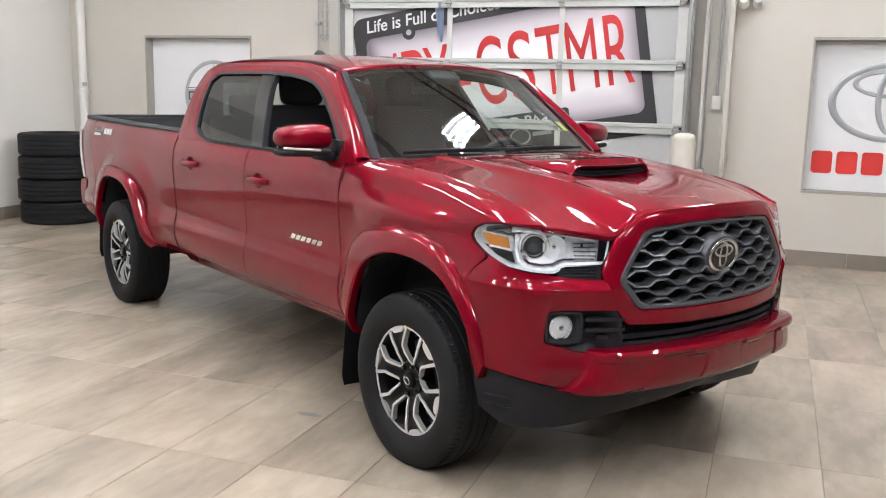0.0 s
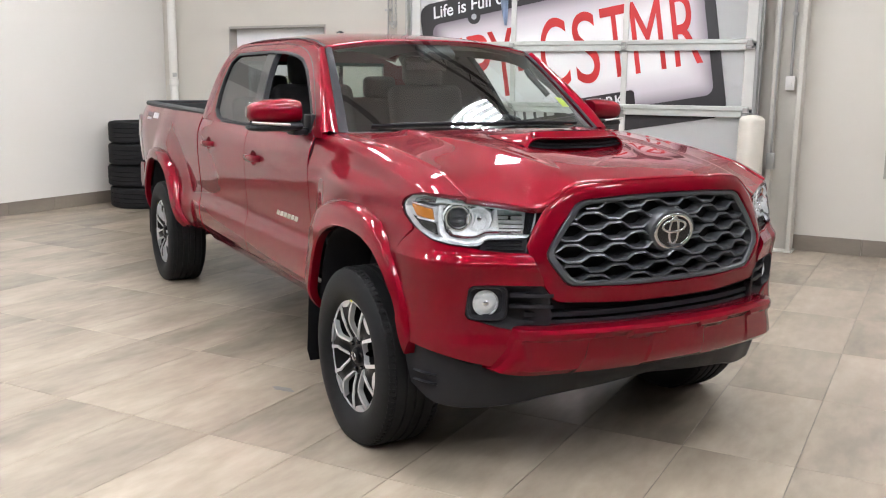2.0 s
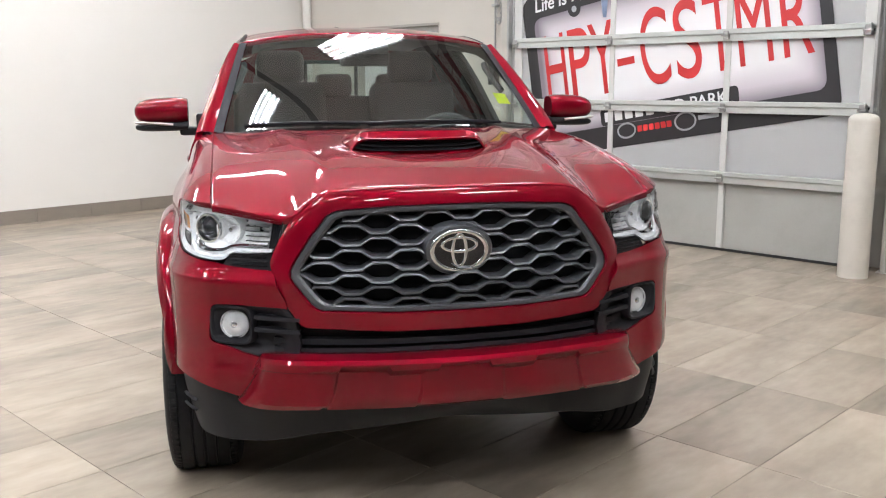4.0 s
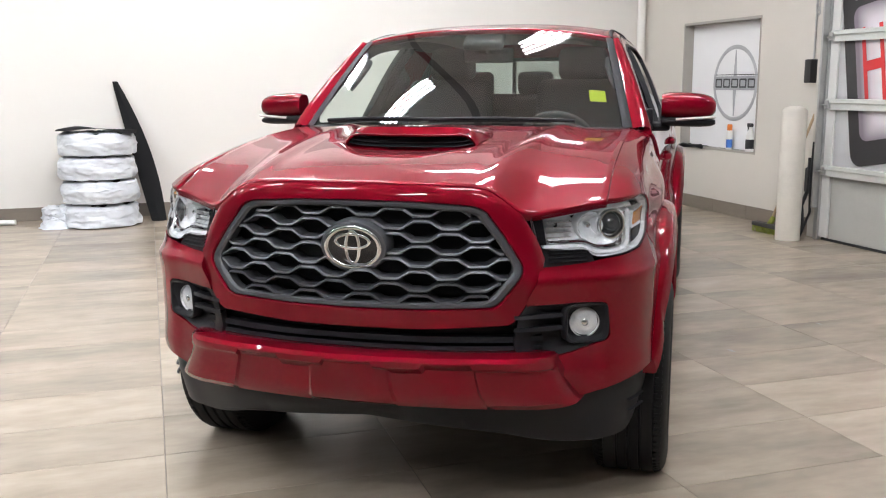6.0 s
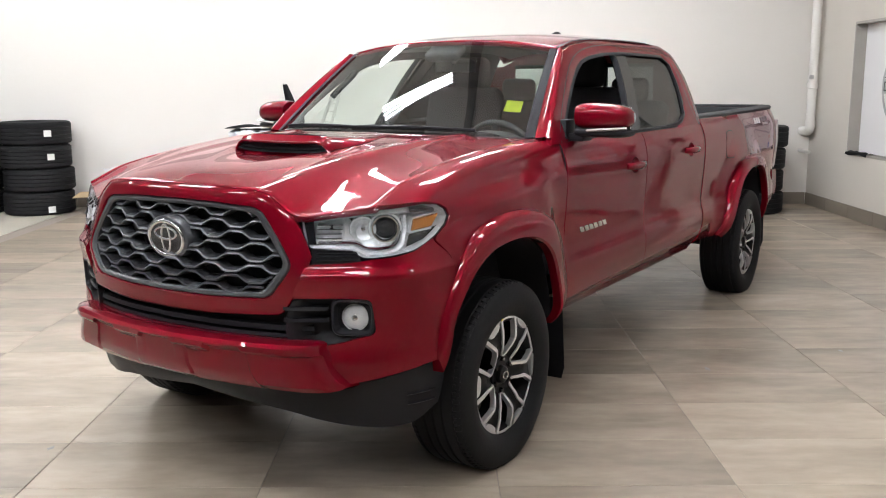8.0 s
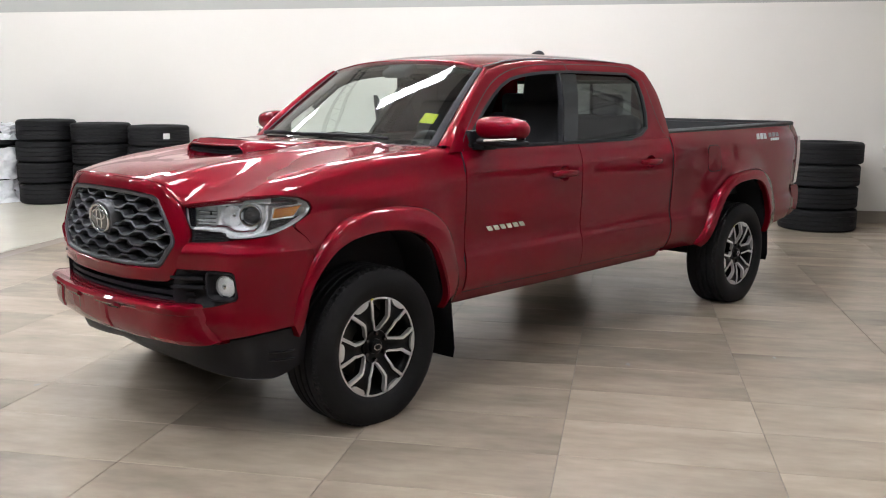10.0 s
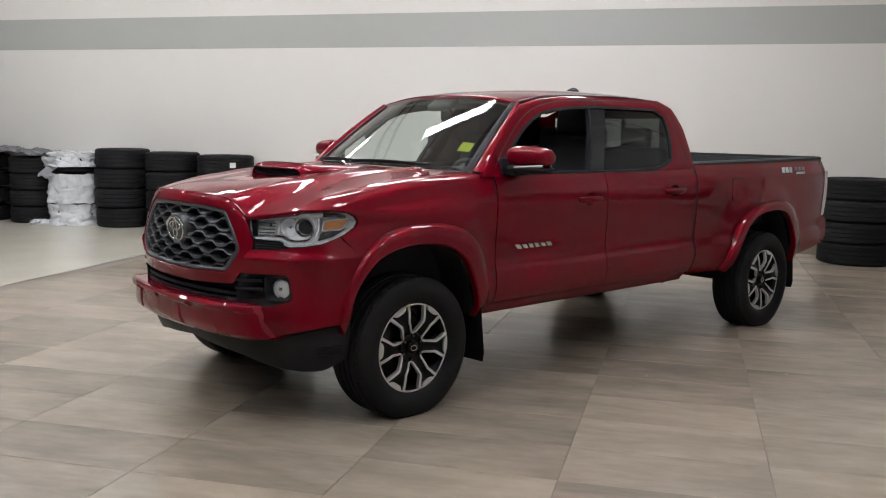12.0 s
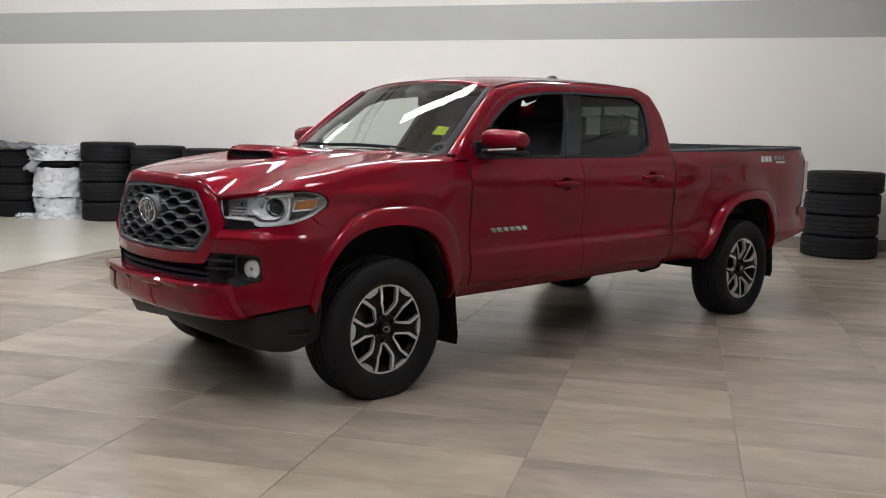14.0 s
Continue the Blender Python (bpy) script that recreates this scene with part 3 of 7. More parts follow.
M_CLEARL = mat("clear_lamp_reflector", (0.92, 0.93, 0.94), 0.25, metal=0.1, coat=0.6, vary=0.25, scale=60, bump=0.3, fine=160)
M_BEDLINER = mat("black_bed_liner", (0.018, 0.018, 0.02), 0.7, bump=0.35, fine=220)
M_STICKER = mat("yellow_sticker", (0.72, 0.80, 0.03), 0.5)
M_YELLOW = mat("yellow_mark", (0.8, 0.72, 0.05), 0.5)
M_WINDSHIELD = pane("windshield_glass", (0.74, 0.85, 0.80), 2.3)
M_PRIVACY = pane("tinted_side_glass", (0.12, 0.13, 0.128), 1.5)
M_REARGLASS = pane("rear_glass", (0.55, 0.60, 0.58), 1.5)
M_LENS = pane("clear_lamp_lens", (0.95, 0.96, 0.97), 1.45)
M_TAIL = mat("lamp_edge_clear", (0.62, 0.55, 0.55), 0.15, coat=0.5)

truck = thing("pickup_truck", "glossy red crew-cab pickup truck with black and silver wheels", "pickup truck", m=pose(0.004, 0.006, 0, 0, 0, HEADING), plan_m=Matrix.Identity(4))
MIRROR = Matrix.Diagonal((1, -1, 1, 1))


def pch(xs, ys, x):
    """Monotone cubic through (xs, ys)."""
    xs, ys = np.asarray(xs, float), np.asarray(ys, float)
    x = np.asarray(x, float)
    h, d = np.diff(xs), np.diff(ys) / np.diff(xs)
    m = np.zeros(len(xs))
    for i in range(1, len(xs) - 1):
        if d[i - 1] * d[i] > 0:
            w1, w2 = 2 * h[i] + h[i - 1], h[i] + 2 * h[i - 1]
            m[i] = (w1 + w2) / (w1 / d[i - 1] + w2 / d[i])
    m[0], m[-1] = d[0], d[-1]
    i = np.clip(np.searchsorted(xs, x) - 1, 0, len(xs) - 2)
    t = (x - xs[i]) / h[i]
    return ((1 + 2 * t) * (1 - t) ** 2 * ys[i] + t * (1 - t) ** 2 * h[i] * m[i] + t * t * (3 - 2 * t) * ys[i + 1] + t * t * (t - 1) * h[i] * m[i + 1])


def resample(pts, n, smooth=True):
    """n points evenly along a curve through pts."""
    p = np.array(pts, float)
    if smooth and len(p) > 2:
        q = []
        for i in range(len(p) - 1):
            a, b, c, d = p[max(i - 1, 0)], p[i], p[i + 1], p[min(i + 2, len(p) - 1)]
            for t in np.linspace(0, 1, 12, endpoint=False):
                q.append(0.5 * (2 * b + (c - a) * t + (2 * a - 5 * b + 4 * c - d) * t * t + (3 * b - a - 3 * c + d) * t ** 3))
        q.append(p[-1])
        p = np.array(q)
    s = np.concatenate([[0], np.cumsum(np.linalg.norm(np.diff(p, axis=0), axis=1))])
    return np.stack([np.interp(np.linspace(0, s[-1], n), s, p[:, k]) for k in range(p.shape[1])], 1)


def coons(c0, c1, d0, d1, nu=24, nv=12):
    """A patch: c0 and c1 run along u, d0 and d1 along v (c0 starts where d0 starts)."""
    c0, c1 = np.array(c0), np.array(c1)
    d0, d1 = np.array(d0), np.array(d1)
    u, v = np.linspace(0, 1, nu)[:, None, None], np.linspace(0, 1, nv)[None, :, None]
    a = (1 - v) * c0[:, None, :] + v * c1[:, None, :]
    b = (1 - u) * d0[None, :, :] + u * d1[None, :, :]
    c = (1 - u) * (1 - v) * c0[0] + u * (1 - v) * c0[-1] + (1 - u) * v * c1[0] + u * v * c1[-1]
    return a + b - c


def grid_normals(P):
    du, dv = np.gradient(P, axis=0), np.gradient(P, axis=1)
    n = np.cross(du, dv)
    return n / np.maximum(np.linalg.norm(n, axis=2, keepdims=True), 1e-9)


def rimmed(P, depth=0.016, centre=(0, 0, 0.75), roll=0.003):
    """The grid with a rolled edge and a flange folded back all round."""
    P = np.asarray(P, float)
    n = grid_normals(P)
    if np.mean(np.sum(n * (P - np.array(centre)), axis=2)) < 0:
        n = -n
    for d, out in ((roll, roll), (depth, 0.0)):
        nn = np.pad(n, ((1, 1), (1, 1), (0, 0)), mode="edge")
        Q = np.pad(P, ((1, 1), (1, 1), (0, 0)), mode="edge")
        for ax in (0, 1):
            for e, f in ((0, 1), (-1, -2)):
                sl = [slice(None)] * 3
                sl[ax] = e
                s1 = list(sl)
                s1[ax] = f
                s2 = list(sl)
                s2[ax] = f + (1 if e == 0 else -1)
                t = Q[tuple(s1)] - Q[tuple(s2)]
                t = t / np.maximum(np.linalg.norm(t, axis=1, keepdims=True), 1e-9)
                Q[tuple(sl)] = Q[tuple(sl)] + t * out - nn[tuple(sl)] * d
        P, n = Q, nn
    return P


def sided(name, make, material, label="", parent=None, smooth=40.0):
    """The same part on both sides of the truck; make() gives the left one."""
    made = []
    for s in (1, -1):
        bm = make()
        if s < 0:
            bm.transform(MIRROR)
        made.append(part(name, bm, material, parent or truck, label, smooth=smooth))
    return made


def inside(poly, x, z):
    ok = False
    for i in range(len(poly)):
        (x1, z1), (x2, z2) = poly[i], poly[i - 1]
        if (z1 > z) != (z2 > z) and x < (x2 - x1) * (z - z1) / (z2 - z1) + x1:
            ok = not ok
    return ok


def nearest(poly, x, z):
    best = None
    for i in range(len(poly) - 1):
        a, b = np.array(poly[i]), np.array(poly[i + 1])
        t = np.clip(np.dot(np.array((x, z)) - a, b - a) / np.dot(b - a, b - a), 0, 1)
        q = a + t * (b - a)
        d = (q[0] - x) ** 2 + (q[1] - z) ** 2
        if best is None or d < best[0]:
            best = (d, q)
    return best[1]


def cut_surface(P, poly, side_of, flange=True, depth=0.016):
    """A sheet from the grid P with the opening poly (x, z) cut from it; side_of(x, z) gives y."""
    Q = rimmed(P, depth) if flange else np.asarray(P)
    nu, nv = Q.shape[:2]
    out = np.zeros((nu, nv), bool)
    for i in range(nu):
        for j in range(nv):
            x, z = Q[i, j, 0], Q[i, j, 2]
            if inside(poly, x, z):
                out[i, j] = True
                q = nearest(poly, x, z)
                Q[i, j, 0], Q[i, j, 2] = q
                Q[i, j, 1] = side_of(q[0], q[1])
    bm = bmesh.new()
    vs = [[bm.verts.new(Q[i, j]) for j in range(nv)] for i in range(nu)]
    for i in range(nu - 1):
        for j in range(nv - 1):
            if not (out[i, j] and out[i + 1, j] and out[i, j + 1] and out[i + 1, j + 1]):
                bm.faces.new((vs[i][j], vs[i + 1][j], vs[i + 1][j + 1], vs[i][j + 1]))
    bmesh.ops.delete(bm, geom=[v for v in bm.verts if not v.link_faces], context="VERTS")
    bmesh.ops.remove_doubles(bm, verts=bm.verts[:], dist=2e-4)
    return bm


# ---- body side ----
SIDE_Z = [0.44, 0.47, 0.50, 0.55, 0.62, 0.675, 0.72, 0.765, 0.85, 0.95, 1.05, 1.12, 1.18, 1.24, 1.32]
SIDE_Y = [0.790, 0.812, 0.838, 0.861, 0.871, 0.869, 0.857, 0.852, 0.857, 0.864, 0.868, 0.865, 0.852, 0.826, 0.79]


def ease(t):
    t = min(1.0, max(0.0, t))
    return t * t * (3 - 2 * t)


def swell(x, z):
    """How far the body side swells out towards a wheel arch."""
    if x > 0:
        return 0.036 * ease((0.80 - math.hypot(x - 1.78, z - 0.42)) / 0.24) * ease((x - 1.18) / 0.22) * ease((2.42 - x) / 0.30)
    return 0.034 * ease((0.76 - math.hypot(x + 1.79, z - 0.42)) / 0.22) * ease((-1.02 - x) / 0.25) * ease((x + 2.62) / 0.30)


def side_y(x, z):
    y = float(pch(SIDE_Z, SIDE_Y, z))
    if x < -2.45:
        y -= 0.05 * ((-2.45 - x) / 0.52) ** 2.2
    if x > 1.7:
        y += 0.012 * min(1.0, (x - 1.7) / 0.5)
    return y + swell(x, z)


def side_grid(xa, xb, za, zb, nu=34, nv=30):
    """xa and xb: the panel's ends as functions of z; za and zb: its foot and top as functions of x."""
    P = np.zeros((nu, nv, 3))
    for i in range(nu):
        for j in range(nv):
            u, v = i / (nu - 1), j / (nv - 1)
            xm = xa(0.9) + u * (xb(0.9) - xa(0.9))
            z = za(xm) + v * (zb(xm) - za(xm))
            x = xa(z) + u * (xb(z) - xa(z))
            P[i, j] = (x, side_y(x, z), z)
    return P


GAP_F = lambda z: 1.165
GAP_M = lambda z: 0.155 + 0.03 * (z - 0.85)
GAP_R = lambda z: -0.862 + 0.10 * max(0.0, 0.62 - z) * 3
BELT = lambda x: 1.232 + 0.004 * (0.2 - x)
SILL = lambda x: 0.512


HANDLE_F, HANDLE_R = (0.335, 1.070), (-0.590, 1.092)


def cup_ring(x, z, r=1.0, n=28):
    return [(x + 0.056 * r * math.cos(2 * math.pi * k / n), z + 0.041 * r * math.sin(2 * math.pi * k / n)) for k in range(n + 1)]


def front_door():
    return cut_surface(side_grid(lambda z: GAP_M(z) + .004, lambda z: GAP_F(z) - .004, SILL, BELT, 84, 62), cup_ring(*HANDLE_F), side_y)


def rear_door():
    return cut_surface(side_grid(lambda z: GAP_R(z) + .004, lambda z: GAP_M(z) - .004, SILL, BELT, 84, 62), cup_ring(*HANDLE_R), side_y)


front_doors = sided("front_door", front_door, M_PAINT, "red front door with body-coloured handle")
rear_doors = sided("rear_door", rear_door, M_PAINT, "red rear door with body-coloured handle")


def rocker():
    P = np.zeros((30, 8, 3))
    prof = [(0.838, 0.508), (0.832, 0.495), (0.818, 0.475), (0.806, 0.462), (0.797, 0.445), (0.78, 0.437), (0.74, 0.435), (0.70, 0.44)]
    for i in range(30):
        x = -0.80 + 2.02 * i / 29
        for j, (y, z) in enumerate(prof):
            P[i, j] = (x, y, z)
    return surf(rimmed(P, 0.02))


def seam(xf, za, zb, w=0.010, d=0.006):
    def make():
        return surf([[(xf(z) + k, side_y(xf(z), z) - d, z) for k in (-w, 0, w)] for z in np.linspace(za, zb, 24)])
    return make


for gap, zb in ((GAP_F, 1.235), (GAP_M, 1.228), (lambda z: GAP_R(z) - 0.012, 1.262)):
    sided("door_seam", seam(gap, 0.50, zb, *((0.020, 0.004) if zb > 1.25 else (0.010, 0.006))), M_VOID, "dark door gap")
sided("door_seam", lambda: surf([[(x, side_y(x, 0.511) - 0.008, 0.511 + k) for k in (-0.01, 0.01)] for x in np.linspace(-0.84, 1.17, 20)]), M_VOID, "dark door gap")
sided("rocker_panel", rocker, M_PAINT)

FLARE_F_OUT = [(2.285, 0.545), (2.262, 0.64), (2.222, 0.745), (2.145, 0.862), (2.045, 0.945), (1.93, 0.985), (1.80, 1.0), (1.64, 0.998), (1.48, 0.968), (1.38, 0.912), (1.31, 0.825), (1.275, 0.69), (1.255, 0.50)]
FLARE_F_IN = [(2.262, 0.485), (2.232, 0.60), (2.185, 0.725), (2.10, 0.825), (2.00, 0.875), (1.90, 0.893), (1.79, 0.897), (1.66, 0.884), (1.55, 0.845), (1.475, 0.785), (1.425, 0.69), (1.39, 0.585), (1.365, 0.46)]
FLARE_R_OUT = [(-1.205, 0.485), (-1.250, 0.58), (-1.345, 0.723), (-1.455, 0.845), (-1.62, 0.932), (-1.80, 0.965), (-1.98, 0.975), (-2.13, 0.958), (-2.25, 0.895), (-2.315, 0.80), (-2.35, 0.68), (-2.372, 0.53)]
FLARE_R_IN = [(-1.268, 0.46), (-1.325, 0.58), (-1.425, 0.735), (-1.52, 0.83), (-1.64, 0.88), (-1.78, 0.897), (-1.93, 0.897), (-2.05, 0.86), (-2.13, 0.785), (-2.185, 0.69), (-2.215, 0.60), (-2.238, 0.47)]


def arch_cut(o, i):
    a, b = resample(o, 40), resample(i, 40)
    m = [tuple(0.45 * p + 0.55 * q) for p, q in zip(a, b)]
    return [(m[0][0], 0.30)] + m + [(m[-1][0], 0.30)]


def flare(o, i, lead, trail):
    """lead and trail: over how many of the 64 steps the flare swells at its front and rear end."""
    n = 64
    a, b = resample(o, n), resample(i, n)
    P = np.zeros((n, 9, 3))
    for k in range(n):
        y0 = side_y(a[k][0], min(a[k][1], 1.1))
        e = min(1.0, (k + 3) / lead, (n + 2 - k) / trail)
        e = e * e * (3 - 2 * e)
        top = (y0 + 0.022) + (0.957 - y0 - 0.022) * e
        for j, (w, y) in enumerate(((0.0, y0 - 0.012), (0.0, y0 + 0.005), (0.05, y0 + 0.30 * (top - y0)), (0.13, y0 + 0.58 * (top - y0)), (0.22, y0 + 0.72 * (top - y0)), (0.55, y0 + 0.90 * (top - y0)), (0.94, top), (1.0, top - 0.008), (1.0, top - 0.045))):
            p = a[k] + w * (b[k] - a[k])
            P[k, j] = (p[0], y, p[1])
    bm = surf(P)
    for row in (P[0], P[-1]):
        bm.faces.new([bm.verts.new(q) for q in row])
    return bm


sided("wheel_flare", lambda: flare(FLARE_F_OUT, FLARE_F_IN, 26, 8), M_FLARE, "body-coloured front wheel arch flare")
sided("wheel_flare", lambda: flare(FLARE_R_OUT, FLARE_R_IN, 12, 10), M_FLARE, "body-coloured rear wheel arch flare")

# fender: from the hood gap over the shoulder and down the side
GAP_Y = lambda x: float(pch([1.1, 1.3, 1.7, 2.0, 2.2, 2.41], [0.752, 0.752, 0.750, 0.749, 0.749, 0.750], x))
GAP_Z = lambda x: float(pch([1.1, 1.3, 1.6, 1.9, 2.1, 2.25, 2.41], [1.252, 1.251, 1.238, 1.208, 1.178, 1.150, 1.093], x))


sided("fender_corner", lambda: surf([[(x, 0.728, 1.250), (x, 0.765, 1.2465), (x, 0.80, 1.236), (x, 0.826, 1.217), (x, 0.838, 1.19)] for x in np.linspace(1.155, 1.335, 10)]), M_PAINT)


def bed_side():
    top = lambda x: 1.262 + 0.022 * (-0.87 - x) / 2.1
    foot = lambda x: 0.475 + 0.09 * max(0, (-2.3 - x) / 0.66)
    P = side_grid(lambda z: -2.975, lambda z: GAP_R(z) - 0.021, foot, top, 80, 40)
    for j in range(P.shape[1]):
        for i in range(P.shape[0]):
            z = P[i, j, 2]
            t = min(1.0, max(0.0, (z - 1.10) / 0.17))
            P[i, j, 1] = side_y(P[i, j, 0], min(z, 1.12)) - 0.055 * t * t
    return cut_surface(P, arch_cut(FLARE_R_OUT, FLARE_R_IN), side_y)


sided("bed_side", bed_side, M_PAINT, "red cargo bed side")


def bed_y(x, z):
    t = min(1.0, max(0.0, (z - 1.10) / 0.17))
    return side_y(x, min(z, 1.12)) - 0.055 * t * t


def bed_patch(grow, lift):
    """A rounded square lying on the left bed side."""
    rows = []
    for p in rounded(-1.515 - grow, -1.345 + grow, 0.985 - grow, 1.165 + grow, 0.045, 5):
        rows.append([(p[0], bed_y(*p) + lift - 0.004, p[1]), (p[0], bed_y(*p) + lift, p[1])] + [(x, bed_y(x, z) + lift, z) for x, z in ((p[0] * f - 1.43 * (1 - f), p[1] * f + 1.075 * (1 - f)) for f in (0.7, 0.4, 0.1))])
    return surf(rows, close_u=True)


fuel = part("fuel_door", bed_patch(-0.002, 0.0022), M_PAINT, truck, "red round-cornered fuel door")
part("fuel_door_gap", bed_patch(0.003, 0.0008), M_VOID, fuel, "dark gap round the fuel door")

# ---- front: everything lies on one curved nose surface, by arc length q from the middle and height z ----
def plan(xs, ys):
    """x and y of a plan curve, sampled every millimetre of its length from the middle."""
    q = [0.0]
    for k in range(1, len(xs)):
        q.append(q[-1] + math.hypot(xs[k] - xs[k - 1], ys[k] - ys[k - 1]))
    s = np.minimum(QS, q[-1])
    return pch(q, xs, s), pch(q, ys, s)


QS = np.linspace(0, 1.225, 1226)
LOW_X, LOW_Y = plan([2.705, 2.692, 2.655, 2.612, 2.560, 2.502, 2.474, 2.432, 2.355, 2.270, 2.170, 2.040], [0.0, 0.199, 0.390, 0.515, 0.605, 0.700, 0.757, 0.808, 0.862, 0.890, 0.904, 0.908])
UP_X, UP_Y = plan([2.705, 2.692, 2.655, 2.610, 2.555, 2.492, 2.462, 2.415, 2.330, 2.235, 2.130, 2.020], [0.0, 0.199, 0.390, 0.515, 0.605, 0.700, 0.757, 0.800, 0.838, 0.854, 0.863, 0.867])


def nose(q, z, off=0.0):
    a = min(abs(q), 1.215)
    g = min(1.0, max(0.0, (z - 0.86) / 0.14))
    at = lambda k: (float(np.interp(k, QS, LOW_X)) * (1 - g) + float(np.interp(k, QS, UP_X)) * g, float(np.interp(k, QS, LOW_Y)) * (1 - g) + float(np.interp(k, QS, UP_Y)) * g)
    (x, y), b, c = at(a), at(min(a + 0.012, 1.224)), at(max(a - 0.012, 0.0))
    t = Vector((b[0] - c[0], b[1] - c[1])).normalized()
    nx, ny = t.y, -t.x
    f = max(0.0, 1 - a / 1.1)
    lean = (-0.28 * (z - 0.86) * (0.6 + 0.4 * f) if z > 0.86 else -0.10 * (0.86 - z) * f)
    x += lean + nx * off
    y += ny * off
    return (x, math.copysign(y, q) if q else 0.0, z)


def nose_grid(c0, c1, d0, d1, nu, nv, off=lambda u, v: 0.0):
    G = coons(resample(c0, nu), resample(c1, nu), resample(d0, nv), resample(d1, nv), nu, nv)
    return np.array([[nose(G[i, j, 0], G[i, j, 1], off(i / (nu - 1), j / (nv - 1))) for j in range(nv)] for i in range(nu)])


def nose_ring(outer, inner, n=28, m=5, off=(0, 0), smooth=True):
    """A left-half band between two open outlines of (q, z)."""
    a, b = resample(outer, n, smooth), resample(inner, n, smooth)
    return np.array([[nose(*(a[i] + (b[i] - a[i]) * j / (m - 1)), off[0] + (off[1] - off[0]) * j / (m - 1)) for j in range(m)] for i in range(n)])


HEX = [(0.0, 1.092), (0.20, 1.089), (0.36, 1.078), (0.395, 1.066), (0.46, 0.985), (0.515, 0.905), (0.522, 0.885), (0.515, 0.866), (0.45, 0.785), (0.425, 0.774), (0.2, 0.767), (0.0, 0.766)]
SURROUND = [(0.0, 1.146), (0.20, 1.144), (0.355, 1.137), (0.405, 1.128), (0.447, 1.103), (0.512, 1.054), (0.566, 0.975), (0.594, 0.915), (0.580, 0.872), (0.532, 0.775), (0.490, 0.718), (0.2, 0.704), (0.0, 0.703)]
HEX = [(q * 1.015, z) for q, z in HEX]
SURROUND = [(q * 1.008, z) for q, z in SURROUND]


def mirrored_rows(P):
    """The left half grid with its mirror image, as one grid from right to left."""
    Q = P[::-1].copy()
    Q[:, :, 1] *= -1
    return Q


def whole(P, extra=None):
    """Left half and mirrored right half joined in one mesh (seam on the middle plane)."""
    bm = surf(P)
    surf(mirrored_rows(P), bm)
    bmesh.ops.remove_doubles(bm, verts=bm.verts[:], dist=1e-4)
    return bm


n = 60
a, b = resample(SURROUND, n, False), resample(HEX, n, False)
P = []
for i in range(n):
    edge = 0.001 + 0.006 * ease((0.95 - a[i][1]) / 0.15)
    row = [nose(*a[i], -0.020), nose(*a[i], edge)]
    for w, o in ((0.04, edge + 0.003), (0.35, 0.008), (0.70, 0.011), (0.93, 0.010), (0.985, 0.004), (1.0, -0.025)):
        row.append(nose(*(a[i] + w * (b[i] - a[i])), o))
    P.append(row)
part("grille_surround", whole(np.array(P)), M_PAINT, truck, "red moulding round the grille")

# grille
grille = part("grille", whole(nose_ring(HEX, [(q * 0.95, 0.927 + (z - 0.927) * 0.90) for q, z in HEX], 60, 3, (-0.030, -0.03), False)), M_GREYGR, truck, "grey satin honeycomb grille with black backing")
IN = [(q * 0.945, 0.927 + (z - 0.927) * 0.885) for q, z in HEX]
a, b = resample(HEX, n, False), resample(IN, n, False)
P = np.array([[nose(*a[i], -0.028), nose(*a[i], 0.002), nose(*(a[i] * .8 + b[i] * .2), 0.006), nose(*(a[i] * .3 + b[i] * .7), 0.004), nose(*b[i], -0.004), nose(*b[i], -0.035)] for i in range(n)])
part("grille_frame", whole(P), M_GREYGR, grille, "grey satin grille frame")
part("grille_backing", surf([[nose(q, z, -0.075) for z in np.linspace(0.74, 1.10, 4)] for q in np.linspace(-0.54, 0.54, 24)]), M_VOID, grille)


def grille_edge(z):
    """How far out the grille opening reaches at height z."""
    best = 0.0
    for (q1, z1), (q2, z2) in zip(IN, IN[1:]):
        if min(z1, z2) <= z <= max(z1, z2) and abs(z2 - z1) > 1e-6:
            best = max(best, q1 + (q2 - q1) * (z - z1) / (z2 - z1))
    return best


def wave(q, k, period=0.182, amp=0.0110):
    t = ((q / period + (0.5 if k % 2 else 0.0)) % 1.0)
    if t < 0.30:
        v = 1.0
    elif t < 0.5:
        v = 1 - 2 * (t - 0.30) / 0.2
    elif t < 0.80:
        v = -1.0
    else:
        v = -1 + 2 * (t - 0.80) / 0.2
    return amp * v


for k in range(8):
    zc = 0.797 + 0.0372 * k
    lim = grille_edge(zc) + 0.004
    if lim < 0.05:
        continue
    rows = []
    for q in np.linspace(-lim, lim, 110):
        dz = wave(q, k)
        h = 0.0066
        rows.append([nose(q, zc + dz - h, -0.060), nose(q, zc + dz - h, -0.014), nose(q, zc + dz - h * .5, -0.006), nose(q, zc + dz + h * .45, -0.008), nose(q, zc + dz + h, -0.018), nose(q, zc + dz + h, -0.060)])
    part("grille_bar", surf(rows), M_GREYGR, grille, smooth=25)

# emblem: chrome ovals on a black disc
emblem = part("emblem", lathe([(0, 0.006), (0.090, 0.006), (0.098, 0.003), (0.104, -0.010), (0.106, -0.06)], 48, "x"), M_GREYGR, truck, "oval chrome emblem on a black disc in a grey ring",
              m=pose(2.676, 0.0, 0.951, 0, 4, 0) @ Matrix.Diagonal((1, 1.07, 0.79, 1)))
part("emblem_disc", lathe([(0, 0.010), (0.07, 0.0095), (0.086, 0.0085)], 40, "x"), M_GLOSSK, emblem)


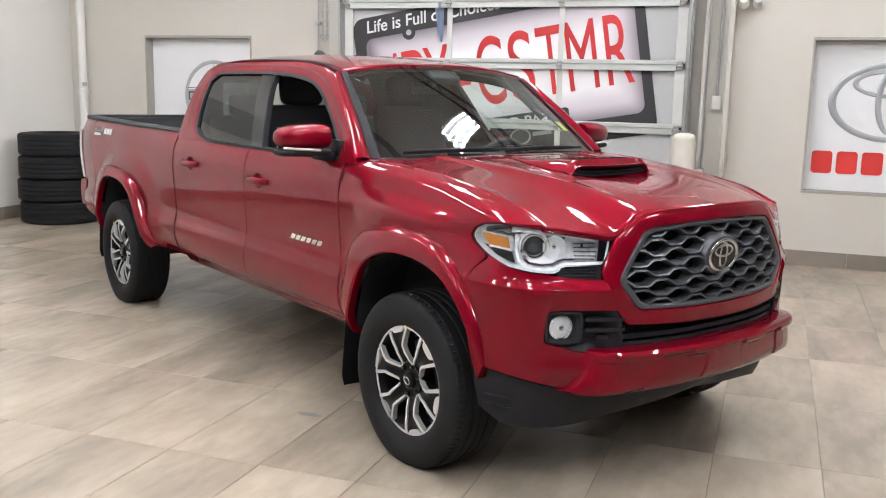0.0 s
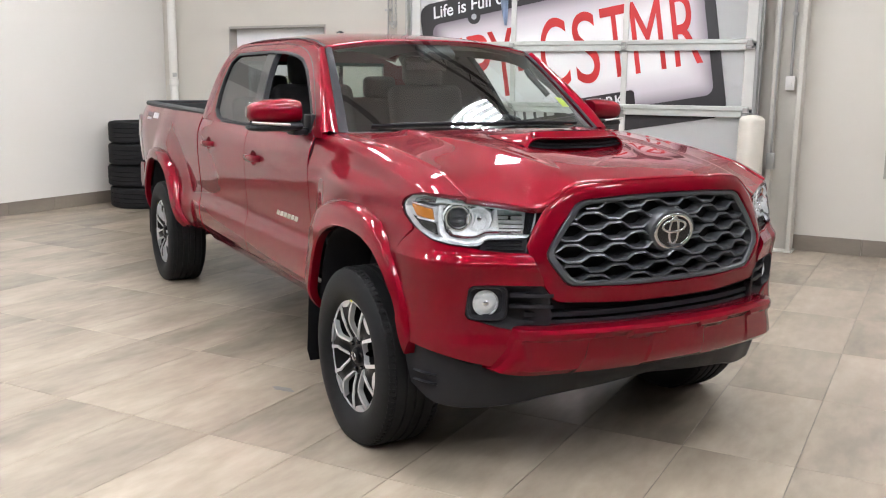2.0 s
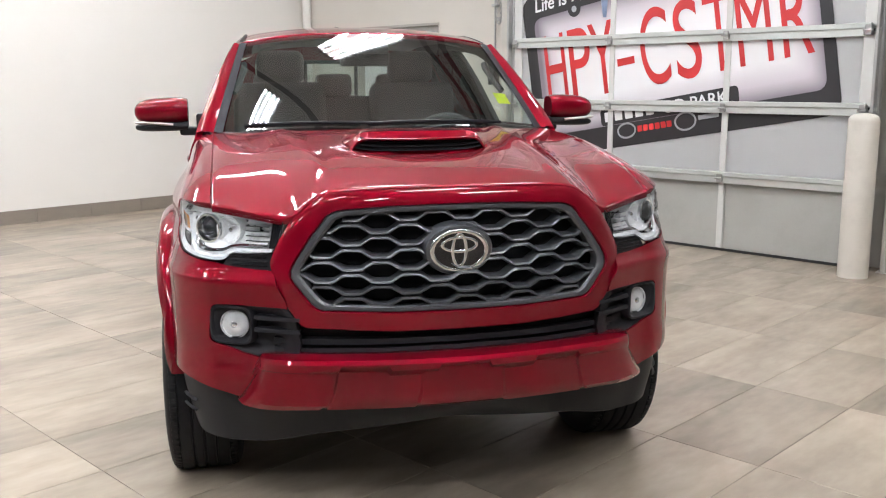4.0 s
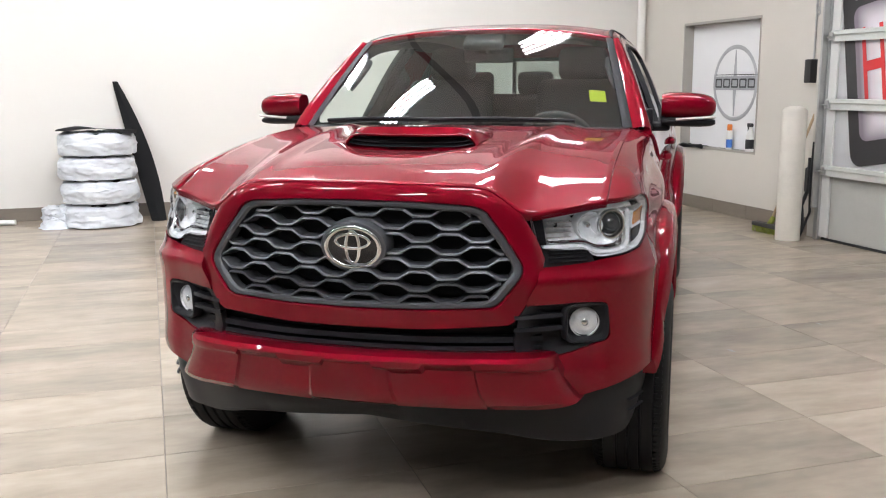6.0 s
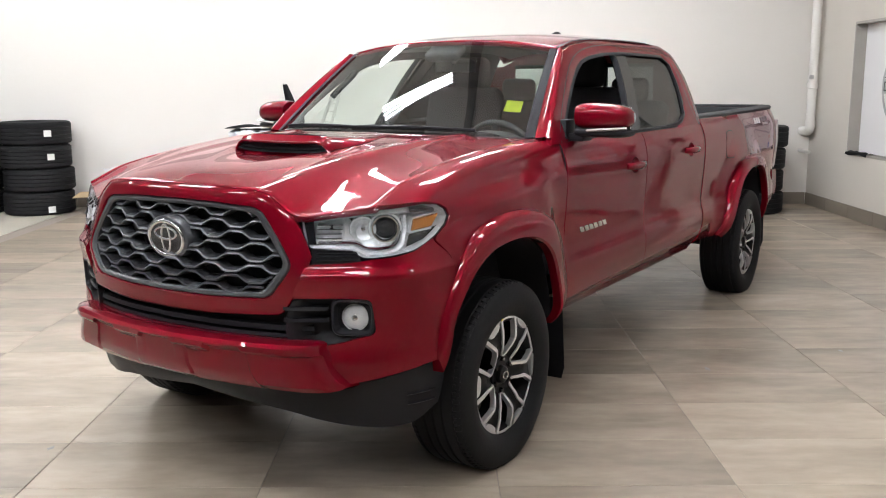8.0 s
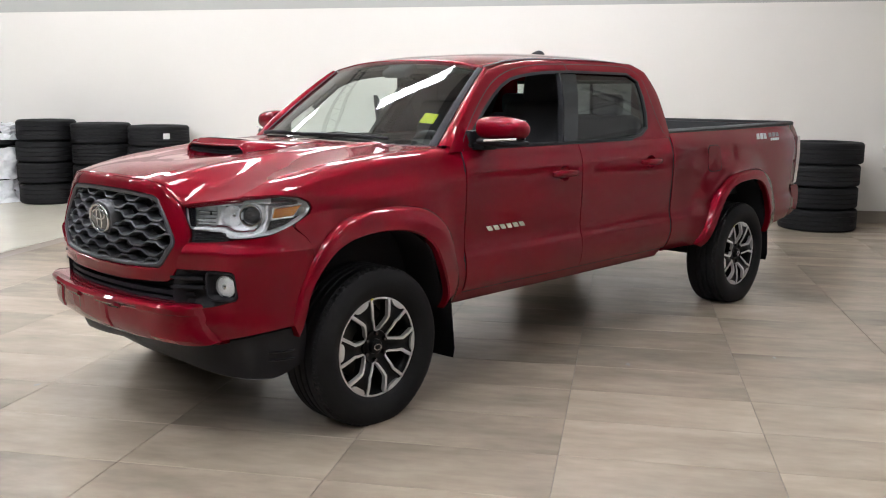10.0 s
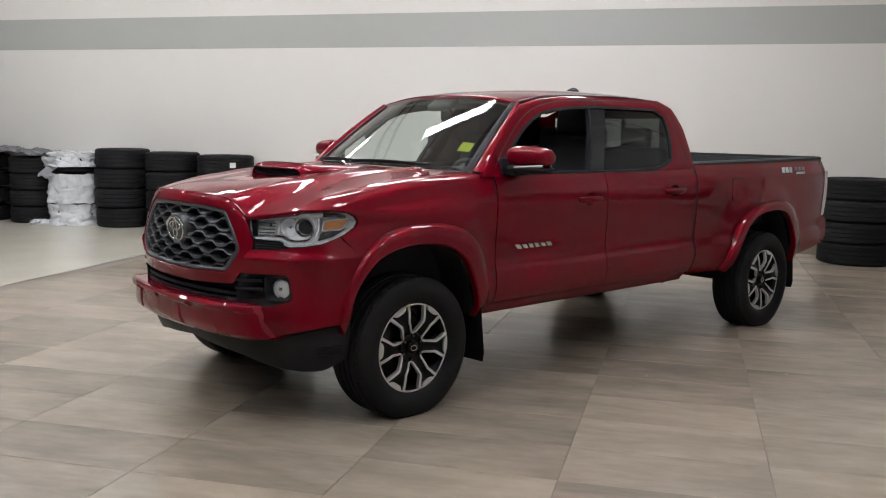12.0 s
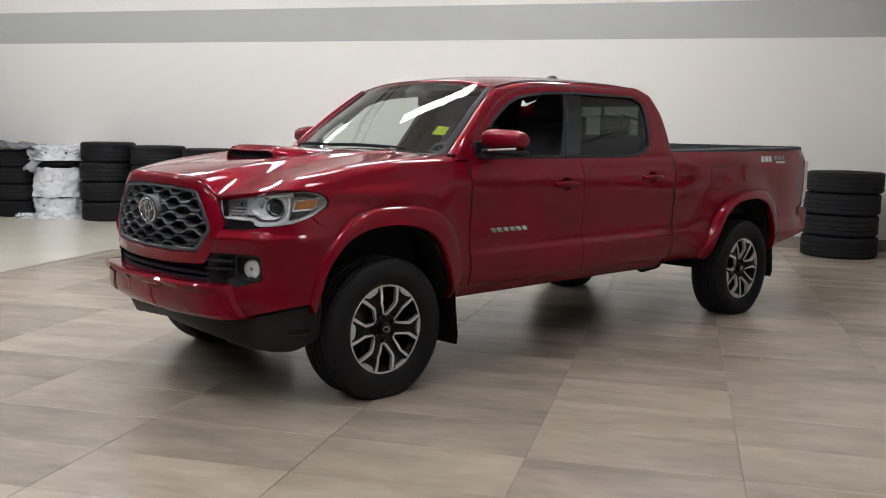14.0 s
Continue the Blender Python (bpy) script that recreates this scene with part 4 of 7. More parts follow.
def round_oval(cz, a, b, t, x0, n=56):
    """An oval ring of round bar in the y-z plane."""
    rows = []
    for k in range(n):
        c, s = math.cos(2 * math.pi * k / n), math.sin(2 * math.pi * k / n)
        rows.append([(x0 + 0.55 * t * math.sin(w), (a + t * math.cos(w)) * c, cz + (b + t * math.cos(w) * 1.25) * s) for w in np.linspace(0, math.pi, 7)])
    return surf(rows, close_u=True)


for cz, a1, b1, t1 in ((0, 0.081, 0.079, 0.0068), (0.024, 0.051, 0.028, 0.0052), (0.002, 0.020, 0.064, 0.0052)):
    part("emblem_oval", round_oval(cz, a1, b1, t1, 0.009), M_EMBLEM, emblem, "chrome oval", smooth=60)

# bumper skin each side: under the headlight, round the fog lamp bezel, back to the flare
BEZEL = [(0.545, 0.779), (0.70, 0.779), (0.792, 0.777), (0.806, 0.765), (0.816, 0.668), (0.805, 0.653), (0.70, 0.622), (0.572, 0.600), (0.515, 0.60), (0.500, 0.66), (0.515, 0.74), (0.545, 0.787)]
skin_top = lambda q: float(pch([0.54, 0.586, 0.66, 0.74, 0.80, 0.88, 0.95, 1.03, 1.12, 1.18], [0.890, 0.893, 0.895, 0.900, 0.910, 0.917, 0.930, 0.962, 1.008, 1.035], q))
skin_foot = lambda q: float(pch([0.54, 0.585, 0.66, 0.75, 0.84, 0.92, 1.01, 1.12, 1.18], [0.450, 0.452, 0.462, 0.482, 0.505, 0.522, 0.535, 0.54, 0.542], q))
skin_in = lambda z: float(pch([0.44, 0.53, 0.60, 0.70, 0.783, 0.85, 0.907], [0.583, 0.572, 0.562, 0.55, 0.538, 0.566, 0.588], z))
skin_out = lambda z: float(pch([0.44, 0.55, 0.72, 0.85, 0.90, 0.962, 1.0], [1.045, 1.065, 1.105, 1.145, 1.115, 1.035, 1.030], z))


def skin_off(q, z):
    fade = min(1.0, max(0.0, 1 - (q - 0.80) / 0.32))
    ledge = 0.024 / (1 + math.exp((z - 0.868) / 0.009)) - 0.016 / (1 + math.exp((z - 0.825) / 0.02))
    return 0.004 + fade * (ledge + 0.010 * math.exp(-((z - 0.54) / 0.05) ** 2))


def bumper_skin():
    nu, nv = 72, 104
    Q = np.zeros((nu, nv, 2))
    out = np.zeros((nu, nv), bool)
    for i in range(nu):
        u = i / (nu - 1)
        for j in range(nv):
            v = j / (nv - 1)
            q = 0.585 + 0.50 * u
            for _ in range(3):
                z = skin_top(q) + (skin_foot(q) - skin_top(q)) * v
                q = skin_in(z) + (skin_out(z) - skin_in(z)) * u
            if inside(BEZEL, q, z):
                out[i, j] = True
                q, z = nearest(BEZEL, q, z)
            Q[i, j] = (q, z)
    bm = bmesh.new()
    vs = [[bm.verts.new(nose(Q[i, j, 0], Q[i, j, 1], skin_off(*Q[i, j]))) for j in range(nv)] for i in range(nu)]
    for i in range(nu - 1):
        for j in range(nv - 1):
            if not (out[i, j] and out[i + 1, j] and out[i, j + 1] and out[i + 1, j + 1]):
                bm.faces.new((vs[i][j], vs[i + 1][j], vs[i + 1][j + 1], vs[i][j + 1]))
    bmesh.ops.delete(bm, geom=[v for v in bm.verts if not v.link_faces], context="VERTS")
    bmesh.ops.remove_doubles(bm, verts=bm.verts[:], dist=3e-4)
    g = bmesh.ops.extrude_edge_only(bm, edges=[e for e in bm.edges if e.is_boundary])
    for v in [k for k in g["geom"] if isinstance(k, bmesh.types.BMVert)]:
        v.co += (Vector((1.9, 0.35, 0.75)) - v.co).normalized() * 0.02
    return bm


sided("bumper", bumper_skin, M_PAINT, "red front bumper corner")

# lower opening and fog lamp bezels
part("lower_opening", whole(nose_ring([(0, 0.712), (0.3, 0.713), (0.50, 0.724), (0.545, 0.79)], [(0, 0.625), (0.3, 0.622), (0.52, 0.60), (0.60, 0.60)], 30, 4, (-0.05, -0.05), False)), M_VOID, truck, "black lower air opening")
for z, t in ((0.668, 0.008), (0.640, 0.006)):
    rows = [[nose(q, z - t, -0.045), nose(q, z - t, -0.008), nose(q, z + t, -0.012), nose(q, z + t, -0.045)] for q in np.linspace(-0.60, 0.60, 50)]
    part("opening_bar", surf(rows), M_TRIM, truck, "black plastic bar across the opening")


def bezel():
    n = 64
    a = resample(BEZEL, n + 1, False)[:-1]
    rows = []
    for p in a:
        c = np.array((0.728, 0.706))
        rows.append([nose(*p, -0.02), nose(*p, 0.004), nose(*(p * .97 + c * .03), 0.006), nose(*(p * .86 + c * .14), 0.002), nose(*(p * .62 + c * .38), -0.022), nose(*(p * .42 + c * .58), -0.028), nose(*c, -0.03)])
    return surf(rows, close_u=True)


sided("fog_bezel", bezel, M_TRIM, "black plastic fog lamp bezel")


def slat(z):
    return lambda: surf([[nose(q, z - .006, -0.02), nose(q, z - .006, 0.012), nose(q, z + .006, 0.010), nose(q, z + .006, -0.02)] for q in np.linspace(0.50, 0.655, 12)])


for z in (0.742, 0.702):
    sided("bezel_slat", slat(z), M_TRIM)
for s in (1, -1):
    p = nose(0.742, 0.706, -0.022)
    m = Matrix.Translation((p[0], s * p[1], p[2])) @ pose(0, 0, 0, 0, 0, s * 20)
    fog = part("fog_lamp", lathe([(0, 0.013), (0.020, 0.011), (0.036, 0.006), (0.0435, 0.000), (0.0445, 0.008), (0.0475, 0.006), (0.048, -0.03)], 32, "x"), M_LAMPIN, truck, "round clear fog lamp", m=m)
    part("bulb_shade", lathe([(0, 0.0150), (0.007, 0.0145), (0.011, 0.012), (0.011, 0.0)], 16, "x"), M_CHROME, fog, "chrome bulb shade")
    ln = part("lens", lathe([(0, 0.022), (0.018, 0.0205), (0.034, 0.016), (0.044, 0.008)], 32, "x"), M_LENS, fog, "clear lamp lens")
    ln.visible_shadow = False


# rounded black frame round each fog lamp
def fog_frame():
    rows = []
    for k in range(56):
        a = 2 * math.pi * k / 56
        ca, sa = math.cos(a), math.sin(a)
        e = 0.42
        ux, uz = math.copysign(abs(ca) ** e, ca), math.copysign(abs(sa) ** e, sa)
        o = lambda f: (0.738 + 0.076 * f * ux, 0.712 + (0.064 if uz > 0 else 0.066) * f * uz - 0.010 * (1 - ux) * f * (uz < 0) * 0)
        rows.append([nose(*o(1.0), -0.02), nose(*o(1.0), 0.006), nose(*o(0.96), 0.012), nose(*o(0.88), 0.011), nose(*o(0.80), 0.0), nose(*o(0.72), -0.020), nose(*o(0.60), -0.026)])
    return surf(rows, close_u=True)


sided("fog_frame", fog_frame, M_TRIM, "rounded black fog lamp frame")

# protruding lower lip of the bumper: a nearly straight bar with shallow notches in its face
LIP = [(-0.20, 0.622, 0.0), (-0.10, 0.632, 0.0), (-0.030, 0.636, 0.0), (-0.010, 0.632, 0.0), (0.0, 0.620, 0.0), (0.0, 0.602, 0.0), (-0.006, 0.594, 0.05), (-0.020, 0.588, 0.08), (-0.024, 0.575, 0.1), (-0.028, 0.52, 0.35), (-0.045, 0.478, 0.7), (-0.075, 0.456, 0.95), (-0.16, 0.446, 1.0)]
rows = []
for y in np.linspace(-0.675, 0.675, 131):
    a = abs(y)
    e = min(1.0, max(0.0, (0.675 - a) / 0.13))
    e = (1 - (1 - e) ** 2) ** 0.5
    xf = 2.772 - 0.235 * y * y
    notch = any(abs(a - c) < w for c, w in ((0.0, 0.085), (0.335, 0.085)))
    row = []
    for k, (o, z, low) in enumerate(LIP):
        zz = z + (0.014 if notch and 5 <= k <= 8 else 0.0)
        if 8 <= k <= 10 and 0.145 < a < 0.42:
            o = o - 0.007
        zz = 0.548 + (zz - 0.548) * (0.84 + 0.16 * e)
        row.append((xf + o * (0.75 + 0.25 * e) - 0.075 * (1 - e), y * (0.915 + 0.115 * low), zz))
    rows.append(row)
bm = surf(rows)
for r in (rows[0], rows[-1]):
    bm.faces.new([bm.verts.new(p) for p in r])
part("bumper_lip", bm, M_PAINT, truck, "red lower bumper lip with shallow notches", smooth=32)

# black valance under the bumper
rows = []
for q in np.linspace(-1.12, 1.12, 70):
    a = abs(q)
    zt = float(pch([0, 0.55, 0.75, 0.95, 1.12], [0.47, 0.47, 0.49, 0.53, 0.55], a))
    zb = float(pch([0, 0.45, 0.75, 0.95, 1.12], [0.375, 0.335, 0.285, 0.29, 0.34], a))
    rows.append([nose(q, zt, -0.035), nose(q, zt - 0.02, -0.022), nose(q, zt * .5 + zb * .5, -0.030), nose(q, zb + 0.01, -0.055), nose(q, zb, -0.075), nose(q, zb + 0.02, -0.30)])
part("valance", surf(rows), M_TRIM, truck, "black plastic front valance")
for s in (1, -1):
    for z in (0.42, 0.385):
        part("valance_groove", surf([[nose(s * q, z - .005, -0.028), nose(s * q, z, -0.019), nose(s * q, z + .005, -0.028)] for q in np.linspace(0.93, 1.06, 8)]), M_TRIM, truck)

# headlights
HL = [(0.545, 1.050), (0.60, 1.058), (0.70, 1.071), (0.80, 1.084), (0.90, 1.090), (0.98, 1.089), (1.05, 1.076), (1.10, 1.054), (1.120, 1.028), (1.110, 1.004), (1.06, 0.973), (1.01, 0.951), (0.95, 0.931), (0.87, 0.919), (0.80, 0.914), (0.765, 0.915), (0.730, 0.938), (0.61, 0.941), (0.585, 0.950), (0.558, 0.995)]


def headlight(s):
    fix = lambda v: Vector((v[0], s * v[1], v[2]))
    on = lambda q, z, o: fix(nose(q, z, o))
    n = 80
    a = resample(HL + [HL[0]], n + 1, False)[:-1]
    c = np.array((0.82, 1.005))
    body = surf([[on(*p, -0.004), on(*p, -0.012), on(*(p * .97 + c * .03), -0.02), *(on(*(p * k + c * (1 - k)), -0.026 - 0.42 * ((p * k + c * (1 - k))[1] - 0.93)) for k in (0.93, 0.6, 0.3)), on(*c, -0.0575)] for p in a], close_u=True)
    root = part("headlight", body, M_HOUSE, truck, "clear headlight with projector lens, chrome reflectors and amber corner")
    band = surf([[on(*p, -0.006), on(*p, 0.001), on(*(p * .997 + c * .003), 0.001), on(*(p * .995 + c * .005), -0.006)] for p in a], close_u=True)
    part("rim", band, M_TRIM, root, "black lamp rim")
    lens = surf([[on(*p, 0.0), on(*(p * .8 + c * .2), 0.006), on(*(p * .4 + c * .6), 0.008), on(*c, 0.008)] for p in a], close_u=True)
    ln = part("lens", lens, M_LENS, root, "clear lamp lens")
    ln.visible_shadow = False

    def ribbon(name, run, w, front, material, label, m=36, smooth=30, tilt=0.7):
        """A raised strip along (q, z) points, w half wide, its face at depth front."""
        p = resample(run, m, False)
        rows = []
        for i in range(m):
            t = p[min(i + 1, m - 1)] - p[max(i - 1, 0)]
            nrm = np.array((-t[1], t[0])) / max(1e-9, np.linalg.norm(t))
            rows.append([on(*(p[i] - nrm * w), front - 0.035), on(*(p[i] - nrm * w), front - 0.002), on(*(p[i] - nrm * w * .7), front), on(*(p[i] + nrm * w * .7), front - 1.4 * w * tilt), on(*(p[i] + nrm * w), front - 0.002 - 1.5 * w * tilt), on(*(p[i] + nrm * w), front - 0.035)])
        return part(name, surf(rows), material, root, label, smooth=smooth)

    # two thin bright lines along the foot and up the outer end, with a dark channel between
    ribbon("light_guide", [(0.598, 0.950), (0.640, 0.949), (0.735, 0.946), (0.768, 0.927), (0.82, 0.926), (0.885, 0.932), (0.912, 0.952), (0.920, 1.0), (0.912, 1.050)], 0.0052, -0.012, M_CLEARL, "bright light guide")
    ribbon("chrome_strip", [(0.612, 0.964), (0.735, 0.960), (0.772, 0.943), (0.82, 0.941), (0.872, 0.946), (0.893, 0.962), (0.900, 1.0), (0.894, 1.042)], 0.0050, -0.016, M_CHROME, "bright chrome strip")
    ribbon("chrome_strip", [(0.565, 1.036), (0.66, 1.049), (0.80, 1.064), (0.90, 1.069), (0.96, 1.062)], 0.010, -0.014, M_LAMPIN, "bright chrome strip")
    ribbon("upper_bezel", [(0.930, 1.066), (1.00, 1.066), (1.06, 1.052)], 0.010, -0.012, M_SMOKE, "grey smoked upper corner")
    # main reflector: a tilted bright bank with ribs
    G = nose_grid([(0.596, 1.026), (0.700, 1.040)], [(0.612, 0.968), (0.712, 0.966)], [(0.596, 1.026), (0.612, 0.968)], [(0.700, 1.040), (0.712, 0.966)], 13, 10,
                  lambda u, v: -0.046 - 0.012 * u + 0.004 * (int(u * 5.99) % 2) + 0.032 * v)
    part("reflector", surf([[fix(p) for p in r] for r in G]), M_LAMPIN, root, "faceted bright reflector", smooth=0)
    for zz in (0.976, 0.991, 1.006, 1.021):
        part("reflector_step", surf([[on(q, zz - .0045, -0.040), on(q, zz - .001, -0.014), on(q, zz + .002, -0.014), on(q, zz + .0045, -0.040)] for q in np.linspace(0.604, 0.690, 8)]), M_CHROME, root)
    # bowl between reflector and projector, with flat facets
    m = Matrix.Translation(on(0.755, 1.004, -0.036)) @ pose(0, 0, 0, 0, 0, s * 34)
    part("lamp_bowl", lathe([(0.0, -0.034), (0.014, -0.030), (0.030, -0.014), (0.040, 0.006), (0.046, 0.012), (0.048, 0.004), (0.049, -0.03)], 11, "x"), M_LAMPIN, root, "bright faceted lamp bowl", m=m, smooth=0)
    part("bulb", lathe([(0.0, 0.004), (0.008, 0.000), (0.010, -0.012), (0.010, -0.03)], 12, "x"), M_CHROME, root, "chrome bulb cap", m=m)
    # projector
    m = Matrix.Translation(on(0.845, 1.006, -0.036)) @ pose(0, 0, 0, 0, 0, s * 36)
    part("projector_bezel", lathe([(0.037, -0.02), (0.037, 0.006), (0.041, 0.012), (0.046, 0.012), (0.0485, 0.002), (0.050, -0.04)], 40, "x"), M_CHROME, root, "chrome projector ring", m=m)
    part("projector_lens", lathe([(0, 0.024), (0.014, 0.021), (0.027, 0.012), (0.036, -0.004)], 28, "x"), M_BALL, root, "dark glass projector lens", m=m)
    part("projector_shroud", lathe([(0.050, 0.004), (0.056, 0.002), (0.060, -0.012), (0.061, -0.045)], 40, "x"), M_HOUSE, root, "bright shroud round the projector", m=m)
    G = nose_grid([(0.553, 1.040), (0.588, 1.040)], [(0.580, 0.957), (0.606, 0.957)], [(0.553, 1.040), (0.580, 0.957)], [(0.588, 1.040), (0.606, 0.957)], 4, 6, lambda u, v: -0.012)
    part("inner_bezel", surf([[fix(p) for p in r] for r in G]), M_GLOSSK, root, "dark inner end of the lamp")
    # amber corner in a bright frame over a dark lower corner
    G = nose_grid([(0.935, 0.984), (1.075, 1.000)], [(0.925, 0.944), (1.005, 0.964)], [(0.935, 0.984), (0.925, 0.944)], [(1.075, 1.000), (1.005, 0.964)], 8, 6, lambda u, v: -0.014)
    part("dark_bezel", surf([[fix(p) for p in r] for r in G]), M_GLOSSK, root, "dark smoked lower corner")
    G = nose_grid([(0.952, 1.030), (1.072, 1.040)], [(0.948, 0.998), (1.042, 1.002)], [(0.952, 1.030), (0.948, 0.998)], [(1.072, 1.040), (1.042, 1.002)], 8, 6, lambda u, v: -0.010)
    part("amber_corner", surf([[fix(p) for p in r] for r in rimmed(G, 0.02, (2, 0.2, 1.0))]), M_AMBER, root, "amber side reflector")
    ribbon("chrome_strip", [(1.078, 1.046), (0.946, 1.037), (0.940, 0.992), (1.044, 0.996)], 0.0042, -0.010, M_CLEARL, "bright frame round the amber reflector")
    return root


for s in (1, -1):
    headlight(s)


# dark infill between headlight and bumper
def infill():
    return surf(nose_grid([(0.592, 0.946), (0.745, 0.934)], [(0.60, 0.886), (0.768, 0.900)], [(0.592, 0.946), (0.60, 0.886)], [(0.745, 0.934), (0.768, 0.900)], 8, 4, lambda u, v: -0.008))


sided("headlight_infill", infill, M_TRIM)
for zz in (0.905, 0.917, 0.929):
    sided("infill_rib", lambda: surf([[nose(q, zz - .003, -0.010), nose(q, zz, -0.002), nose(q, zz + .003, -0.010)] for q in np.linspace(0.612, 0.742, 8)]), M_TRIM)

# front fender: its front edge runs along the headlight and then the bumper's seam
FENDER_S = [0.0, 0.10, 0.19, 0.28, 0.35, 0.40, 0.45, 0.50, 0.57, 0.66, 0.80, 0.92, 1.0]
FENDER_Q = [float(np.interp(0.750, [nose(q, 1.091)[1] for q in np.linspace(0.7, 0.9, 81)], np.linspace(0.7, 0.9, 81))), 0.90, 0.98, 1.055, 1.105, 1.126, 1.116, 1.040, 1.120, 1.150, 1.110, 1.082, 1.066]
FENDER_Z = [1.091, 1.094, 1.093, 1.080, 1.058, 1.030, 1.002, 0.962, 0.900, 0.850, 0.72, 0.60, 0.5]


def fender():
    nu, nv = 60, 56
    P = np.zeros((nu, nv, 3))
    for j, s in enumerate(np.linspace(0, 1, nv)):
        front = nose(float(np.interp(s, FENDER_S, FENDER_Q)), float(np.interp(s, FENDER_S, FENDER_Z)), 0.004)
        for i in range(nu):
            u = i / (nu - 1)
            x = 1.171 + (front[0] - 1.171) * u
            gy, gz = GAP_Y(x), GAP_Z(x)
            ys = [gy, gy + 0.040, gy + 0.076, 0.850, side_y(x, 1.02) + .002, side_y(x, 0.92), side_y(x, 0.85), side_y(x, 0.72), side_y(x, 0.60), side_y(x, 0.5)]
            zs = [gz, gz - 0.009, gz - 0.038, gz - 0.100, gz - 0.185, 0.92 if gz > 1.1 else 0.90, 0.85, 0.72, 0.60, 0.5]
            st = [0, 0.10, 0.19, 0.29, 0.42, 0.55, 0.64, 0.80, 0.92, 1.0]
            P[i, j] = (x, float(pch(st, ys, s)), float(pch(st, zs, s)))
        step = np.array(front) - P[-1, j]
        for i in range(nu):
            P[i, j] += step * ease((i / (nu - 1) - 0.55) / 0.45)
    return cut_surface(P, arch_cut(FLARE_F_OUT, FLARE_F_IN), side_y)


sided("front_fender", fender, M_PAINT)

# ---- hood ----
# front edge: along the top of the grille moulding, then along the top of the headlight
FRONT = [(0.0, 1.1480), (0.20, 1.1460), (0.358, 1.1390), (0.408, 1.1300), (0.451, 1.1050), (0.516, 1.0600), (0.545, 1.0530), (0.60, 1.0600), (0.70, 1.0730), (0.80, 1.0860), (0.86, 1.0895)]
FRONT_XYZ = [nose(q, float(pch([p[0] for p in FRONT], [p[1] for p in FRONT], q)), 0.004) for q in np.linspace(0, 0.86, 120)]
HX_F = lambda y: float(np.interp(abs(y), [p[1] for p in FRONT_XYZ], [p[0] for p in FRONT_XYZ]))
HZ_F = lambda y: float(np.interp(abs(y), [p[1] for p in FRONT_XYZ], [p[2] for p in FRONT_XYZ]))
HX_R = lambda y: float(pch([0, 0.3, 0.6, 0.745], [1.50, 1.475, 1.37, 1.265], abs(y)))
H_MID = lambda x: float(pch([1.2, 1.5, 1.8, 2.1, 2.35, 2.5, 2.62], [1.283, 1.272, 1.255, 1.231, 1.203, 1.178, 1.148], x))
H_SIDE = lambda x: float(pch([1.2, 1.3, 1.6, 1.9, 2.1, 2.25, 2.41, 2.6], [1.252, 1.252, 1.239, 1.209, 1.179, 1.151, 1.093, 1.030], x))


def hood_z(x, y):
    a = abs(y)
    ridge = 0.40 + 0.10 * (2.5 - x) / 1.2
    t = min(1.0, max(0.0, (a - ridge) / (0.735 - ridge)))
    z = H_MID(x) - 0.012 * (a / 0.5) ** 2
    w = t ** 1.25
    z = z * (1 - w) + H_SIDE(x) * w
    z += 0.010 * math.exp(-((a - ridge + 0.02) / 0.035) ** 2)
    # sunken run-up in front of the scoop
    if 2.05 < x < 2.45 and a < 0.36:
        f = (2.45 - x) / 0.40
        wid = 0.08 + 0.20 * f
        g = max(0.0, 1 - (a / wid) ** 4) if a < wid else 0.0
        z -= 0.030 * f * f * g
    return z


def hood_grid(nu=60, nv=75):
    P = np.zeros((nu, nv, 3))
    for j in range(nv):
        y = -0.738 + 1.476 * j / (nv - 1)
        yy = y * 0.742 / 0.738
        xf, xr = HX_F(yy), HX_R(yy)
        dz = HZ_F(yy) - hood_z(xf, yy)
        for i in range(nu):
            u = i / (nu - 1)
            x = xf + (xr - xf) * u
            edge = GAP_Y(min(x, 2.4)) - 0.006
            y2 = y * edge / 0.738
            P[i, j] = (x, y2, hood_z(x, y2) + dz * (1 - u) ** 3)
    return P


part("hood", surf(rimmed(hood_grid(), 0.02, (1.9, 0, 0.5))), M_PAINT, truck, "red hood with raised scoop", smooth=50)

sided("hood_seam", lambda: surf([[(x, GAP_Y(x) + k, GAP_Z(x) - 0.006) for k in (-0.012, 0.004)] for x in np.linspace(1.28, 2.36, 30)]), M_VOID, "dark gap between hood and fender")

# scoop
def scoop():
    nu, nv = 26, 61
    rows = []
    for i in range(nu):
        u = i / (nu - 1)
        x = 2.085 - 0.50 * u
        half = 0.254 + 0.030 * math.sin(math.pi * min(1, u * 1.3)) - 0.05 * u
        rise = 0.056 * (1 - u) ** 1.2
        row = []
        for j in range(nv):
            v = math.sin(math.pi / 2 * (-1 + 2 * j / (nv - 1)))
            xx = x - 0.02 * v * v
            row.append((xx, half * v, hood_z(xx, half * v) + rise * (1 - abs(v) ** 11) + 0.002))
        rows.append(row)
    front = rows[0]
    lip = [[(p[0] + 0.007, p[1] * 0.99, p[2] - 0.003) for p in front], [(p[0] + 0.004, p[1] * 0.98, p[2] - 0.009) for p in front], [(p[0] - 0.10, p[1] * 0.97, p[2] - 0.012) for p in front]]
    return surf(lip[::-1] + rows)


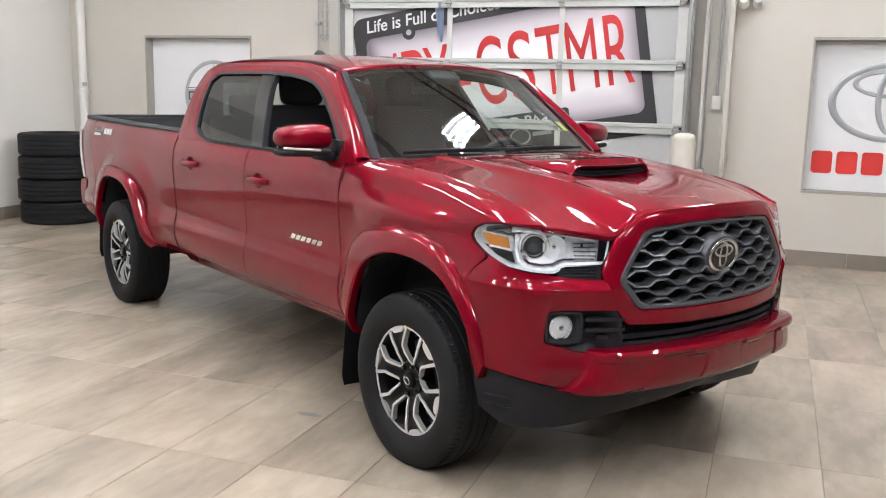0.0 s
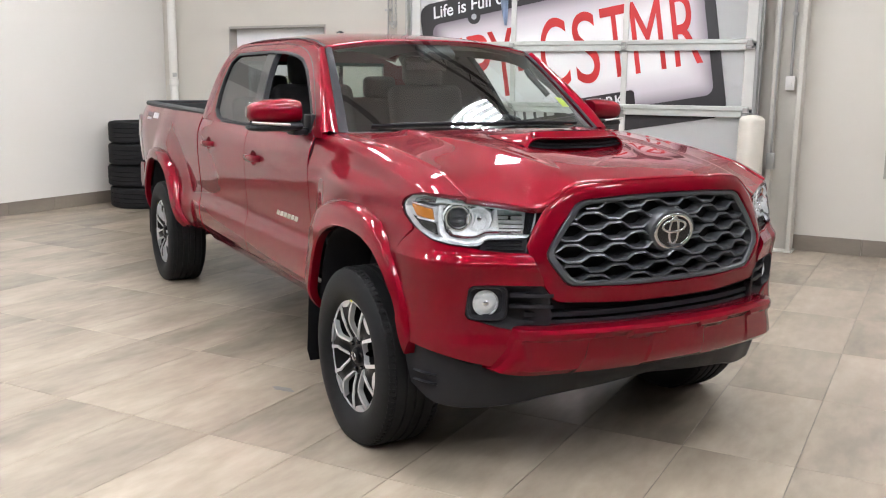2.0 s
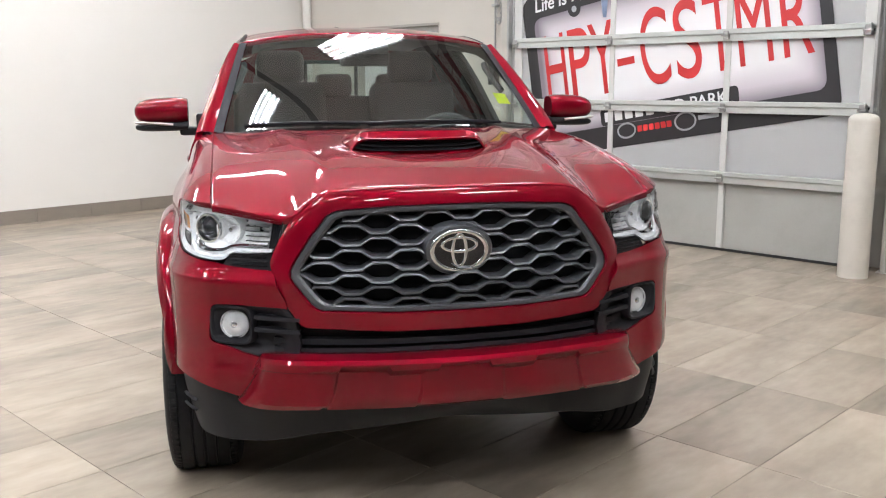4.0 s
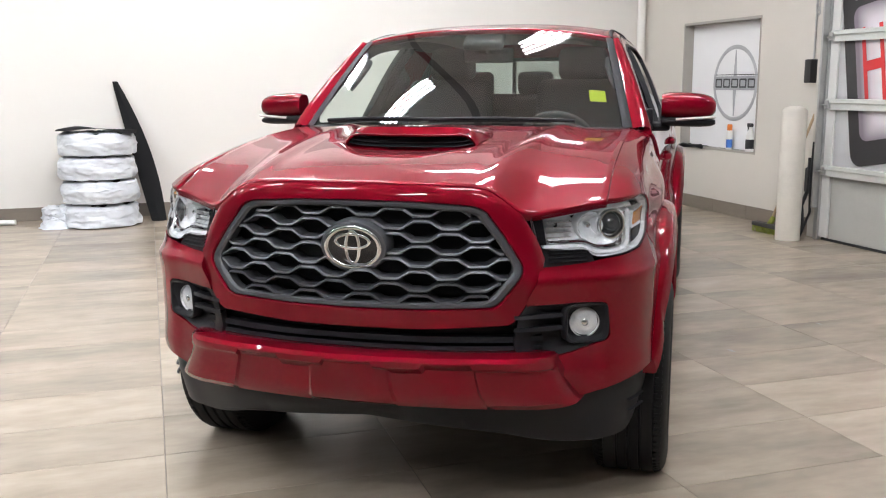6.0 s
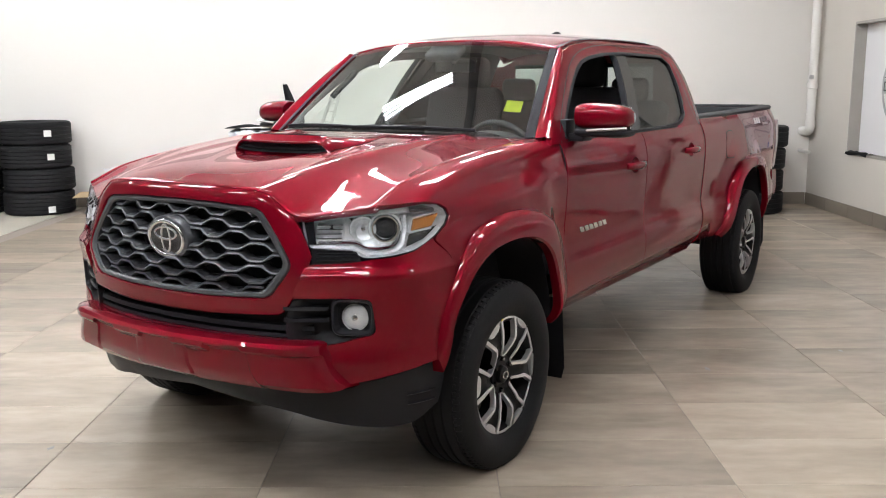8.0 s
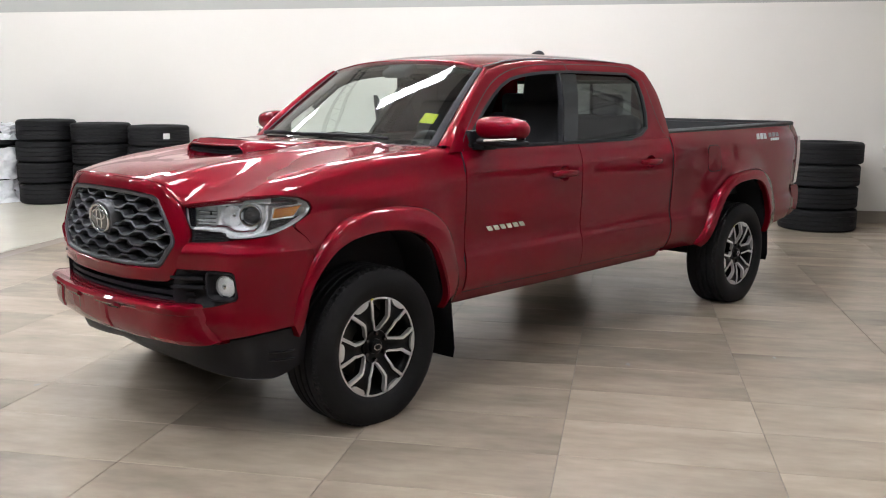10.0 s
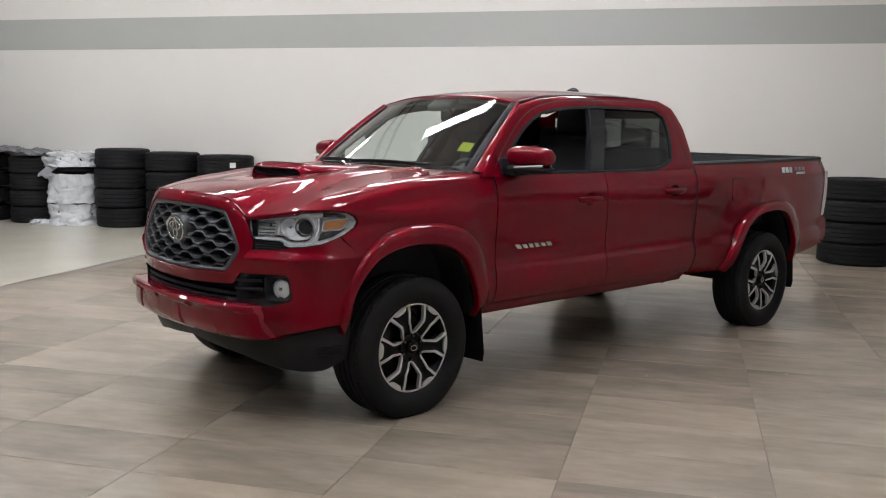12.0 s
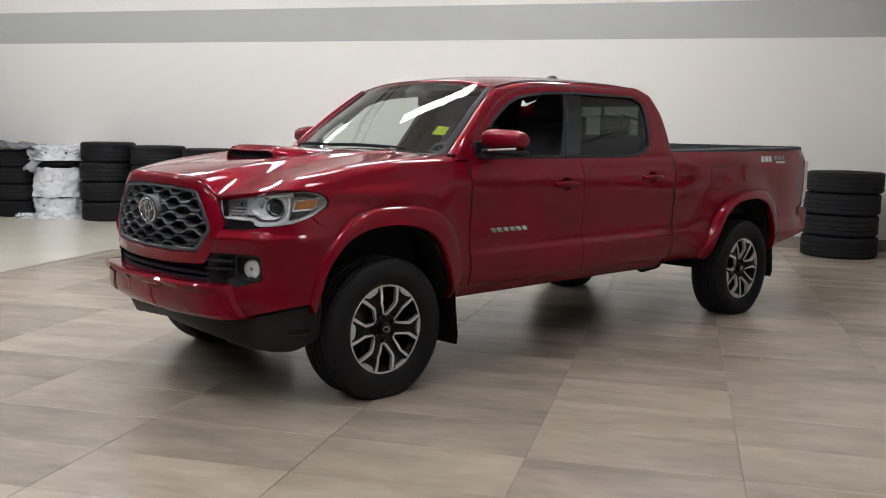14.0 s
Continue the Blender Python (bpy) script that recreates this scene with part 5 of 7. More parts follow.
sc = part("hood_scoop", scoop(), M_PAINT, truck, "hood scoop with black slatted mouth", smooth=50)
rows = [[(2.0, y, hood_z(2.03, y) - 0.01), (2.0, y, hood_z(2.03, y) + 0.053 * (1 - (abs(y) / 0.254) ** 11))] for y in np.linspace(-0.247, 0.247, 40)]
part("mouth", surf(rows), M_VOID, sc, "dark scoop mouth")
for k in range(3):
    rows = [[(2.03, y, hood_z(2.05, y) + 0.006 + 0.015 * k), (2.068, y, hood_z(2.07, y) + 0.010 + 0.015 * k), (2.068, y, hood_z(2.07, y) + 0.013 + 0.015 * k), (2.03, y, hood_z(2.05, y) + 0.012 + 0.015 * k)] for y in np.linspace(-(0.238, 0.233, 0.224)[k], (0.238, 0.233, 0.224)[k], 16)]
    part("mouth_slat", surf(rows), M_TRIM, sc)

# ---- cab ----
def cab_y(z):
    """Half width of the cab's side above the belt."""
    return float(pch([1.20, 1.235, 1.35, 1.50, 1.60, 1.66, 1.70, 1.725], [0.838, 0.830, 0.787, 0.724, 0.672, 0.632, 0.598, 0.564], z))


DLO = [(1.105, 1.250), (1.03, 1.338), (0.88, 1.452), (0.75, 1.535), (0.65, 1.578), (0.55, 1.607), (0.31, 1.635), (0.10, 1.644), (-0.06, 1.648), (-0.56, 1.645), (-0.66, 1.637), (-0.698, 1.60),
       (-0.69, 1.50), (-0.655, 1.36), (-0.62, 1.30), (-0.55, 1.268), (-0.42, 1.247), (-0.1, 1.240), (0.17, 1.238), (0.30, 1.238), (0.75, 1.243)]
CABO = [(1.262, 1.226), (1.165, 1.340), (1.00, 1.475), (0.86, 1.580), (0.77, 1.640), (0.62, 1.675), (0.35, 1.706), (0.10, 1.716), (-0.06, 1.720), (-0.56, 1.720), (-0.74, 1.712), (-0.845, 1.66),
        (-0.882, 1.52), (-0.885, 1.38), (-0.880, 1.30), (-0.872, 1.236), (-0.60, 1.230), (-0.2, 1.228), (0.17, 1.226), (0.30, 1.226), (0.75, 1.226)]


def cab_side():
    per = 6
    o, i = [], []
    for k in range(len(DLO)):
        for t in range(per):
            f = t / per
            o.append(np.array(CABO[k]) * (1 - f) + np.array(CABO[(k + 1) % len(CABO)]) * f)
            i.append(np.array(DLO[k]) * (1 - f) + np.array(DLO[(k + 1) % len(DLO)]) * f)
    rows = []
    for a, b in zip(o, i):
        row = []
        for w, d in ((0.0, 0.03), (0.0, 0.002), (0.04, 0.0), (0.3, 0.0), (0.65, 0.0), (0.93, 0.0), (1.0, 0.003), (1.0, 0.035)):
            p = a + w * (b - a)
            row.append((p[0], cab_y(p[1]) - d, p[1]))
        rows.append(row)
    return surf(rows, close_u=True)


sided("cab_side", cab_side, M_PAINT, "red cab frame round the side windows")


def pillar_trim():
    """Dark lining behind the painted frame."""
    rows = []
    for k in range(len(DLO)):
        for f in (0, 0.5):
            k2 = (k + 1) % len(DLO)
            a = np.array(CABO[k]) * (1 - f) + np.array(CABO[k2]) * f
            b = np.array(DLO[k]) * (1 - f) + np.array(DLO[k2]) * f
            rows.append([(p[0], cab_y(p[1]) - d, p[1]) for p, d in ((a * .96 + b * .04, 0.05), (a * .5 + b * .5, 0.055), (a * .05 + b * .95, 0.05), (b, 0.034))])
    return surf(rows, close_u=True)


sided("pillar_trim", pillar_trim, M_DASH, "dark grey inner pillar lining")


def strip_mesh(pts, half, off0, off1):
    """A flat raised bar along a run of (x, z) points on the cab side."""
    p = resample(pts, 40)
    rows = []
    for k in range(40):
        t = p[min(k + 1, 39)] - p[max(k - 1, 0)]
        nrm = np.array((-t[1], t[0])) / max(1e-9, np.linalg.norm(t))
        a, b = p[k] - nrm * half, p[k] + nrm * half
        rows.append([(a[0], cab_y(a[1]) + off0, a[1]), (a[0], cab_y(a[1]) + off1, a[1]), (b[0], cab_y(b[1]) + off1, b[1]), (b[0], cab_y(b[1]) + off0, b[1])])
    return surf(rows)


# black weather strip round the opening, the dark pillar between the doors, door seams
sided("window_seal", lambda: strip_mesh(DLO + [DLO[0]], 0.008, -0.03, 0.0005), M_TRIM, "black rubber window seal")


def pillar():
    A, B = [(0.10, 1.645), (0.20, 1.44), (0.305, 1.238)], [(-0.055, 1.648), (0.055, 1.44), (0.165, 1.238)]
    a, b = resample(A, 14), resample(B, 14)
    rows = []
    for p, q in zip(a, b):
        rows.append([(p[0], cab_y(p[1]) - 0.04, p[1]), (p[0], cab_y(p[1]) - 0.006, p[1]), (q[0], cab_y(q[1]) - 0.006, q[1]), (q[0], cab_y(q[1]) - 0.04, q[1])])
    return surf(rows)


sided("door_pillar", pillar, M_GLOSSK, "gloss black pillar between the doors")
sided("pillar_edge", lambda: strip_mesh([(0.115, 1.642), (0.21, 1.44), (0.312, 1.238)], 0.007, -0.03, 0.0), M_TRIM)
sided("door_seam", lambda: strip_mesh([(0.02, 1.712), (0.025, 1.655)], 0.003, -0.02, 0.0006), M_SEAL)
sided("door_seam", lambda: strip_mesh([(1.155, 1.228), (1.135, 1.285), (1.0, 1.415), (0.85, 1.53), (0.72, 1.60), (0.55, 1.650), (0.30, 1.682), (0.02, 1.692), (-0.5, 1.694), (-0.68, 1.680), (-0.76, 1.61), (-0.765, 1.45), (-0.79, 1.30), (-0.845, 1.232)], 0.0025, -0.02, 0.0006), M_SEAL)
sided("belt_moulding", lambda: surf([[(x, cab_y(1.236) - 0.012, 1.246), (x, cab_y(1.236) + 0.003, 1.243), (x, cab_y(1.236) + 0.004, 1.232), (x, cab_y(1.236) - 0.008, 1.229)] for x in np.linspace(-0.42, 1.09, 20)]), M_TRIM, "black belt moulding")


def rear_side_glass():
    pts = [(-0.06, 1.645), (-0.56, 1.642), (-0.66, 1.634), (-0.692, 1.60), (-0.685, 1.50), (-0.65, 1.36), (-0.615, 1.305), (-0.55, 1.272), (-0.42, 1.25), (0.165, 1.241)]
    a = resample(pts[:5], 16, False)
    b = resample(pts[::-1][:6], 16, False)
    G = coons(resample([pts[0], pts[1], pts[2]], 16, False), resample([pts[9], pts[8], pts[7]], 16, False), resample([pts[0], pts[9]], 10, False), resample([pts[2], pts[3], pts[4], pts[5], pts[6], pts[7]], 10, False), 16, 10)
    return surf([[(p[0], cab_y(p[1]) - 0.012, p[1]) for p in r] for r in G])


sided("rear_side_window", rear_side_glass, M_PRIVACY, "dark tinted rear door glass")

# roof
R_MID = lambda x: float(pch([-0.95, -0.8, -0.5, -0.1, 0.3, 0.6, 0.80], [1.705, 1.746, 1.769, 1.771, 1.758, 1.735, 1.706], x))


def roof_grid(nu=44, nv=31):
    P = np.zeros((nu, nv, 3))
    for i in range(nu):
        for j in range(nv):
            v = -1 + 2 * j / (nv - 1)
            x0 = 0.808 - 0.045 * v * v
            x1 = -0.925 + 0.05 * v * v
            x = x0 + (x1 - x0) * i / (nu - 1)
            edge = float(pch([-0.93, -0.75, 0.0, 0.5, 0.81], [0.583, 0.573, 0.568, 0.580, 0.612], x))
            top = R_MID(x)
            side = float(pch([-0.93, -0.84, -0.75, -0.3, 0.2, 0.5, 0.81], [1.600, 1.664, 1.700, 1.722, 1.717, 1.700, 1.648], x))
            P[i, j] = (x, edge * v, top - (top - side) * abs(v) ** 2.6)
    return P


part("roof", surf(rimmed(roof_grid(), 0.02, (0, 0, 1.2))), M_PAINT, truck, "red roof panel", smooth=50)
sided("roof_strip", lambda: surf([[(x, y - 0.006, z + 0.002), (x, y, z + 0.006), (x, y + 0.012, z + 0.001)] for x, y, z in [(q[0, 0], q[0, 1], q[0, 2]) for q in roof_grid(44, 31)[:, -1:, :][:40]]]), M_TRIM, "black roof drip strip")
fin = bmesh.new()
rows = []
for u in np.linspace(0, 1, 14):
    x = -0.42 - 0.16 * u
    h = 0.064 * math.sin(math.pi * min(1, 0.12 + u * 0.88)) ** 0.6 * (0.35 + 0.65 * u) if u < 1 else 0.0
    w = 0.030 * math.sin(math.pi * min(0.97, max(0.03, u))) ** 0.5
    rows.append([(x, 0.0 + w * math.cos(a), R_MID(x) - 0.004 + max(h, 0.002) * math.sin(a)) for a in np.linspace(0, math.pi, 9)])
part("antenna_fin", surf(rows, fin), M_TRIM, truck, "small black shark-fin antenna")

# windshield
def ws_point(u, v):
    """u from the foot (0) to the top (1), v across from -1 to 1."""
    a = abs(v)
    foot = Vector((1.475 - 0.215 * a ** 2.4, 0.738 * v, 1.262 - 0.010 * a * a))
    top = Vector((0.812 - 0.040 * a * a, 0.606 * v, 1.700 - 0.052 * a ** 2.4))
    p = foot.lerp(top, u)
    p += Vector((0.55, 0, 0.83)) * 0.022 * math.sin(math.pi * u) * (1 - 0.6 * a * a)
    return p


ws = part("windshield", surf([[ws_point(u, v) for v in np.linspace(-1, 1, 33)] for u in np.linspace(0, 1, 17)]), M_WINDSHIELD, truck, "clear curved windshield", smooth=80)
ws.visible_shadow = False
rows = []
for u in np.linspace(0, 1, 20):
    p, q = ws_point(u, 0.965), ws_point(u, 1.0)
    rows.append((p, q))
sided("windshield_trim", lambda: surf([[ws_point(u, 0.962) + Vector((0.004, 0, 0.003)), ws_point(u, 0.985) + Vector((0.008, 0.004, 0.006)), ws_point(u, 1.005) + Vector((0.004, 0.008, 0.003)), ws_point(u, 1.005) - Vector((0.02, 0, 0.01))] for u in np.linspace(0, 1, 20)]), M_TRIM, "black windshield edge trim")


def a_pillar():
    rows = []
    for u in np.linspace(-0.02, 1.0, 24):
        p = ws_point(max(u, 0), 1.005)
        z = p.z
        x_out = float(np.interp(z, [1.226, 1.340, 1.475, 1.580, 1.640, 1.66], [1.262, 1.165, 1.00, 0.86, 0.77, 0.74]))
        q = Vector((x_out, cab_y(z), z))
        mid = (p + q) / 2 + Vector((0.014, 0.016, 0.008))
        rows.append([p + Vector((-0.02, -0.005, -0.01)), p + Vector((0, 0.004, 0)), p.lerp(mid, 0.6) + Vector((0.004, 0.002, 0.002)), mid, q.lerp(mid, 0.5) + Vector((0.001, 0.005, 0)), q + Vector((0, 0.001, 0)), q + Vector((-0.02, -0.02, 0))])
    return surf(rows)


sided("windshield_pillar", a_pillar, M_PAINT, "red windshield pillar")
# cowl, wipers
part("cowl", surf([[ws_point(0, v) + Vector((0.0, 0, 0.004)), ws_point(0, v) + Vector((0.05, 0, -0.022)), ws_point(0, v) + Vector((0.12, 0, -0.05))] for v in np.linspace(-1, 1, 24)]), M_TRIM, truck, "black cowl panel")
for y0, y1 in ((0.52, -0.10), (-0.05, -0.62)):
    pts = []
    for k in range(14):
        f = k / 13
        y = y0 + (y1 - y0) * f
        v = y / 0.738
        p = ws_point(0.035 + 0.05 * f * (1 - f), v) + Vector((0.016, 0, 0.014))
        pts.append(p)
    wp = part("wiper", tube(pts, 0.007, 6), M_TRIM, truck, "black wiper arm and blade")
    part("blade", tube([q - Vector((0.004, 0, 0.010)) for q in pts[2:]], 0.004, 5), M_SEAL, wp)
# sticker inside the windshield
rows = [[ws_point(u, v) - Vector((0.006, 0, 0.008)) for v in np.linspace(0.795, 0.895, 4)] for u in np.linspace(0.265, 0.378, 4)]
bm = surf(rows)
bmesh.ops.solidify(bm, geom=bm.faces[:], thickness=0.0008)
part("sticker", bm, M_STICKER, truck, "bright yellow paper sticker behind the glass")

# rear of the cab with its sliding window
def cab_back_pt(y, z):
    return (-0.895 - 0.02 * (1 - (y / 0.8) ** 2) + 0.03 * max(0, z - 1.4), y, z)


W0, W1, Z0, Z1 = -0.50, 0.50, 1.30, 1.60
for name, (ya, yb, za, zb) in (("cab_back", (-0.80, 0.80, 0.60, Z0)), ("cab_back", (-0.60, 0.60, Z1, 1.722)), ("cab_back", (-0.70, W0, Z0, Z1)), ("cab_back", (W1, 0.70, Z0, Z1))):
    lim = lambda z: (cab_y(z) if z > 1.2 else 0.80) - 0.03
    crown = lambda y: min(zb, 1.712 - 0.10 * (abs(y) / 0.575) ** 2.6)
    bm = surf([[cab_back_pt(max(-lim(z), min(lim(z), y)), z) for z in np.linspace(za, crown(y), 8)] for y in np.linspace(ya, yb, 14)])
    part(name, bm, M_PAINT, truck)
rg = part("rear_window", surf([[cab_back_pt(y, z) for z in np.linspace(Z0, Z1, 5)] for y in np.linspace(W0, W1, 14)]), M_REARGLASS, truck, "sliding rear window glass")
for y in (-0.17, 0.17):
    part("slider_frame", box(-0.925, -0.90, y - 0.012, y + 0.012, Z0, Z1, 0.003, 1), M_TRIM, rg)
for z in (Z0, Z1):
    part("window_frame", box(-0.925, -0.895, W0, W1, z - 0.012, z + 0.012, 0.003, 1), M_TRIM, rg)
sided("cab_corner", lambda: surf([[(x, y, z) for x, y in ((-0.868, cab_y(min(max(z, 1.2), 1.725)) - 0.012 if z > 1.2 else side_y(-0.8, z) - 0.004), (-0.895, (cab_y(max(z, 1.2)) if z > 1.2 else side_y(-0.8, z)) - 0.03), (-0.905, (cab_y(max(z, 1.2)) if z > 1.2 else side_y(-0.8, z)) - 0.12))] for z in np.linspace(0.5, 1.60, 24)]), M_PAINT)

# ---- interior ----
part("cabin_floor", box(-0.86, 1.60, -0.72, 0.72, 0.50, 0.56), M_DASH, truck)
part("headliner", surf([[(x, y, R_MID(x) - 0.035 - 0.05 * (abs(y) / 0.52) ** 2.5) for y in np.linspace(-0.52, 0.52, 12)] for x in np.linspace(-0.85, 0.74, 14)]), M_LINER, truck, "grey cloth headliner")
sided("door_card", lambda: surf([[(x, 0.775, 0.55), (x, 0.77, 0.95), (x, 0.75, 1.10), (x, 0.785, 1.20), (x, 0.805, 1.238)] for x in np.linspace(-0.85, 1.15, 16)]), M_DASH, "black inner door panel")
bm = surf([[(x, y, z) for x, z in ((1.50, 1.19), (1.40, 1.235), (1.20, 1.245), (1.05, 1.225), (0.98, 1.18), (0.98, 1.0), (1.05, 0.70))] for y in np.linspace(-0.72, 0.72, 20)])
part("dashboard", bm, M_DASH, truck, "dark grey dashboard")
part("instrument_hood", surf([[(0.96 + 0.14 * u, 0.37 + 0.20 * math.cos(a), 1.19 + 0.075 * math.sin(a)) for a in np.linspace(0, math.pi, 14)] for u in np.linspace(0, 1, 6)]), M_DASH, truck)
wheel_m = pose(0.86, 0.37, 1.135, 0, -65, 0)
sw = part("steering_wheel", lathe([(0.185 + 0.015 * math.cos(a), 0.015 * math.sin(a)) for a in np.linspace(0, 2 * math.pi, 12, endpoint=False)], 36, "z", closed=True), M_DASH, truck, "black steering wheel", m=wheel_m)
part("wheel_hub", lathe([(0, 0.02), (0.06, 0.015), (0.075, -0.01), (0.06, -0.03), (0, -0.03)], 24), M_DASH, sw)
for a in (0, 180, 270):
    part("wheel_spoke", box(0.05, 0.18, -0.018, 0.018, -0.012, 0.006, 0.004, 1), M_DASH, sw, m=pose(0, 0, 0, 0, 0, a))


def rounded_block(w, d, h, r=0.05, seg=4):
    return box(-d / 2, d / 2, -w / 2, w / 2, 0, h, r, seg)


def seat(x, y, w=0.50):
    root = part("seat", rounded_block(w, 0.52, 0.16, 0.06), M_SEAT, truck, "black cloth seat with headrest", m=pose(x, y, 0.80))
    part("seat_base", box(-0.2, 0.2, -w / 2 + 0.05, w / 2 - 0.05, -0.26, 0.02), M_DASH, root)
    part("backrest", rounded_block(w, 0.14, 0.60, 0.055), M_SEAT, root, m=pose(-0.26, 0, 0.08, 0, -14, 0))
    hr = part("headrest", rounded_block(0.27, 0.11, 0.19, 0.05), M_SEAT, root, m=pose(-0.42, 0, 0.66, 0, -8, 0))
    for s in (-0.06, 0.06):
        part("headrest_post", tube([(0, s, -0.10), (0, s, 0.03)], 0.006, 8), M_CHROME, hr)
    return root


seat(0.36, 0.38)
seat(0.36, -0.38)
bench = part("rear_seat", rounded_block(1.30, 0.48, 0.16, 0.06), M_SEAT, truck, "black cloth rear bench with three headrests", m=pose(-0.42, 0, 0.82))
part("rear_backrest", rounded_block(1.30, 0.12, 0.46, 0.05), M_SEAT, bench, m=pose(-0.30, 0, 0.10, 0, -8, 0))
for y in (-0.40, 0.0, 0.40):
    part("headrest", rounded_block(0.24, 0.09, 0.15, 0.04), M_SEAT, bench, m=pose(-0.345, y, 0.55))
# mirror pod at the top of the glass
part("camera_pod", rounded_block(0.20, 0.12, 0.05, 0.02), M_DASH, truck, "black camera pod behind the glass", m=pose(0.79, 0, 1.625, 0, 30, 0))
rv = part("rear_view_mirror", rounded_block(0.25, 0.03, 0.075, 0.012), M_GLOSSK, truck, "rear-view mirror", m=pose(0.70, 0, 1.545))
part("mirror_stem", tube([(0.02, 0, 0.05), (0.08, 0, 0.10)], 0.012, 8), M_DASH, rv)
# grab handle on the far pillar
sided("grab_handle", lambda: tube([(0.93, 0.655, 1.42), (0.90, 0.63, 1.46), (0.82, 0.60, 1.53), (0.79, 0.60, 1.555)], 0.016, 8), M_DASH, "grey grab handle on the windshield pillar")

# ---- door mirrors ----
def mirror_shell(z0, z1):
    rows = []
    for u in np.linspace(0, 1, 21):
        y = 0.862 + 0.232 * u
        bulge = (1 - abs(2 * u - 0.9) ** 3.4 / 1.1 ** 3.4 * 0.98) ** 0.5
        row = []
        for a in np.linspace(0, 2 * math.pi, 25)[:-1]:
            ca, sa = math.cos(a), math.sin(a)
            e = 0.74
            xx = math.copysign(abs(ca) ** e, ca)
            zz = math.copysign(abs(sa) ** e, sa)
            x = 1.01 + 0.012 - 0.04 * u + (0.085 if xx > 0 else 0.055) * xx * (0.55 + 0.45 * bulge)
            hz = (z1 - z0) / 2 * (0.32 + 0.68 * bulge) * (1.0 - 0.10 * u)
            z = (z0 + z1) / 2 + 0.008 * (1 - u) + hz * zz
            row.append((x, y, z))
        rows.append(row)
    bm = surf(rows, close_v=True)
    for r in (rows[0], rows[-1]):
        bm.faces.new([bm.verts.new(p) for p in r])
    bmesh.ops.remove_doubles(bm, verts=bm.verts[:], dist=1e-5)
    return bm


for s in (1, -1):
    bm = mirror_shell(1.275, 1.400)
    if s < 0:
        bm.transform(MIRROR)
    mr = part("door_mirror", bm, M_PAINT, truck, "red door mirror on a black foot", smooth=60)
    bm = mirror_shell(1.245, 1.292)
    if s < 0:
        bm.transform(MIRROR)
    part("lower_shell", bm, M_TRIM, mr, "black lower mirror shell", smooth=60)
    bm = surf([[(1.10 - 0.035 * u - 0.05 * max(0, u - .7), 0.925 + 0.166 * u, 1.277 + 0.010 * u), (1.112 - 0.035 * u - 0.05 * max(0, u - .7), 0.925 + 0.171 * u, 1.283 + 0.010 * u), (1.10 - 0.035 * u - 0.05 * max(0, u - .7), 0.925 + 0.166 * u, 1.290 + 0.010 * u)] for u in np.linspace(0, 1, 12)])
    if s < 0:
        bm.transform(MIRROR)
    part("turn_signal", bm, M_TAIL, mr, "clear turn signal strip")
    bm = box(0.965, 1.075, 0.80, 0.90, 1.232, 1.268, 0.012, 2)
    box(1.0, 1.10, 0.79, 0.825, 1.235, 1.33, 0.01, 2, bm)
    if s < 0:
        bm.transform(MIRROR)
    part("foot", bm, M_TRIM, mr, "black mirror foot")
    bm = box(0.962, 0.968, 0.90, 1.078, 1.285, 1.385, 0.002, 1)
    if s < 0:
        bm.transform(MIRROR)
    part("mirror_glass", bm, M_CHROME, mr, "mirror glass")


# ---- door handles ----
def handle(x, z):
    y = side_y(x, z)
    rows = []
    for u in np.linspace(0, 1, 15):
        xx = x + 0.115 - 0.23 * u
        lift = 0.034 * math.sin(math.pi * u) ** 0.35 if 0 < u < 1 else 0
        hz = 0.016 + 0.004 * math.sin(math.pi * u)
        rows.append([(xx, y - 0.004 + lift + 0.012 * math.cos(a), z + hz * math.sin(a)) for a in np.linspace(0, 2 * math.pi, 13)[:-1]])
    bm = surf(rows, close_v=True)
    for r in (rows[0], rows[-1]):
        bm.faces.new([bm.verts.new(p) for p in r])
    return bm


def cup(x, z):
    rows = []
    for r in (1.0, 0.95, 0.85, 0.7, 0.5, 0.25, 0.02):
        rows.append([(px, side_y(px, pz) + 0.0005 - 0.030 * (1 - r * r) ** 0.7, pz) for px, pz in cup_ring(x, z, r)[:-1]])
    return surf(rows, close_v=True)


for doors, (x, z) in ((front_doors, HANDLE_F), (rear_doors, HANDLE_R)):
    for k, d in enumerate(doors):
        for name, fn, mt, lb in (("handle", handle, M_PAINT, "red pull handle"), ("handle_cup", cup, M_PAINT, "round recess behind the handle")):
            bm = fn(x, z)
            if k:
                bm.transform(MIRROR)
            part(name, bm, mt, d, lb)

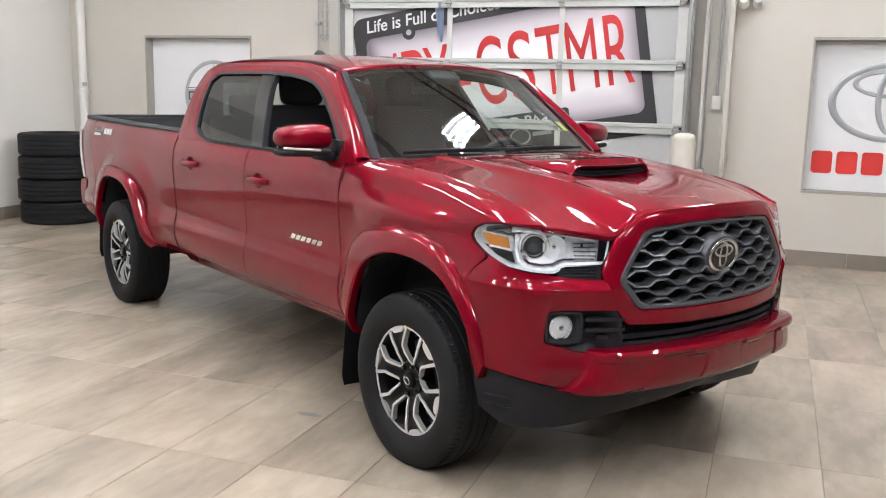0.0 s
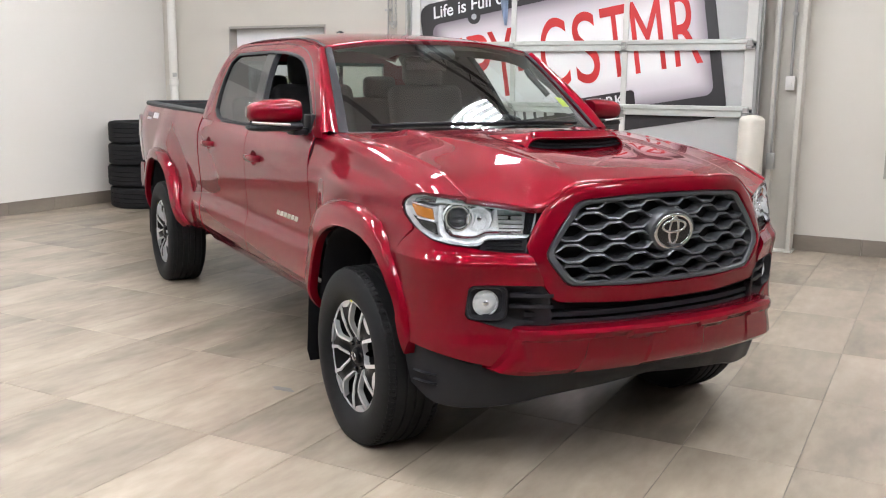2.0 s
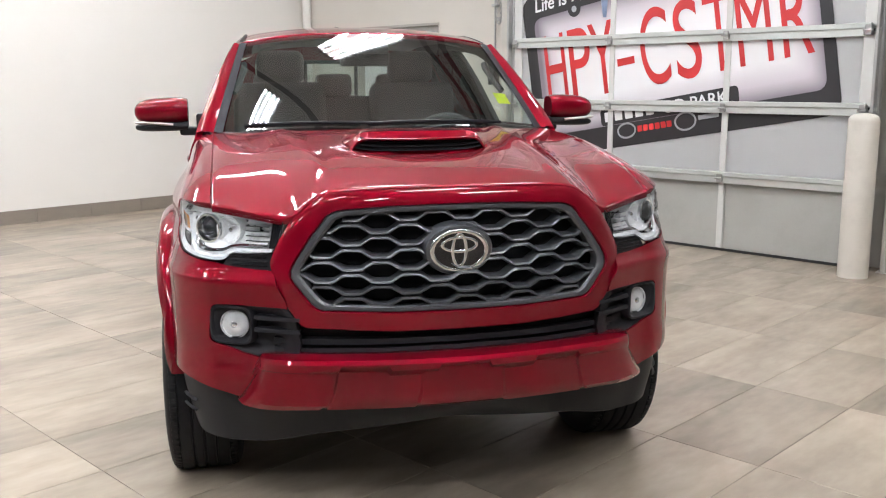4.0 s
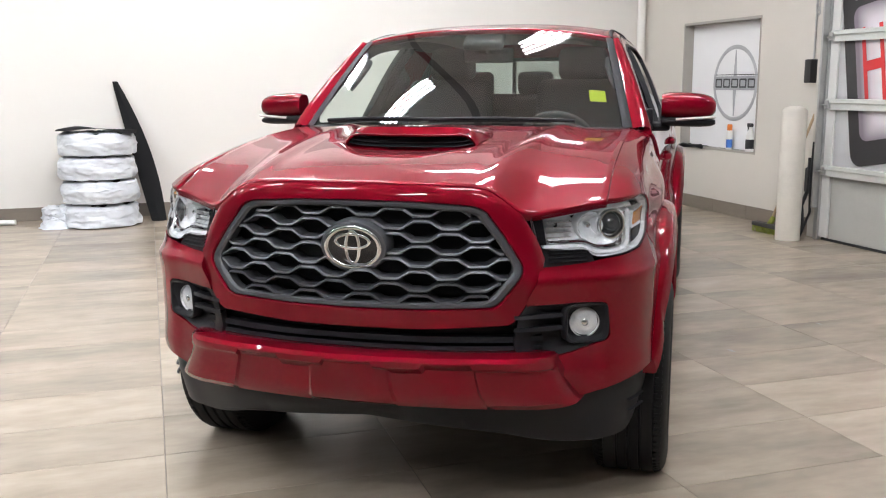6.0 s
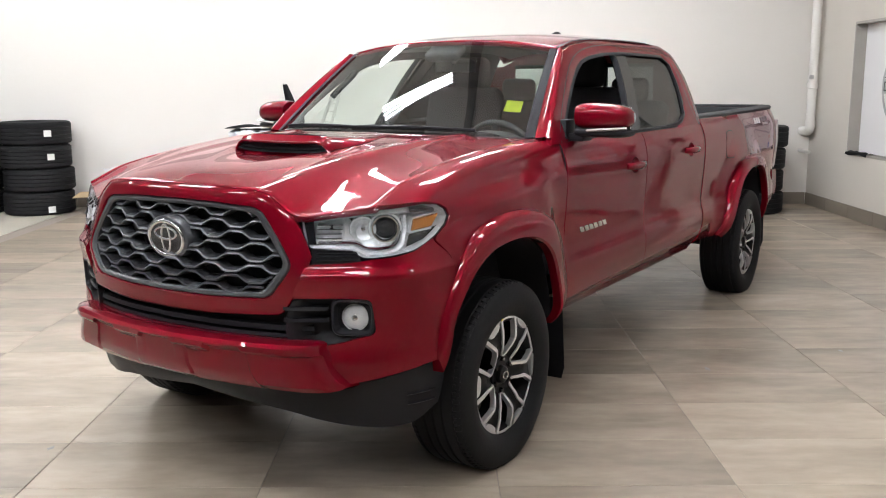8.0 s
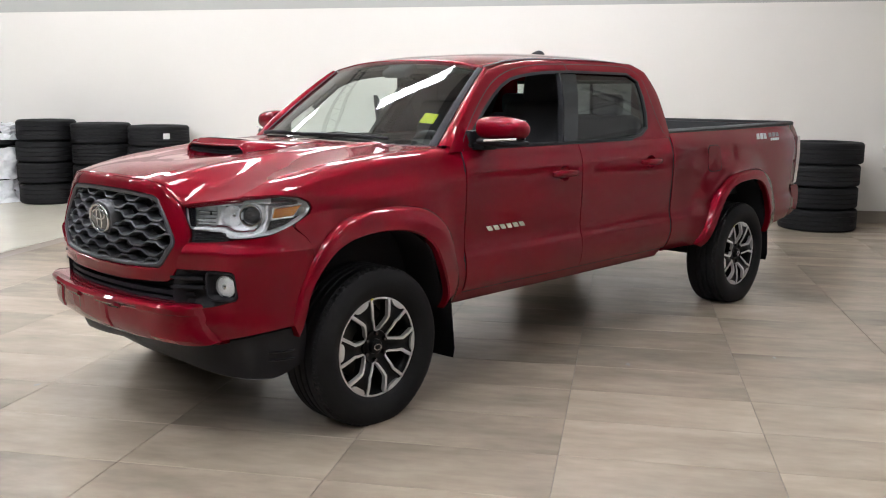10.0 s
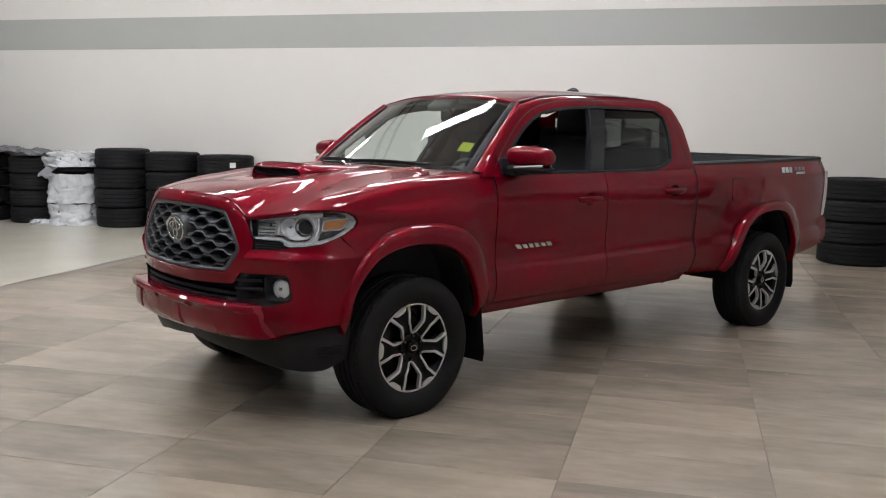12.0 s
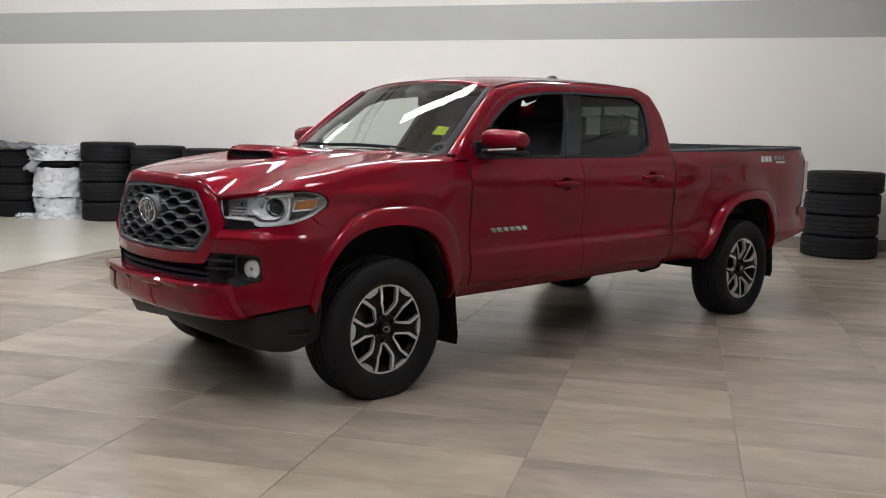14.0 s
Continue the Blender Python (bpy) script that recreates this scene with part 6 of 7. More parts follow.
# ---- badges as plain bars ----
def badge(name, x0, x1, z, h, count, material, lb, slant=0.012):
    for s in (1, -1):
        root = None
        w = (x1 - x0) / count
        for k in range(count):
            xa, xb = x0 + w * (k + 0.12), x0 + w * (k + 0.88)
            bm = bmesh.new()
            pts = [(xa - slant, z - h / 2), (xb - slant, z - h / 2), (xb + slant, z + h / 2), (xa + slant, z + h / 2)]
            lo = [bm.verts.new((x, side_y(x, zz) - 0.004, zz)) for x, zz in pts]
            hi = [bm.verts.new((x, side_y(x, zz) + 0.005, zz)) for x, zz in pts]
            bm.faces.new(hi)
            for i in range(4):
                bm.faces.new((lo[i], lo[(i + 1) % 4], hi[(i + 1) % 4], hi[i]))
            bmesh.ops.bevel(bm, geom=[e for e in bm.edges], offset=0.0012, segments=1, affect="EDGES")
            if s < 0:
                bm.transform(MIRROR)
            if root is None:
                root = part(name, bm, material, truck, lb)
            else:
                part(name + "_bar", bm, material, root)


badge("door_badge", 0.68, 1.0, 0.818, 0.027, 6, M_CHROME, "chrome badge of slanted blocks on the door")
M_DECAL = mat("grey_decal", (0.44, 0.44, 0.45), 0.4)
M_DECAL2 = mat("dark_grey_decal", (0.13, 0.10, 0.11), 0.4)
badge("bed_decal", -2.30, -2.12, 1.205, 0.042, 3, M_DECAL, "silver decal blocks on the bed side", -0.01)
badge("bed_decal", -2.52, -2.33, 1.212, 0.030, 3, M_DECAL2, "dark decal blocks on the bed side", -0.008)
badge("bed_decal", -2.50, -2.35, 1.178, 0.018, 5, M_DECAL, "silver decal blocks on the bed side", -0.004)

# ---- bed ----
RAIL = lambda x: 1.262 + 0.022 * (-0.87 - x) / 2.1
rail_y = lambda x: side_y(x, 1.12) - 0.055


def bed_rail():
    rows = []
    for x in np.linspace(-0.885, -2.965, 50):
        y, z = rail_y(x), RAIL(x)
        rows.append([(x, y + 0.004, z - 0.008), (x, y + 0.005, z + 0.010), (x, y - 0.012, z + 0.020), (x, y - 0.085, z + 0.020), (x, y - 0.10, z + 0.008), (x, y - 0.10, z - 0.05)])
    return surf(rows)


sided("bed_rail_cap", bed_rail, M_BEDLINER, "black bed rail cap")
sided("bed_inner_side", lambda: surf([[(x, rail_y(x) - 0.10, RAIL(x)), (x, rail_y(x) - 0.11, 1.05), (x, rail_y(x) - 0.11, 0.80)] for x in np.linspace(-0.93, -2.93, 20)]), M_BEDLINER)
part("bed_floor", box(-2.94, -0.93, -0.70, 0.70, 0.76, 0.80), M_BEDLINER, truck, "black ribbed bed floor")
part("bed_front", box(-0.965, -0.93, -0.71, 0.71, 0.60, 1.272, 0.006, 1), M_BEDLINER, truck, "black front wall of the bed")
part("tailgate", box(-3.0, -2.94, -0.70, 0.70, 0.72, 1.285, 0.012, 2), M_PAINT, truck, "red tailgate, closed")
part("tailgate_liner", box(-2.941, -2.925, -0.70, 0.70, 0.76, 1.283, 0.004, 1), M_BEDLINER, truck, "black tailgate liner")
part("tailgate_cap", box(-3.003, -2.935, -0.70, 0.70, 1.285, 1.305, 0.006, 2), M_BEDLINER, truck)


def tail_lamp():
    rows = []
    for z in np.linspace(0.80, 1.185, 16):
        e = math.sin(math.pi * (z - 0.79) / 0.40) ** 0.3
        rows.append([(-2.915, side_y(-2.915, min(z, 1.1)) + 0.004, z), (-2.965, side_y(-2.955, min(z, 1.1)) + 0.006 + 0.010 * e, z), (-2.998 - 0.012 * e, 0.775, z), (-3.004, 0.705, z), (-2.96, 0.70, z)])
    return surf(rows)


sided("tail_lamp", tail_lamp, M_TAIL, "pale clear tail lamp wrapped round the corner")


def rear_bumper():
    rows = []
    for u in np.linspace(0, 1, 26):
        y = -0.835 + 1.67 * u
        e = min(1, (0.835 - abs(y)) / 0.12)
        xo = -2.985 - 0.035 * e ** 0.5
        rows.append([(xo + 0.12, y, 0.60), (xo + 0.03, y, 0.575), (xo, y, 0.62), (xo - 0.004, y, 0.70), (xo + 0.01, y, 0.765), (xo + 0.04, y, 0.785), (xo + 0.16, y, 0.79)])
    bm = surf(rows)
    for r in (rows[0], rows[-1]):
        bm.faces.new([bm.verts.new(p) for p in r])
    return bm


part("rear_bumper", rear_bumper(), M_PAINT, truck, "red rear bumper")
part("rear_closing", box(-2.94, -2.90, -0.79, 0.79, 0.58, 0.80), M_TRIM, truck)

# ---- underside ----
sided("frame_rail", lambda: box(-2.8, 2.35, 0.40, 0.50, 0.42, 0.56, 0.01, 1), M_VOID, "black chassis rail")
part("engine_bay", box(1.25, 2.42, -0.66, 0.66, 0.45, 1.05), M_VOID, truck)
part("radiator_support", box(2.40, 2.48, -0.60, 0.60, 0.40, 1.02), M_VOID, truck)
part("underbody", box(-2.85, 1.3, -0.72, 0.72, 0.50, 0.60), M_VOID, truck)
part("skid_plate", surf([[(2.55, y, 0.37), (2.2, y, 0.30), (1.9, y, 0.29), (1.5, y, 0.36)] for y in np.linspace(-0.45, 0.45, 4)]), M_VOID, truck)
part("rear_axle", tube([(-WB, -0.75, HUB_Z), (-WB, 0.75, HUB_Z)], 0.05, 12), M_VOID, truck)
part("differential", lathe([(0, -0.16), (0.10, -0.13), (0.15, 0), (0.10, 0.13), (0, 0.16)], 20, "y"), M_VOID, truck, m=pose(-WB, 0, HUB_Z))
part("front_axle", tube([(WB, -0.75, HUB_Z), (WB, 0.75, HUB_Z)], 0.035, 10), M_VOID, truck)
part("exhaust", tube([(0.8, -0.35, 0.42), (-0.6, -0.35, 0.40), (-1.3, -0.5, 0.42), (-1.45, -0.62, 0.50)], 0.035, 10), M_ZINC, truck)
part("spare_wheel", lathe([(0.0, -0.10), (0.36, -0.09), (0.385, 0), (0.36, 0.09), (0, 0.10)], 28), M_RUBBER, truck, "spare tyre under the bed", m=pose(-2.45, 0, 0.60))
for cx, o in ((WB, FLARE_F_IN), (-WB, FLARE_R_IN)):
    def liner():
        a = resample(o, 40)
        return surf([[(p[0], 0.895, p[1] + 0.002), (p[0], 0.60, p[1] + 0.02), (p[0] * .97 + cx * .03, 0.52, p[1])] for p in a])
    sided("wheel_well", liner, M_VOID, "black wheel well liner")
    sided("well_back", lambda: surf([[(x, 0.53, z) for z in (0.45, 0.95)] for x in (cx - 0.60, cx + 0.60)]), M_VOID)


def mud_flap(x, w, zb, yo, rake):
    def make():
        rows = []
        for z in np.linspace(zb, 0.58, 8):
            f = (z - zb) / (0.58 - zb)
            xx = x + rake * f
            yin = 0.66 if f > 0.12 else 0.70
            rows.append([(xx, yin, z), (xx - 0.004, (yin + yo) / 2, z), (xx - 0.010, yo - (0.015 if f < 0.1 else 0), z)])
        bm = surf(rows)
        bmesh.ops.solidify(bm, geom=bm.faces[:], thickness=0.010)
        return bm
    return make


sided("mud_flap", mud_flap(1.335, 0.25, 0.205, 0.945, 0.04), M_TRIM, "black moulded mud flap")
sided("mud_flap", mud_flap(-2.262, 0.25, 0.245, 0.925, 0.04), M_TRIM, "black moulded mud flap")


# ---- wheels ----
def tyre_mesh():
    r, w = 0.384, 0.1325
    prof = [(0.230, -w * .70), (0.237, -w * .80), (0.253, -w * .91), (0.278, -w * 1.0), (0.31, -w * 1.02), (0.345, -w * .97), (0.366, -w * .90), (0.3775, -w * .80)]
    groove = [(-0.085, -0.045), (-0.036, -0.006), (0.006, 0.036), (0.045, 0.085)]
    for a, b in groove:
        prof += [(r - 0.009, a - 0.002), (r - 0.0012, a + 0.001), (r, (a + b) / 2), (r - 0.0012, b - 0.001), (r - 0.009, b + 0.002)]
    prof += [(0.3775, w * .80), (0.366, w * .90), (0.345, w * .97), (0.31, w * 1.02), (0.278, w * 1.0), (0.253, w * .91), (0.237, w * .80), (0.230, w * .70)]
    bm = lathe([(a - 0.007 * max(0.0, (a - 0.218) / 0.166), b) for a, b in prof], 96, "y")
    return bm


def settle(me):
    """Flatten the foot of a tyre on the floor and let its walls bulge a little there."""
    for v in me.vertices:
        low = max(0.0, -v.co.z - 0.27)
        v.co.y *= 1 + 0.5 * low
        v.co.z = max(v.co.z, -HUB_Z + 0.001)
    return me


def lug_mesh():
    """One shoulder block of the tread."""
    bm = box(-0.0085, 0.0085, 0.088, 0.114, TYRE_R - 0.014, TYRE_R - 0.0005, 0.002, 1)
    for v in bm.verts:
        v.co.z -= 0.009 * max(0, (v.co.y - 0.088) / 0.026) ** 1.5
        v.co.x += 0.10 * (v.co.y - 0.088)
    return bm


tyre_me = settle(mesh_of(tyre_mesh(), "tyre", 50))
tyre_me.materials.append(M_RUBBER)
lugs = bmesh.new()
one = mesh_of(lug_mesh(), "lug", 30)
for k in range(84):
    for s in (1, -1):
        tmp = one.copy()
        tmp.transform(Matrix.Rotation(2 * math.pi * (k + (0.5 if s < 0 else 0)) / 84, 4, "Y") @ (Matrix.Identity(4) if s > 0 else Matrix.Diagonal((-1, -1, 1, 1))))
        lugs.from_mesh(tmp)
        bpy.data.meshes.remove(tmp)
lug_me = settle(mesh_of(lugs, "tread", 30))
lug_me.materials.append(M_RUBBER)
RIM_Y = 0.098
rim_me = mesh_of(lathe([(0.216, -0.098), (0.205, -0.09), (0.190, -0.05), (0.186, 0.03), (0.200, 0.070), (0.212, RIM_Y), (0.219, RIM_Y + 0.004), (0.226, RIM_Y + 0.002), (0.226, RIM_Y - 0.012)], 72, "y"), "rim", 40)
rim_me.materials.append(M_WHEELK)
lip_me = mesh_of(lathe([(0.215, RIM_Y - 0.002), (0.2165, RIM_Y + 0.0055), (0.220, RIM_Y + 0.007), (0.2265, RIM_Y + 0.0045), (0.2285, RIM_Y - 0.004)], 72, "y"), "rim_lip", 50)
lip_me.materials.append(M_MACHINED)
M_DISC = mat("dark_brake_steel", (0.05, 0.05, 0.05), 0.45, metal=0.6)
back_me = mesh_of(lathe([(0.0, 0.02), (0.10, 0.02), (0.165, 0.00), (0.165, -0.02), (0.0, -0.02)], 40, "y"), "brake_disc", 40)
back_me.materials.append(M_DISC)
# added black disc behind the spokes: painted shade for the wheel's pockets
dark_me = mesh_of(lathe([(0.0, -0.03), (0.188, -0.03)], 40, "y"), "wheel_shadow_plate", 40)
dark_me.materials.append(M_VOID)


def wheel_bar(points, w0, w1, top, depth):
    """A spoke edge in the wheel's face plane, points (x, z), standing out along +y."""
    p = resample(points, 12, False)
    bm = bmesh.new()
    rows = []
    for k in range(12):
        t = p[min(k + 1, 11)] - p[max(k - 1, 0)]
        nrm = np.array((-t[1], t[0])) / np.linalg.norm(t)
        w = w0 + (w1 - w0) * k / 11
        r = np.linalg.norm(p[k])
        y = top(r)
        a, b = p[k] - nrm * w / 2, p[k] + nrm * w / 2
        rows.append([(a[0], y - depth, a[1]), (a[0], y, a[1]), (b[0], y, b[1]), (b[0], y - depth, b[1])])
    surf(rows, bm)
    return bm


face_y = lambda r: float(np.interp(r, (0.05, 0.085, 0.12, 0.15, 0.18, 0.222), (0.078, 0.092, 0.108, 0.114, 0.112, 0.104)))
# six pockets, each with kneed machined edges; between them black spokes
clock = lambda deg, r: (-r * math.sin(radians(deg)), r * math.cos(radians(deg)))
EDGE_A = [(-9.0, 0.078), (-19.5, 0.143), (-13.5, 0.222)]
EDGE_B = [(9.0, 0.078), (19.5, 0.143), (13.5, 0.222)]
spoke_parts = []
for edge in (EDGE_A, EDGE_B):
    pts = [clock(d, r) for d, r in edge]
    me = mesh_of(wheel_bar(pts, 0.0085, 0.0150, lambda r: face_y(r) + 0.003, 0.022), "spoke_edge", 30)
    me.materials.append(M_MACHINED)
    spoke_parts.append(me)
# narrow machined bow at the foot of a pocket
pts = [clock(d, r) for d, r in ((9.0, 0.079), (5.0, 0.074), (0.0, 0.072), (-5.0, 0.074), (-9.0, 0.079))]
me = mesh_of(wheel_bar(pts, 0.0055, 0.0055, lambda r: face_y(r) + 0.002, 0.018), "pocket_bow", 30)
me.materials.append(M_MACHINED)
spoke_parts.append(me)
bb = resample([clock(d, r) for d, r in EDGE_B], 14, False)
aa = resample([clock(d + 60, r) for d, r in EDGE_A], 14, False)
rows = []
for p, q in zip(bb, aa):
    row = [(p[0], face_y(np.linalg.norm(p)) - 0.060, p[1])]
    for f in (0.0, 0.25, 0.5, 0.75, 1.0):
        g = p + (q - p) * f
        row.append((g[0], face_y(np.linalg.norm(g)) - 0.012 * math.sin(math.pi * f), g[1]))
    row.append((q[0], face_y(np.linalg.norm(q)) - 0.060, q[1]))
    rows.append(row)
me = mesh_of(surf(rows), "spoke_body", 30)
me.materials.append(M_WHEELK)
spoke_parts.append(me)
# machined facet where a black spoke meets the rim
facet = [(18.5, 0.222), (20.5, 0.206), (24.5, 0.199), (35.5, 0.199), (39.5, 0.206), (41.5, 0.222)]
o = resample([clock(d, 0.223) for d in np.linspace(18.5, 41.5, 12)], 14, False)
i = resample([clock(d, r) for d, r in facet], 14, False)
me = mesh_of(surf([[(p[0], face_y(0.2) - 0.02, p[1]), (p[0], face_y(np.linalg.norm(p)) + 0.003, p[1]), (q[0], face_y(0.222) + 0.004, q[1])] for p, q in zip(i, o)]), "spoke_cap", 30)
me.materials.append(M_MACHINED)
spoke_parts.append(me)
for me in spoke_parts + [rim_me, lip_me]:
    me.transform(Matrix.Diagonal((1.045, 1, 1.045, 1)))
hub_me = mesh_of(lathe([(0.0, 0.103), (0.026, 0.102), (0.034, 0.096), (0.037, 0.082), (0.058, 0.080), (0.076, 0.088), (0.084, 0.070), (0.088, 0.02)], 48, "y"), "hub", 40)
hub_me.materials.append(M_WHEELK)
M_NUT = mat("black_chrome_nut", (0.10, 0.10, 0.11), 0.2, metal=1.0)
nut_me = mesh_of(lathe([(0.0, 0.096), (0.008, 0.095), (0.0105, 0.086), (0.0105, 0.055)], 10, "y"), "lug_nut", 30)
nut_me.materials.append(M_NUT)
cap_me = mesh_of(oval_ring(0, 0, 0.023, 0.016, 0.005, 0.005, 0.002, 24), "cap_oval", 30)
cap_me.materials.append(M_CHROME)
dot_me = mesh_of(box(-0.008, 0.008, 0.0, 0.002, 0.226, 0.244, 0.001, 1), "paint_dot", 30)
dot_me.materials.append(M_YELLOW)


def wheel(x, s, spin):
    m = pose(x, s * 0.817, HUB_Z, 0, 0, 0 if s > 0 else 180) @ pose(0, 0, 0, 0, spin, 0)
    upright = pose(0, 0, 0, 0, -spin, 0)
    root = part("wheel", rim_me, None, truck, "black and machined-silver six-spoke alloy wheel with road tyre", m=m)
    part("tyre", tyre_me, None, root, "black road tyre", m=upright)
    tagged(part("tread", lug_me, None, root, m=upright), kind="stuff")
    part("rim_lip", lip_me, None, root, "machined silver rim edge")
    part("brake_disc", back_me, None, root, "dark steel brake disc")
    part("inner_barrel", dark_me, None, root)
    part("hub", hub_me, None, root)
    for k in range(6):
        for me in spoke_parts:
            part(me.name.split(".")[0], me, None, root, m=pose(0, 0, 0, 0, 60 * k, 0))
        a = radians(60 * k + 30)
        part("lug_nut", nut_me, None, root, m=pose(0.0635 * math.cos(a), 0, 0.0635 * math.sin(a)))
    part("cap_oval", cap_me, None, root, "small chrome cap emblem", m=pose(0, 0.104, 0, 0, -spin, 180))
    part("paint_dot", dot_me, None, root, "yellow paint mark", m=pose(0, RIM_Y + 0.010, 0.006, 0, 14, 0))
    return root


wheel(WB + 0.040, 1, -4)
wheel(-WB + 0.01, 1, 12)
wheel(WB + 0.028, -1, -12)
wheel(-WB + 0.01, -1, 20)

# ---- fixtures along the beige wall ----
def bollard(x, y):
    root = thing("bollard", "cream-painted round steel bollard standing on the floor", "bollard", "door bollards", m=pose(x, y, 0))
    part("post", lathe([(0.0, 0.0), (0.112, 0.0), (0.112, 1.17), (0.108, 1.195), (0.085, 1.22), (0.04, 1.232), (0.0, 1.235)], 32), M_BOLLARD, root)
    return root


b1 = bollard(1.66, 3.70)
copy_thing(b1, Matrix.Translation(PLAN @ Vector((-2.13, 3.72, 0))))
# steel channel and conduits at the door's sides
col = thing("door_column", "grey-beige painted steel channel beside the garage door", "column", kind="structure")
bm = box(1.76, 1.80, 3.98, WALL_A, 0, CEIL, 0.004, 1)
box(1.80, 1.98, 4.10, WALL_A, 0, CEIL, 0.004, 1, bm)
box(1.98, 2.02, 3.98, WALL_A, 0, CEIL, 0.004, 1, bm)
part("channel", bm, M_COLUMN, col)
part("base_plate", box(1.74, 2.04, 3.96, WALL_A, 0, 0.012), M_COLUMN, col)
col2 = thing("door_column", "cream painted steel channel beside the garage door", "column", kind="structure")
bm = box(-2.24, -2.10, 4.02, WALL_A, 0, CEIL, 0.006, 1)
part("channel", bm, M_COLUMN, col2)
jb = thing("junction_box", "small grey junction box low on the steel channel", "electrical box")
part("box", box(1.765, 1.835, 3.925, 3.98, 0.75, 0.895, 0.005, 2), M_ZINC, jb)
part("conduit", tube([(1.80, 3.955, 0.893), (1.80, 3.955, 2.9)], 0.010, 8), M_ZINC, jb)
sw = thing("light_switch", "white switch box on a conduit beside the door", "switch")
part("box", box(1.865, 1.945, 4.045, 4.10, 1.45, 1.575, 0.006, 2), M_PLASTIC_W, sw)
part("rocker", box(1.89, 1.92, 4.038, 4.046, 1.49, 1.535, 0.002, 1), M_PLASTIC_W, sw)
part("conduit", tube([(1.905, 4.08, 1.57), (1.905, 4.08, CEIL)], 0.014, 10), M_ZINC, sw)
for z in (2.1, 3.2):
    part("clip", box(1.88, 1.93, 4.06, 4.10, z, z + 0.03, 0.003, 1), M_ZINC, sw)
sp = thing("wall_spotlight", "small white twin-head wall lamp", "lamp")
part("plate", box(2.06, 2.26, 4.12, WALL_A, 2.47, 2.60, 0.01, 2), M_PLASTIC_W, sp)
for x in (2.09, 2.22):
    part("head", lathe([(0.0, -0.05), (0.035, -0.045), (0.045, 0.0), (0.048, 0.05), (0.0, 0.04)], 20, "y"), M_PLASTIC_W, sp, m=pose(x, 4.06, 2.44, -25, 0, 0))
# door operator box, rods and chain on the other side
op = thing("door_control", "black door control box hung on a conduit", "control box")
part("box", box(-2.47, -2.38, 4.06, 4.15, 1.44, 1.66, 0.01, 2), M_PLASTIC_K, op)
part("conduit", tube([(-2.425, 4.13, 1.66), (-2.425, 4.13, CEIL)], 0.010, 8), M_ZINC, op)
for z in (2.25, 3.4):
    part("clip", box(-2.455, -2.395, 4.10, WALL_A, z, z + 0.025, 0.003, 1), M_ZINC, op)
ch = thing("hoist_chain", "looped zinc door hoist chain hanging beside the door", "chain")
for x in (-2.335, -2.285):
    bm = bmesh.new()
    for k in range(64):
        z = 2.1 + 0.05 * k
        lk = lathe([(0.012 + 0.0035 * math.cos(a), 0.0035 * math.sin(a)) for a in np.linspace(0, 2 * math.pi, 6, endpoint=False)], 8, "y", closed=True)
        me = mesh_of(lk, "link", 60)
        me.transform(pose(x, 4.06, z, 0, 0, 90 * (k % 2)) @ Matrix.Diagonal((1, 1, 2.1, 1)))
        bm.from_mesh(me)
        bpy.data.meshes.remove(me)
    tagged(part("chain_run", bm, M_ZINC, ch), kind="stuff")
part("chain_bend", tube([(-2.335, 4.06, 2.10), (-2.325, 4.06, 2.07), (-2.31, 4.06, 2.06), (-2.295, 4.06, 2.07), (-2.285, 4.06, 2.10)], 0.006, 8), M_ZINC, ch)
part("chain_keeper", box(-2.40, -2.24, 4.10, WALL_A, 2.10, 2.14, 0.004, 1), M_ZINC, ch)
part("chain_top", tube([(-2.335, 4.06, 5.28), (-2.31, 4.06, 5.32), (-2.285, 4.06, 5.28)], 0.006, 8), M_ZINC, ch)
# hose and rags at the foot of the door jamb
jr = thing("jamb_cables", "dark cables and a rag bunched at the door jamb", "cables")
part("cable", tube([(-2.20, 3.98, 0.75), (-2.17, 3.95, 0.45), (-2.22, 3.93, 0.30), (-2.15, 3.90, 0.12), (-2.24, 3.88, 0.02)], 0.018, 8), M_PLASTIC_K, jr)
part("cable", tube([(-2.16, 3.98, 0.9), (-2.13, 3.94, 0.5), (-2.10, 3.93, 0.25), (-2.18, 3.90, 0.02)], 0.012, 8), M_PLASTIC_K, jr)
part("pouch", box(-2.25, -2.12, 3.96, 4.02, 0.42, 0.66, 0.02, 2), M_PLASTIC_K, jr)
# rain pipe in the corner
dp = thing("drain_pipe", "white plastic drain pipe with elbow in the wall corner", "pipe")
X, Y = -5.655, 4.075
part("pipe", tube([(X, Y, CEIL), (X, Y, 1.02)], 0.052, 16), M_PIPE, dp)
part("elbow", tube([(X, Y, 1.04), (X, Y, 0.96), (X - 0.03, Y, 0.92), (X - 0.07, Y, 0.905), (X - 0.235, Y, 0.905)], 0.057, 14), M_PIPE, dp)
for z in (1.45, 3.1):
    part("collar", lathe([(0.052, -0.04), (0.062, -0.035), (0.062, 0.035), (0.052, 0.04)], 20), M_PIPE, dp, m=pose(X, Y, z))
part("valve", box(X + 0.03, X + 0.08, Y - 0.06, Y - 0.02, 1.52, 1.57, 0.008, 1), M_ZINC, dp)
part("stub", tube([(X - 0.24, Y - 0.02, 0.66), (X + 0.08, Y - 0.02, 0.66)], 0.02, 10), M_PIPE, dp)

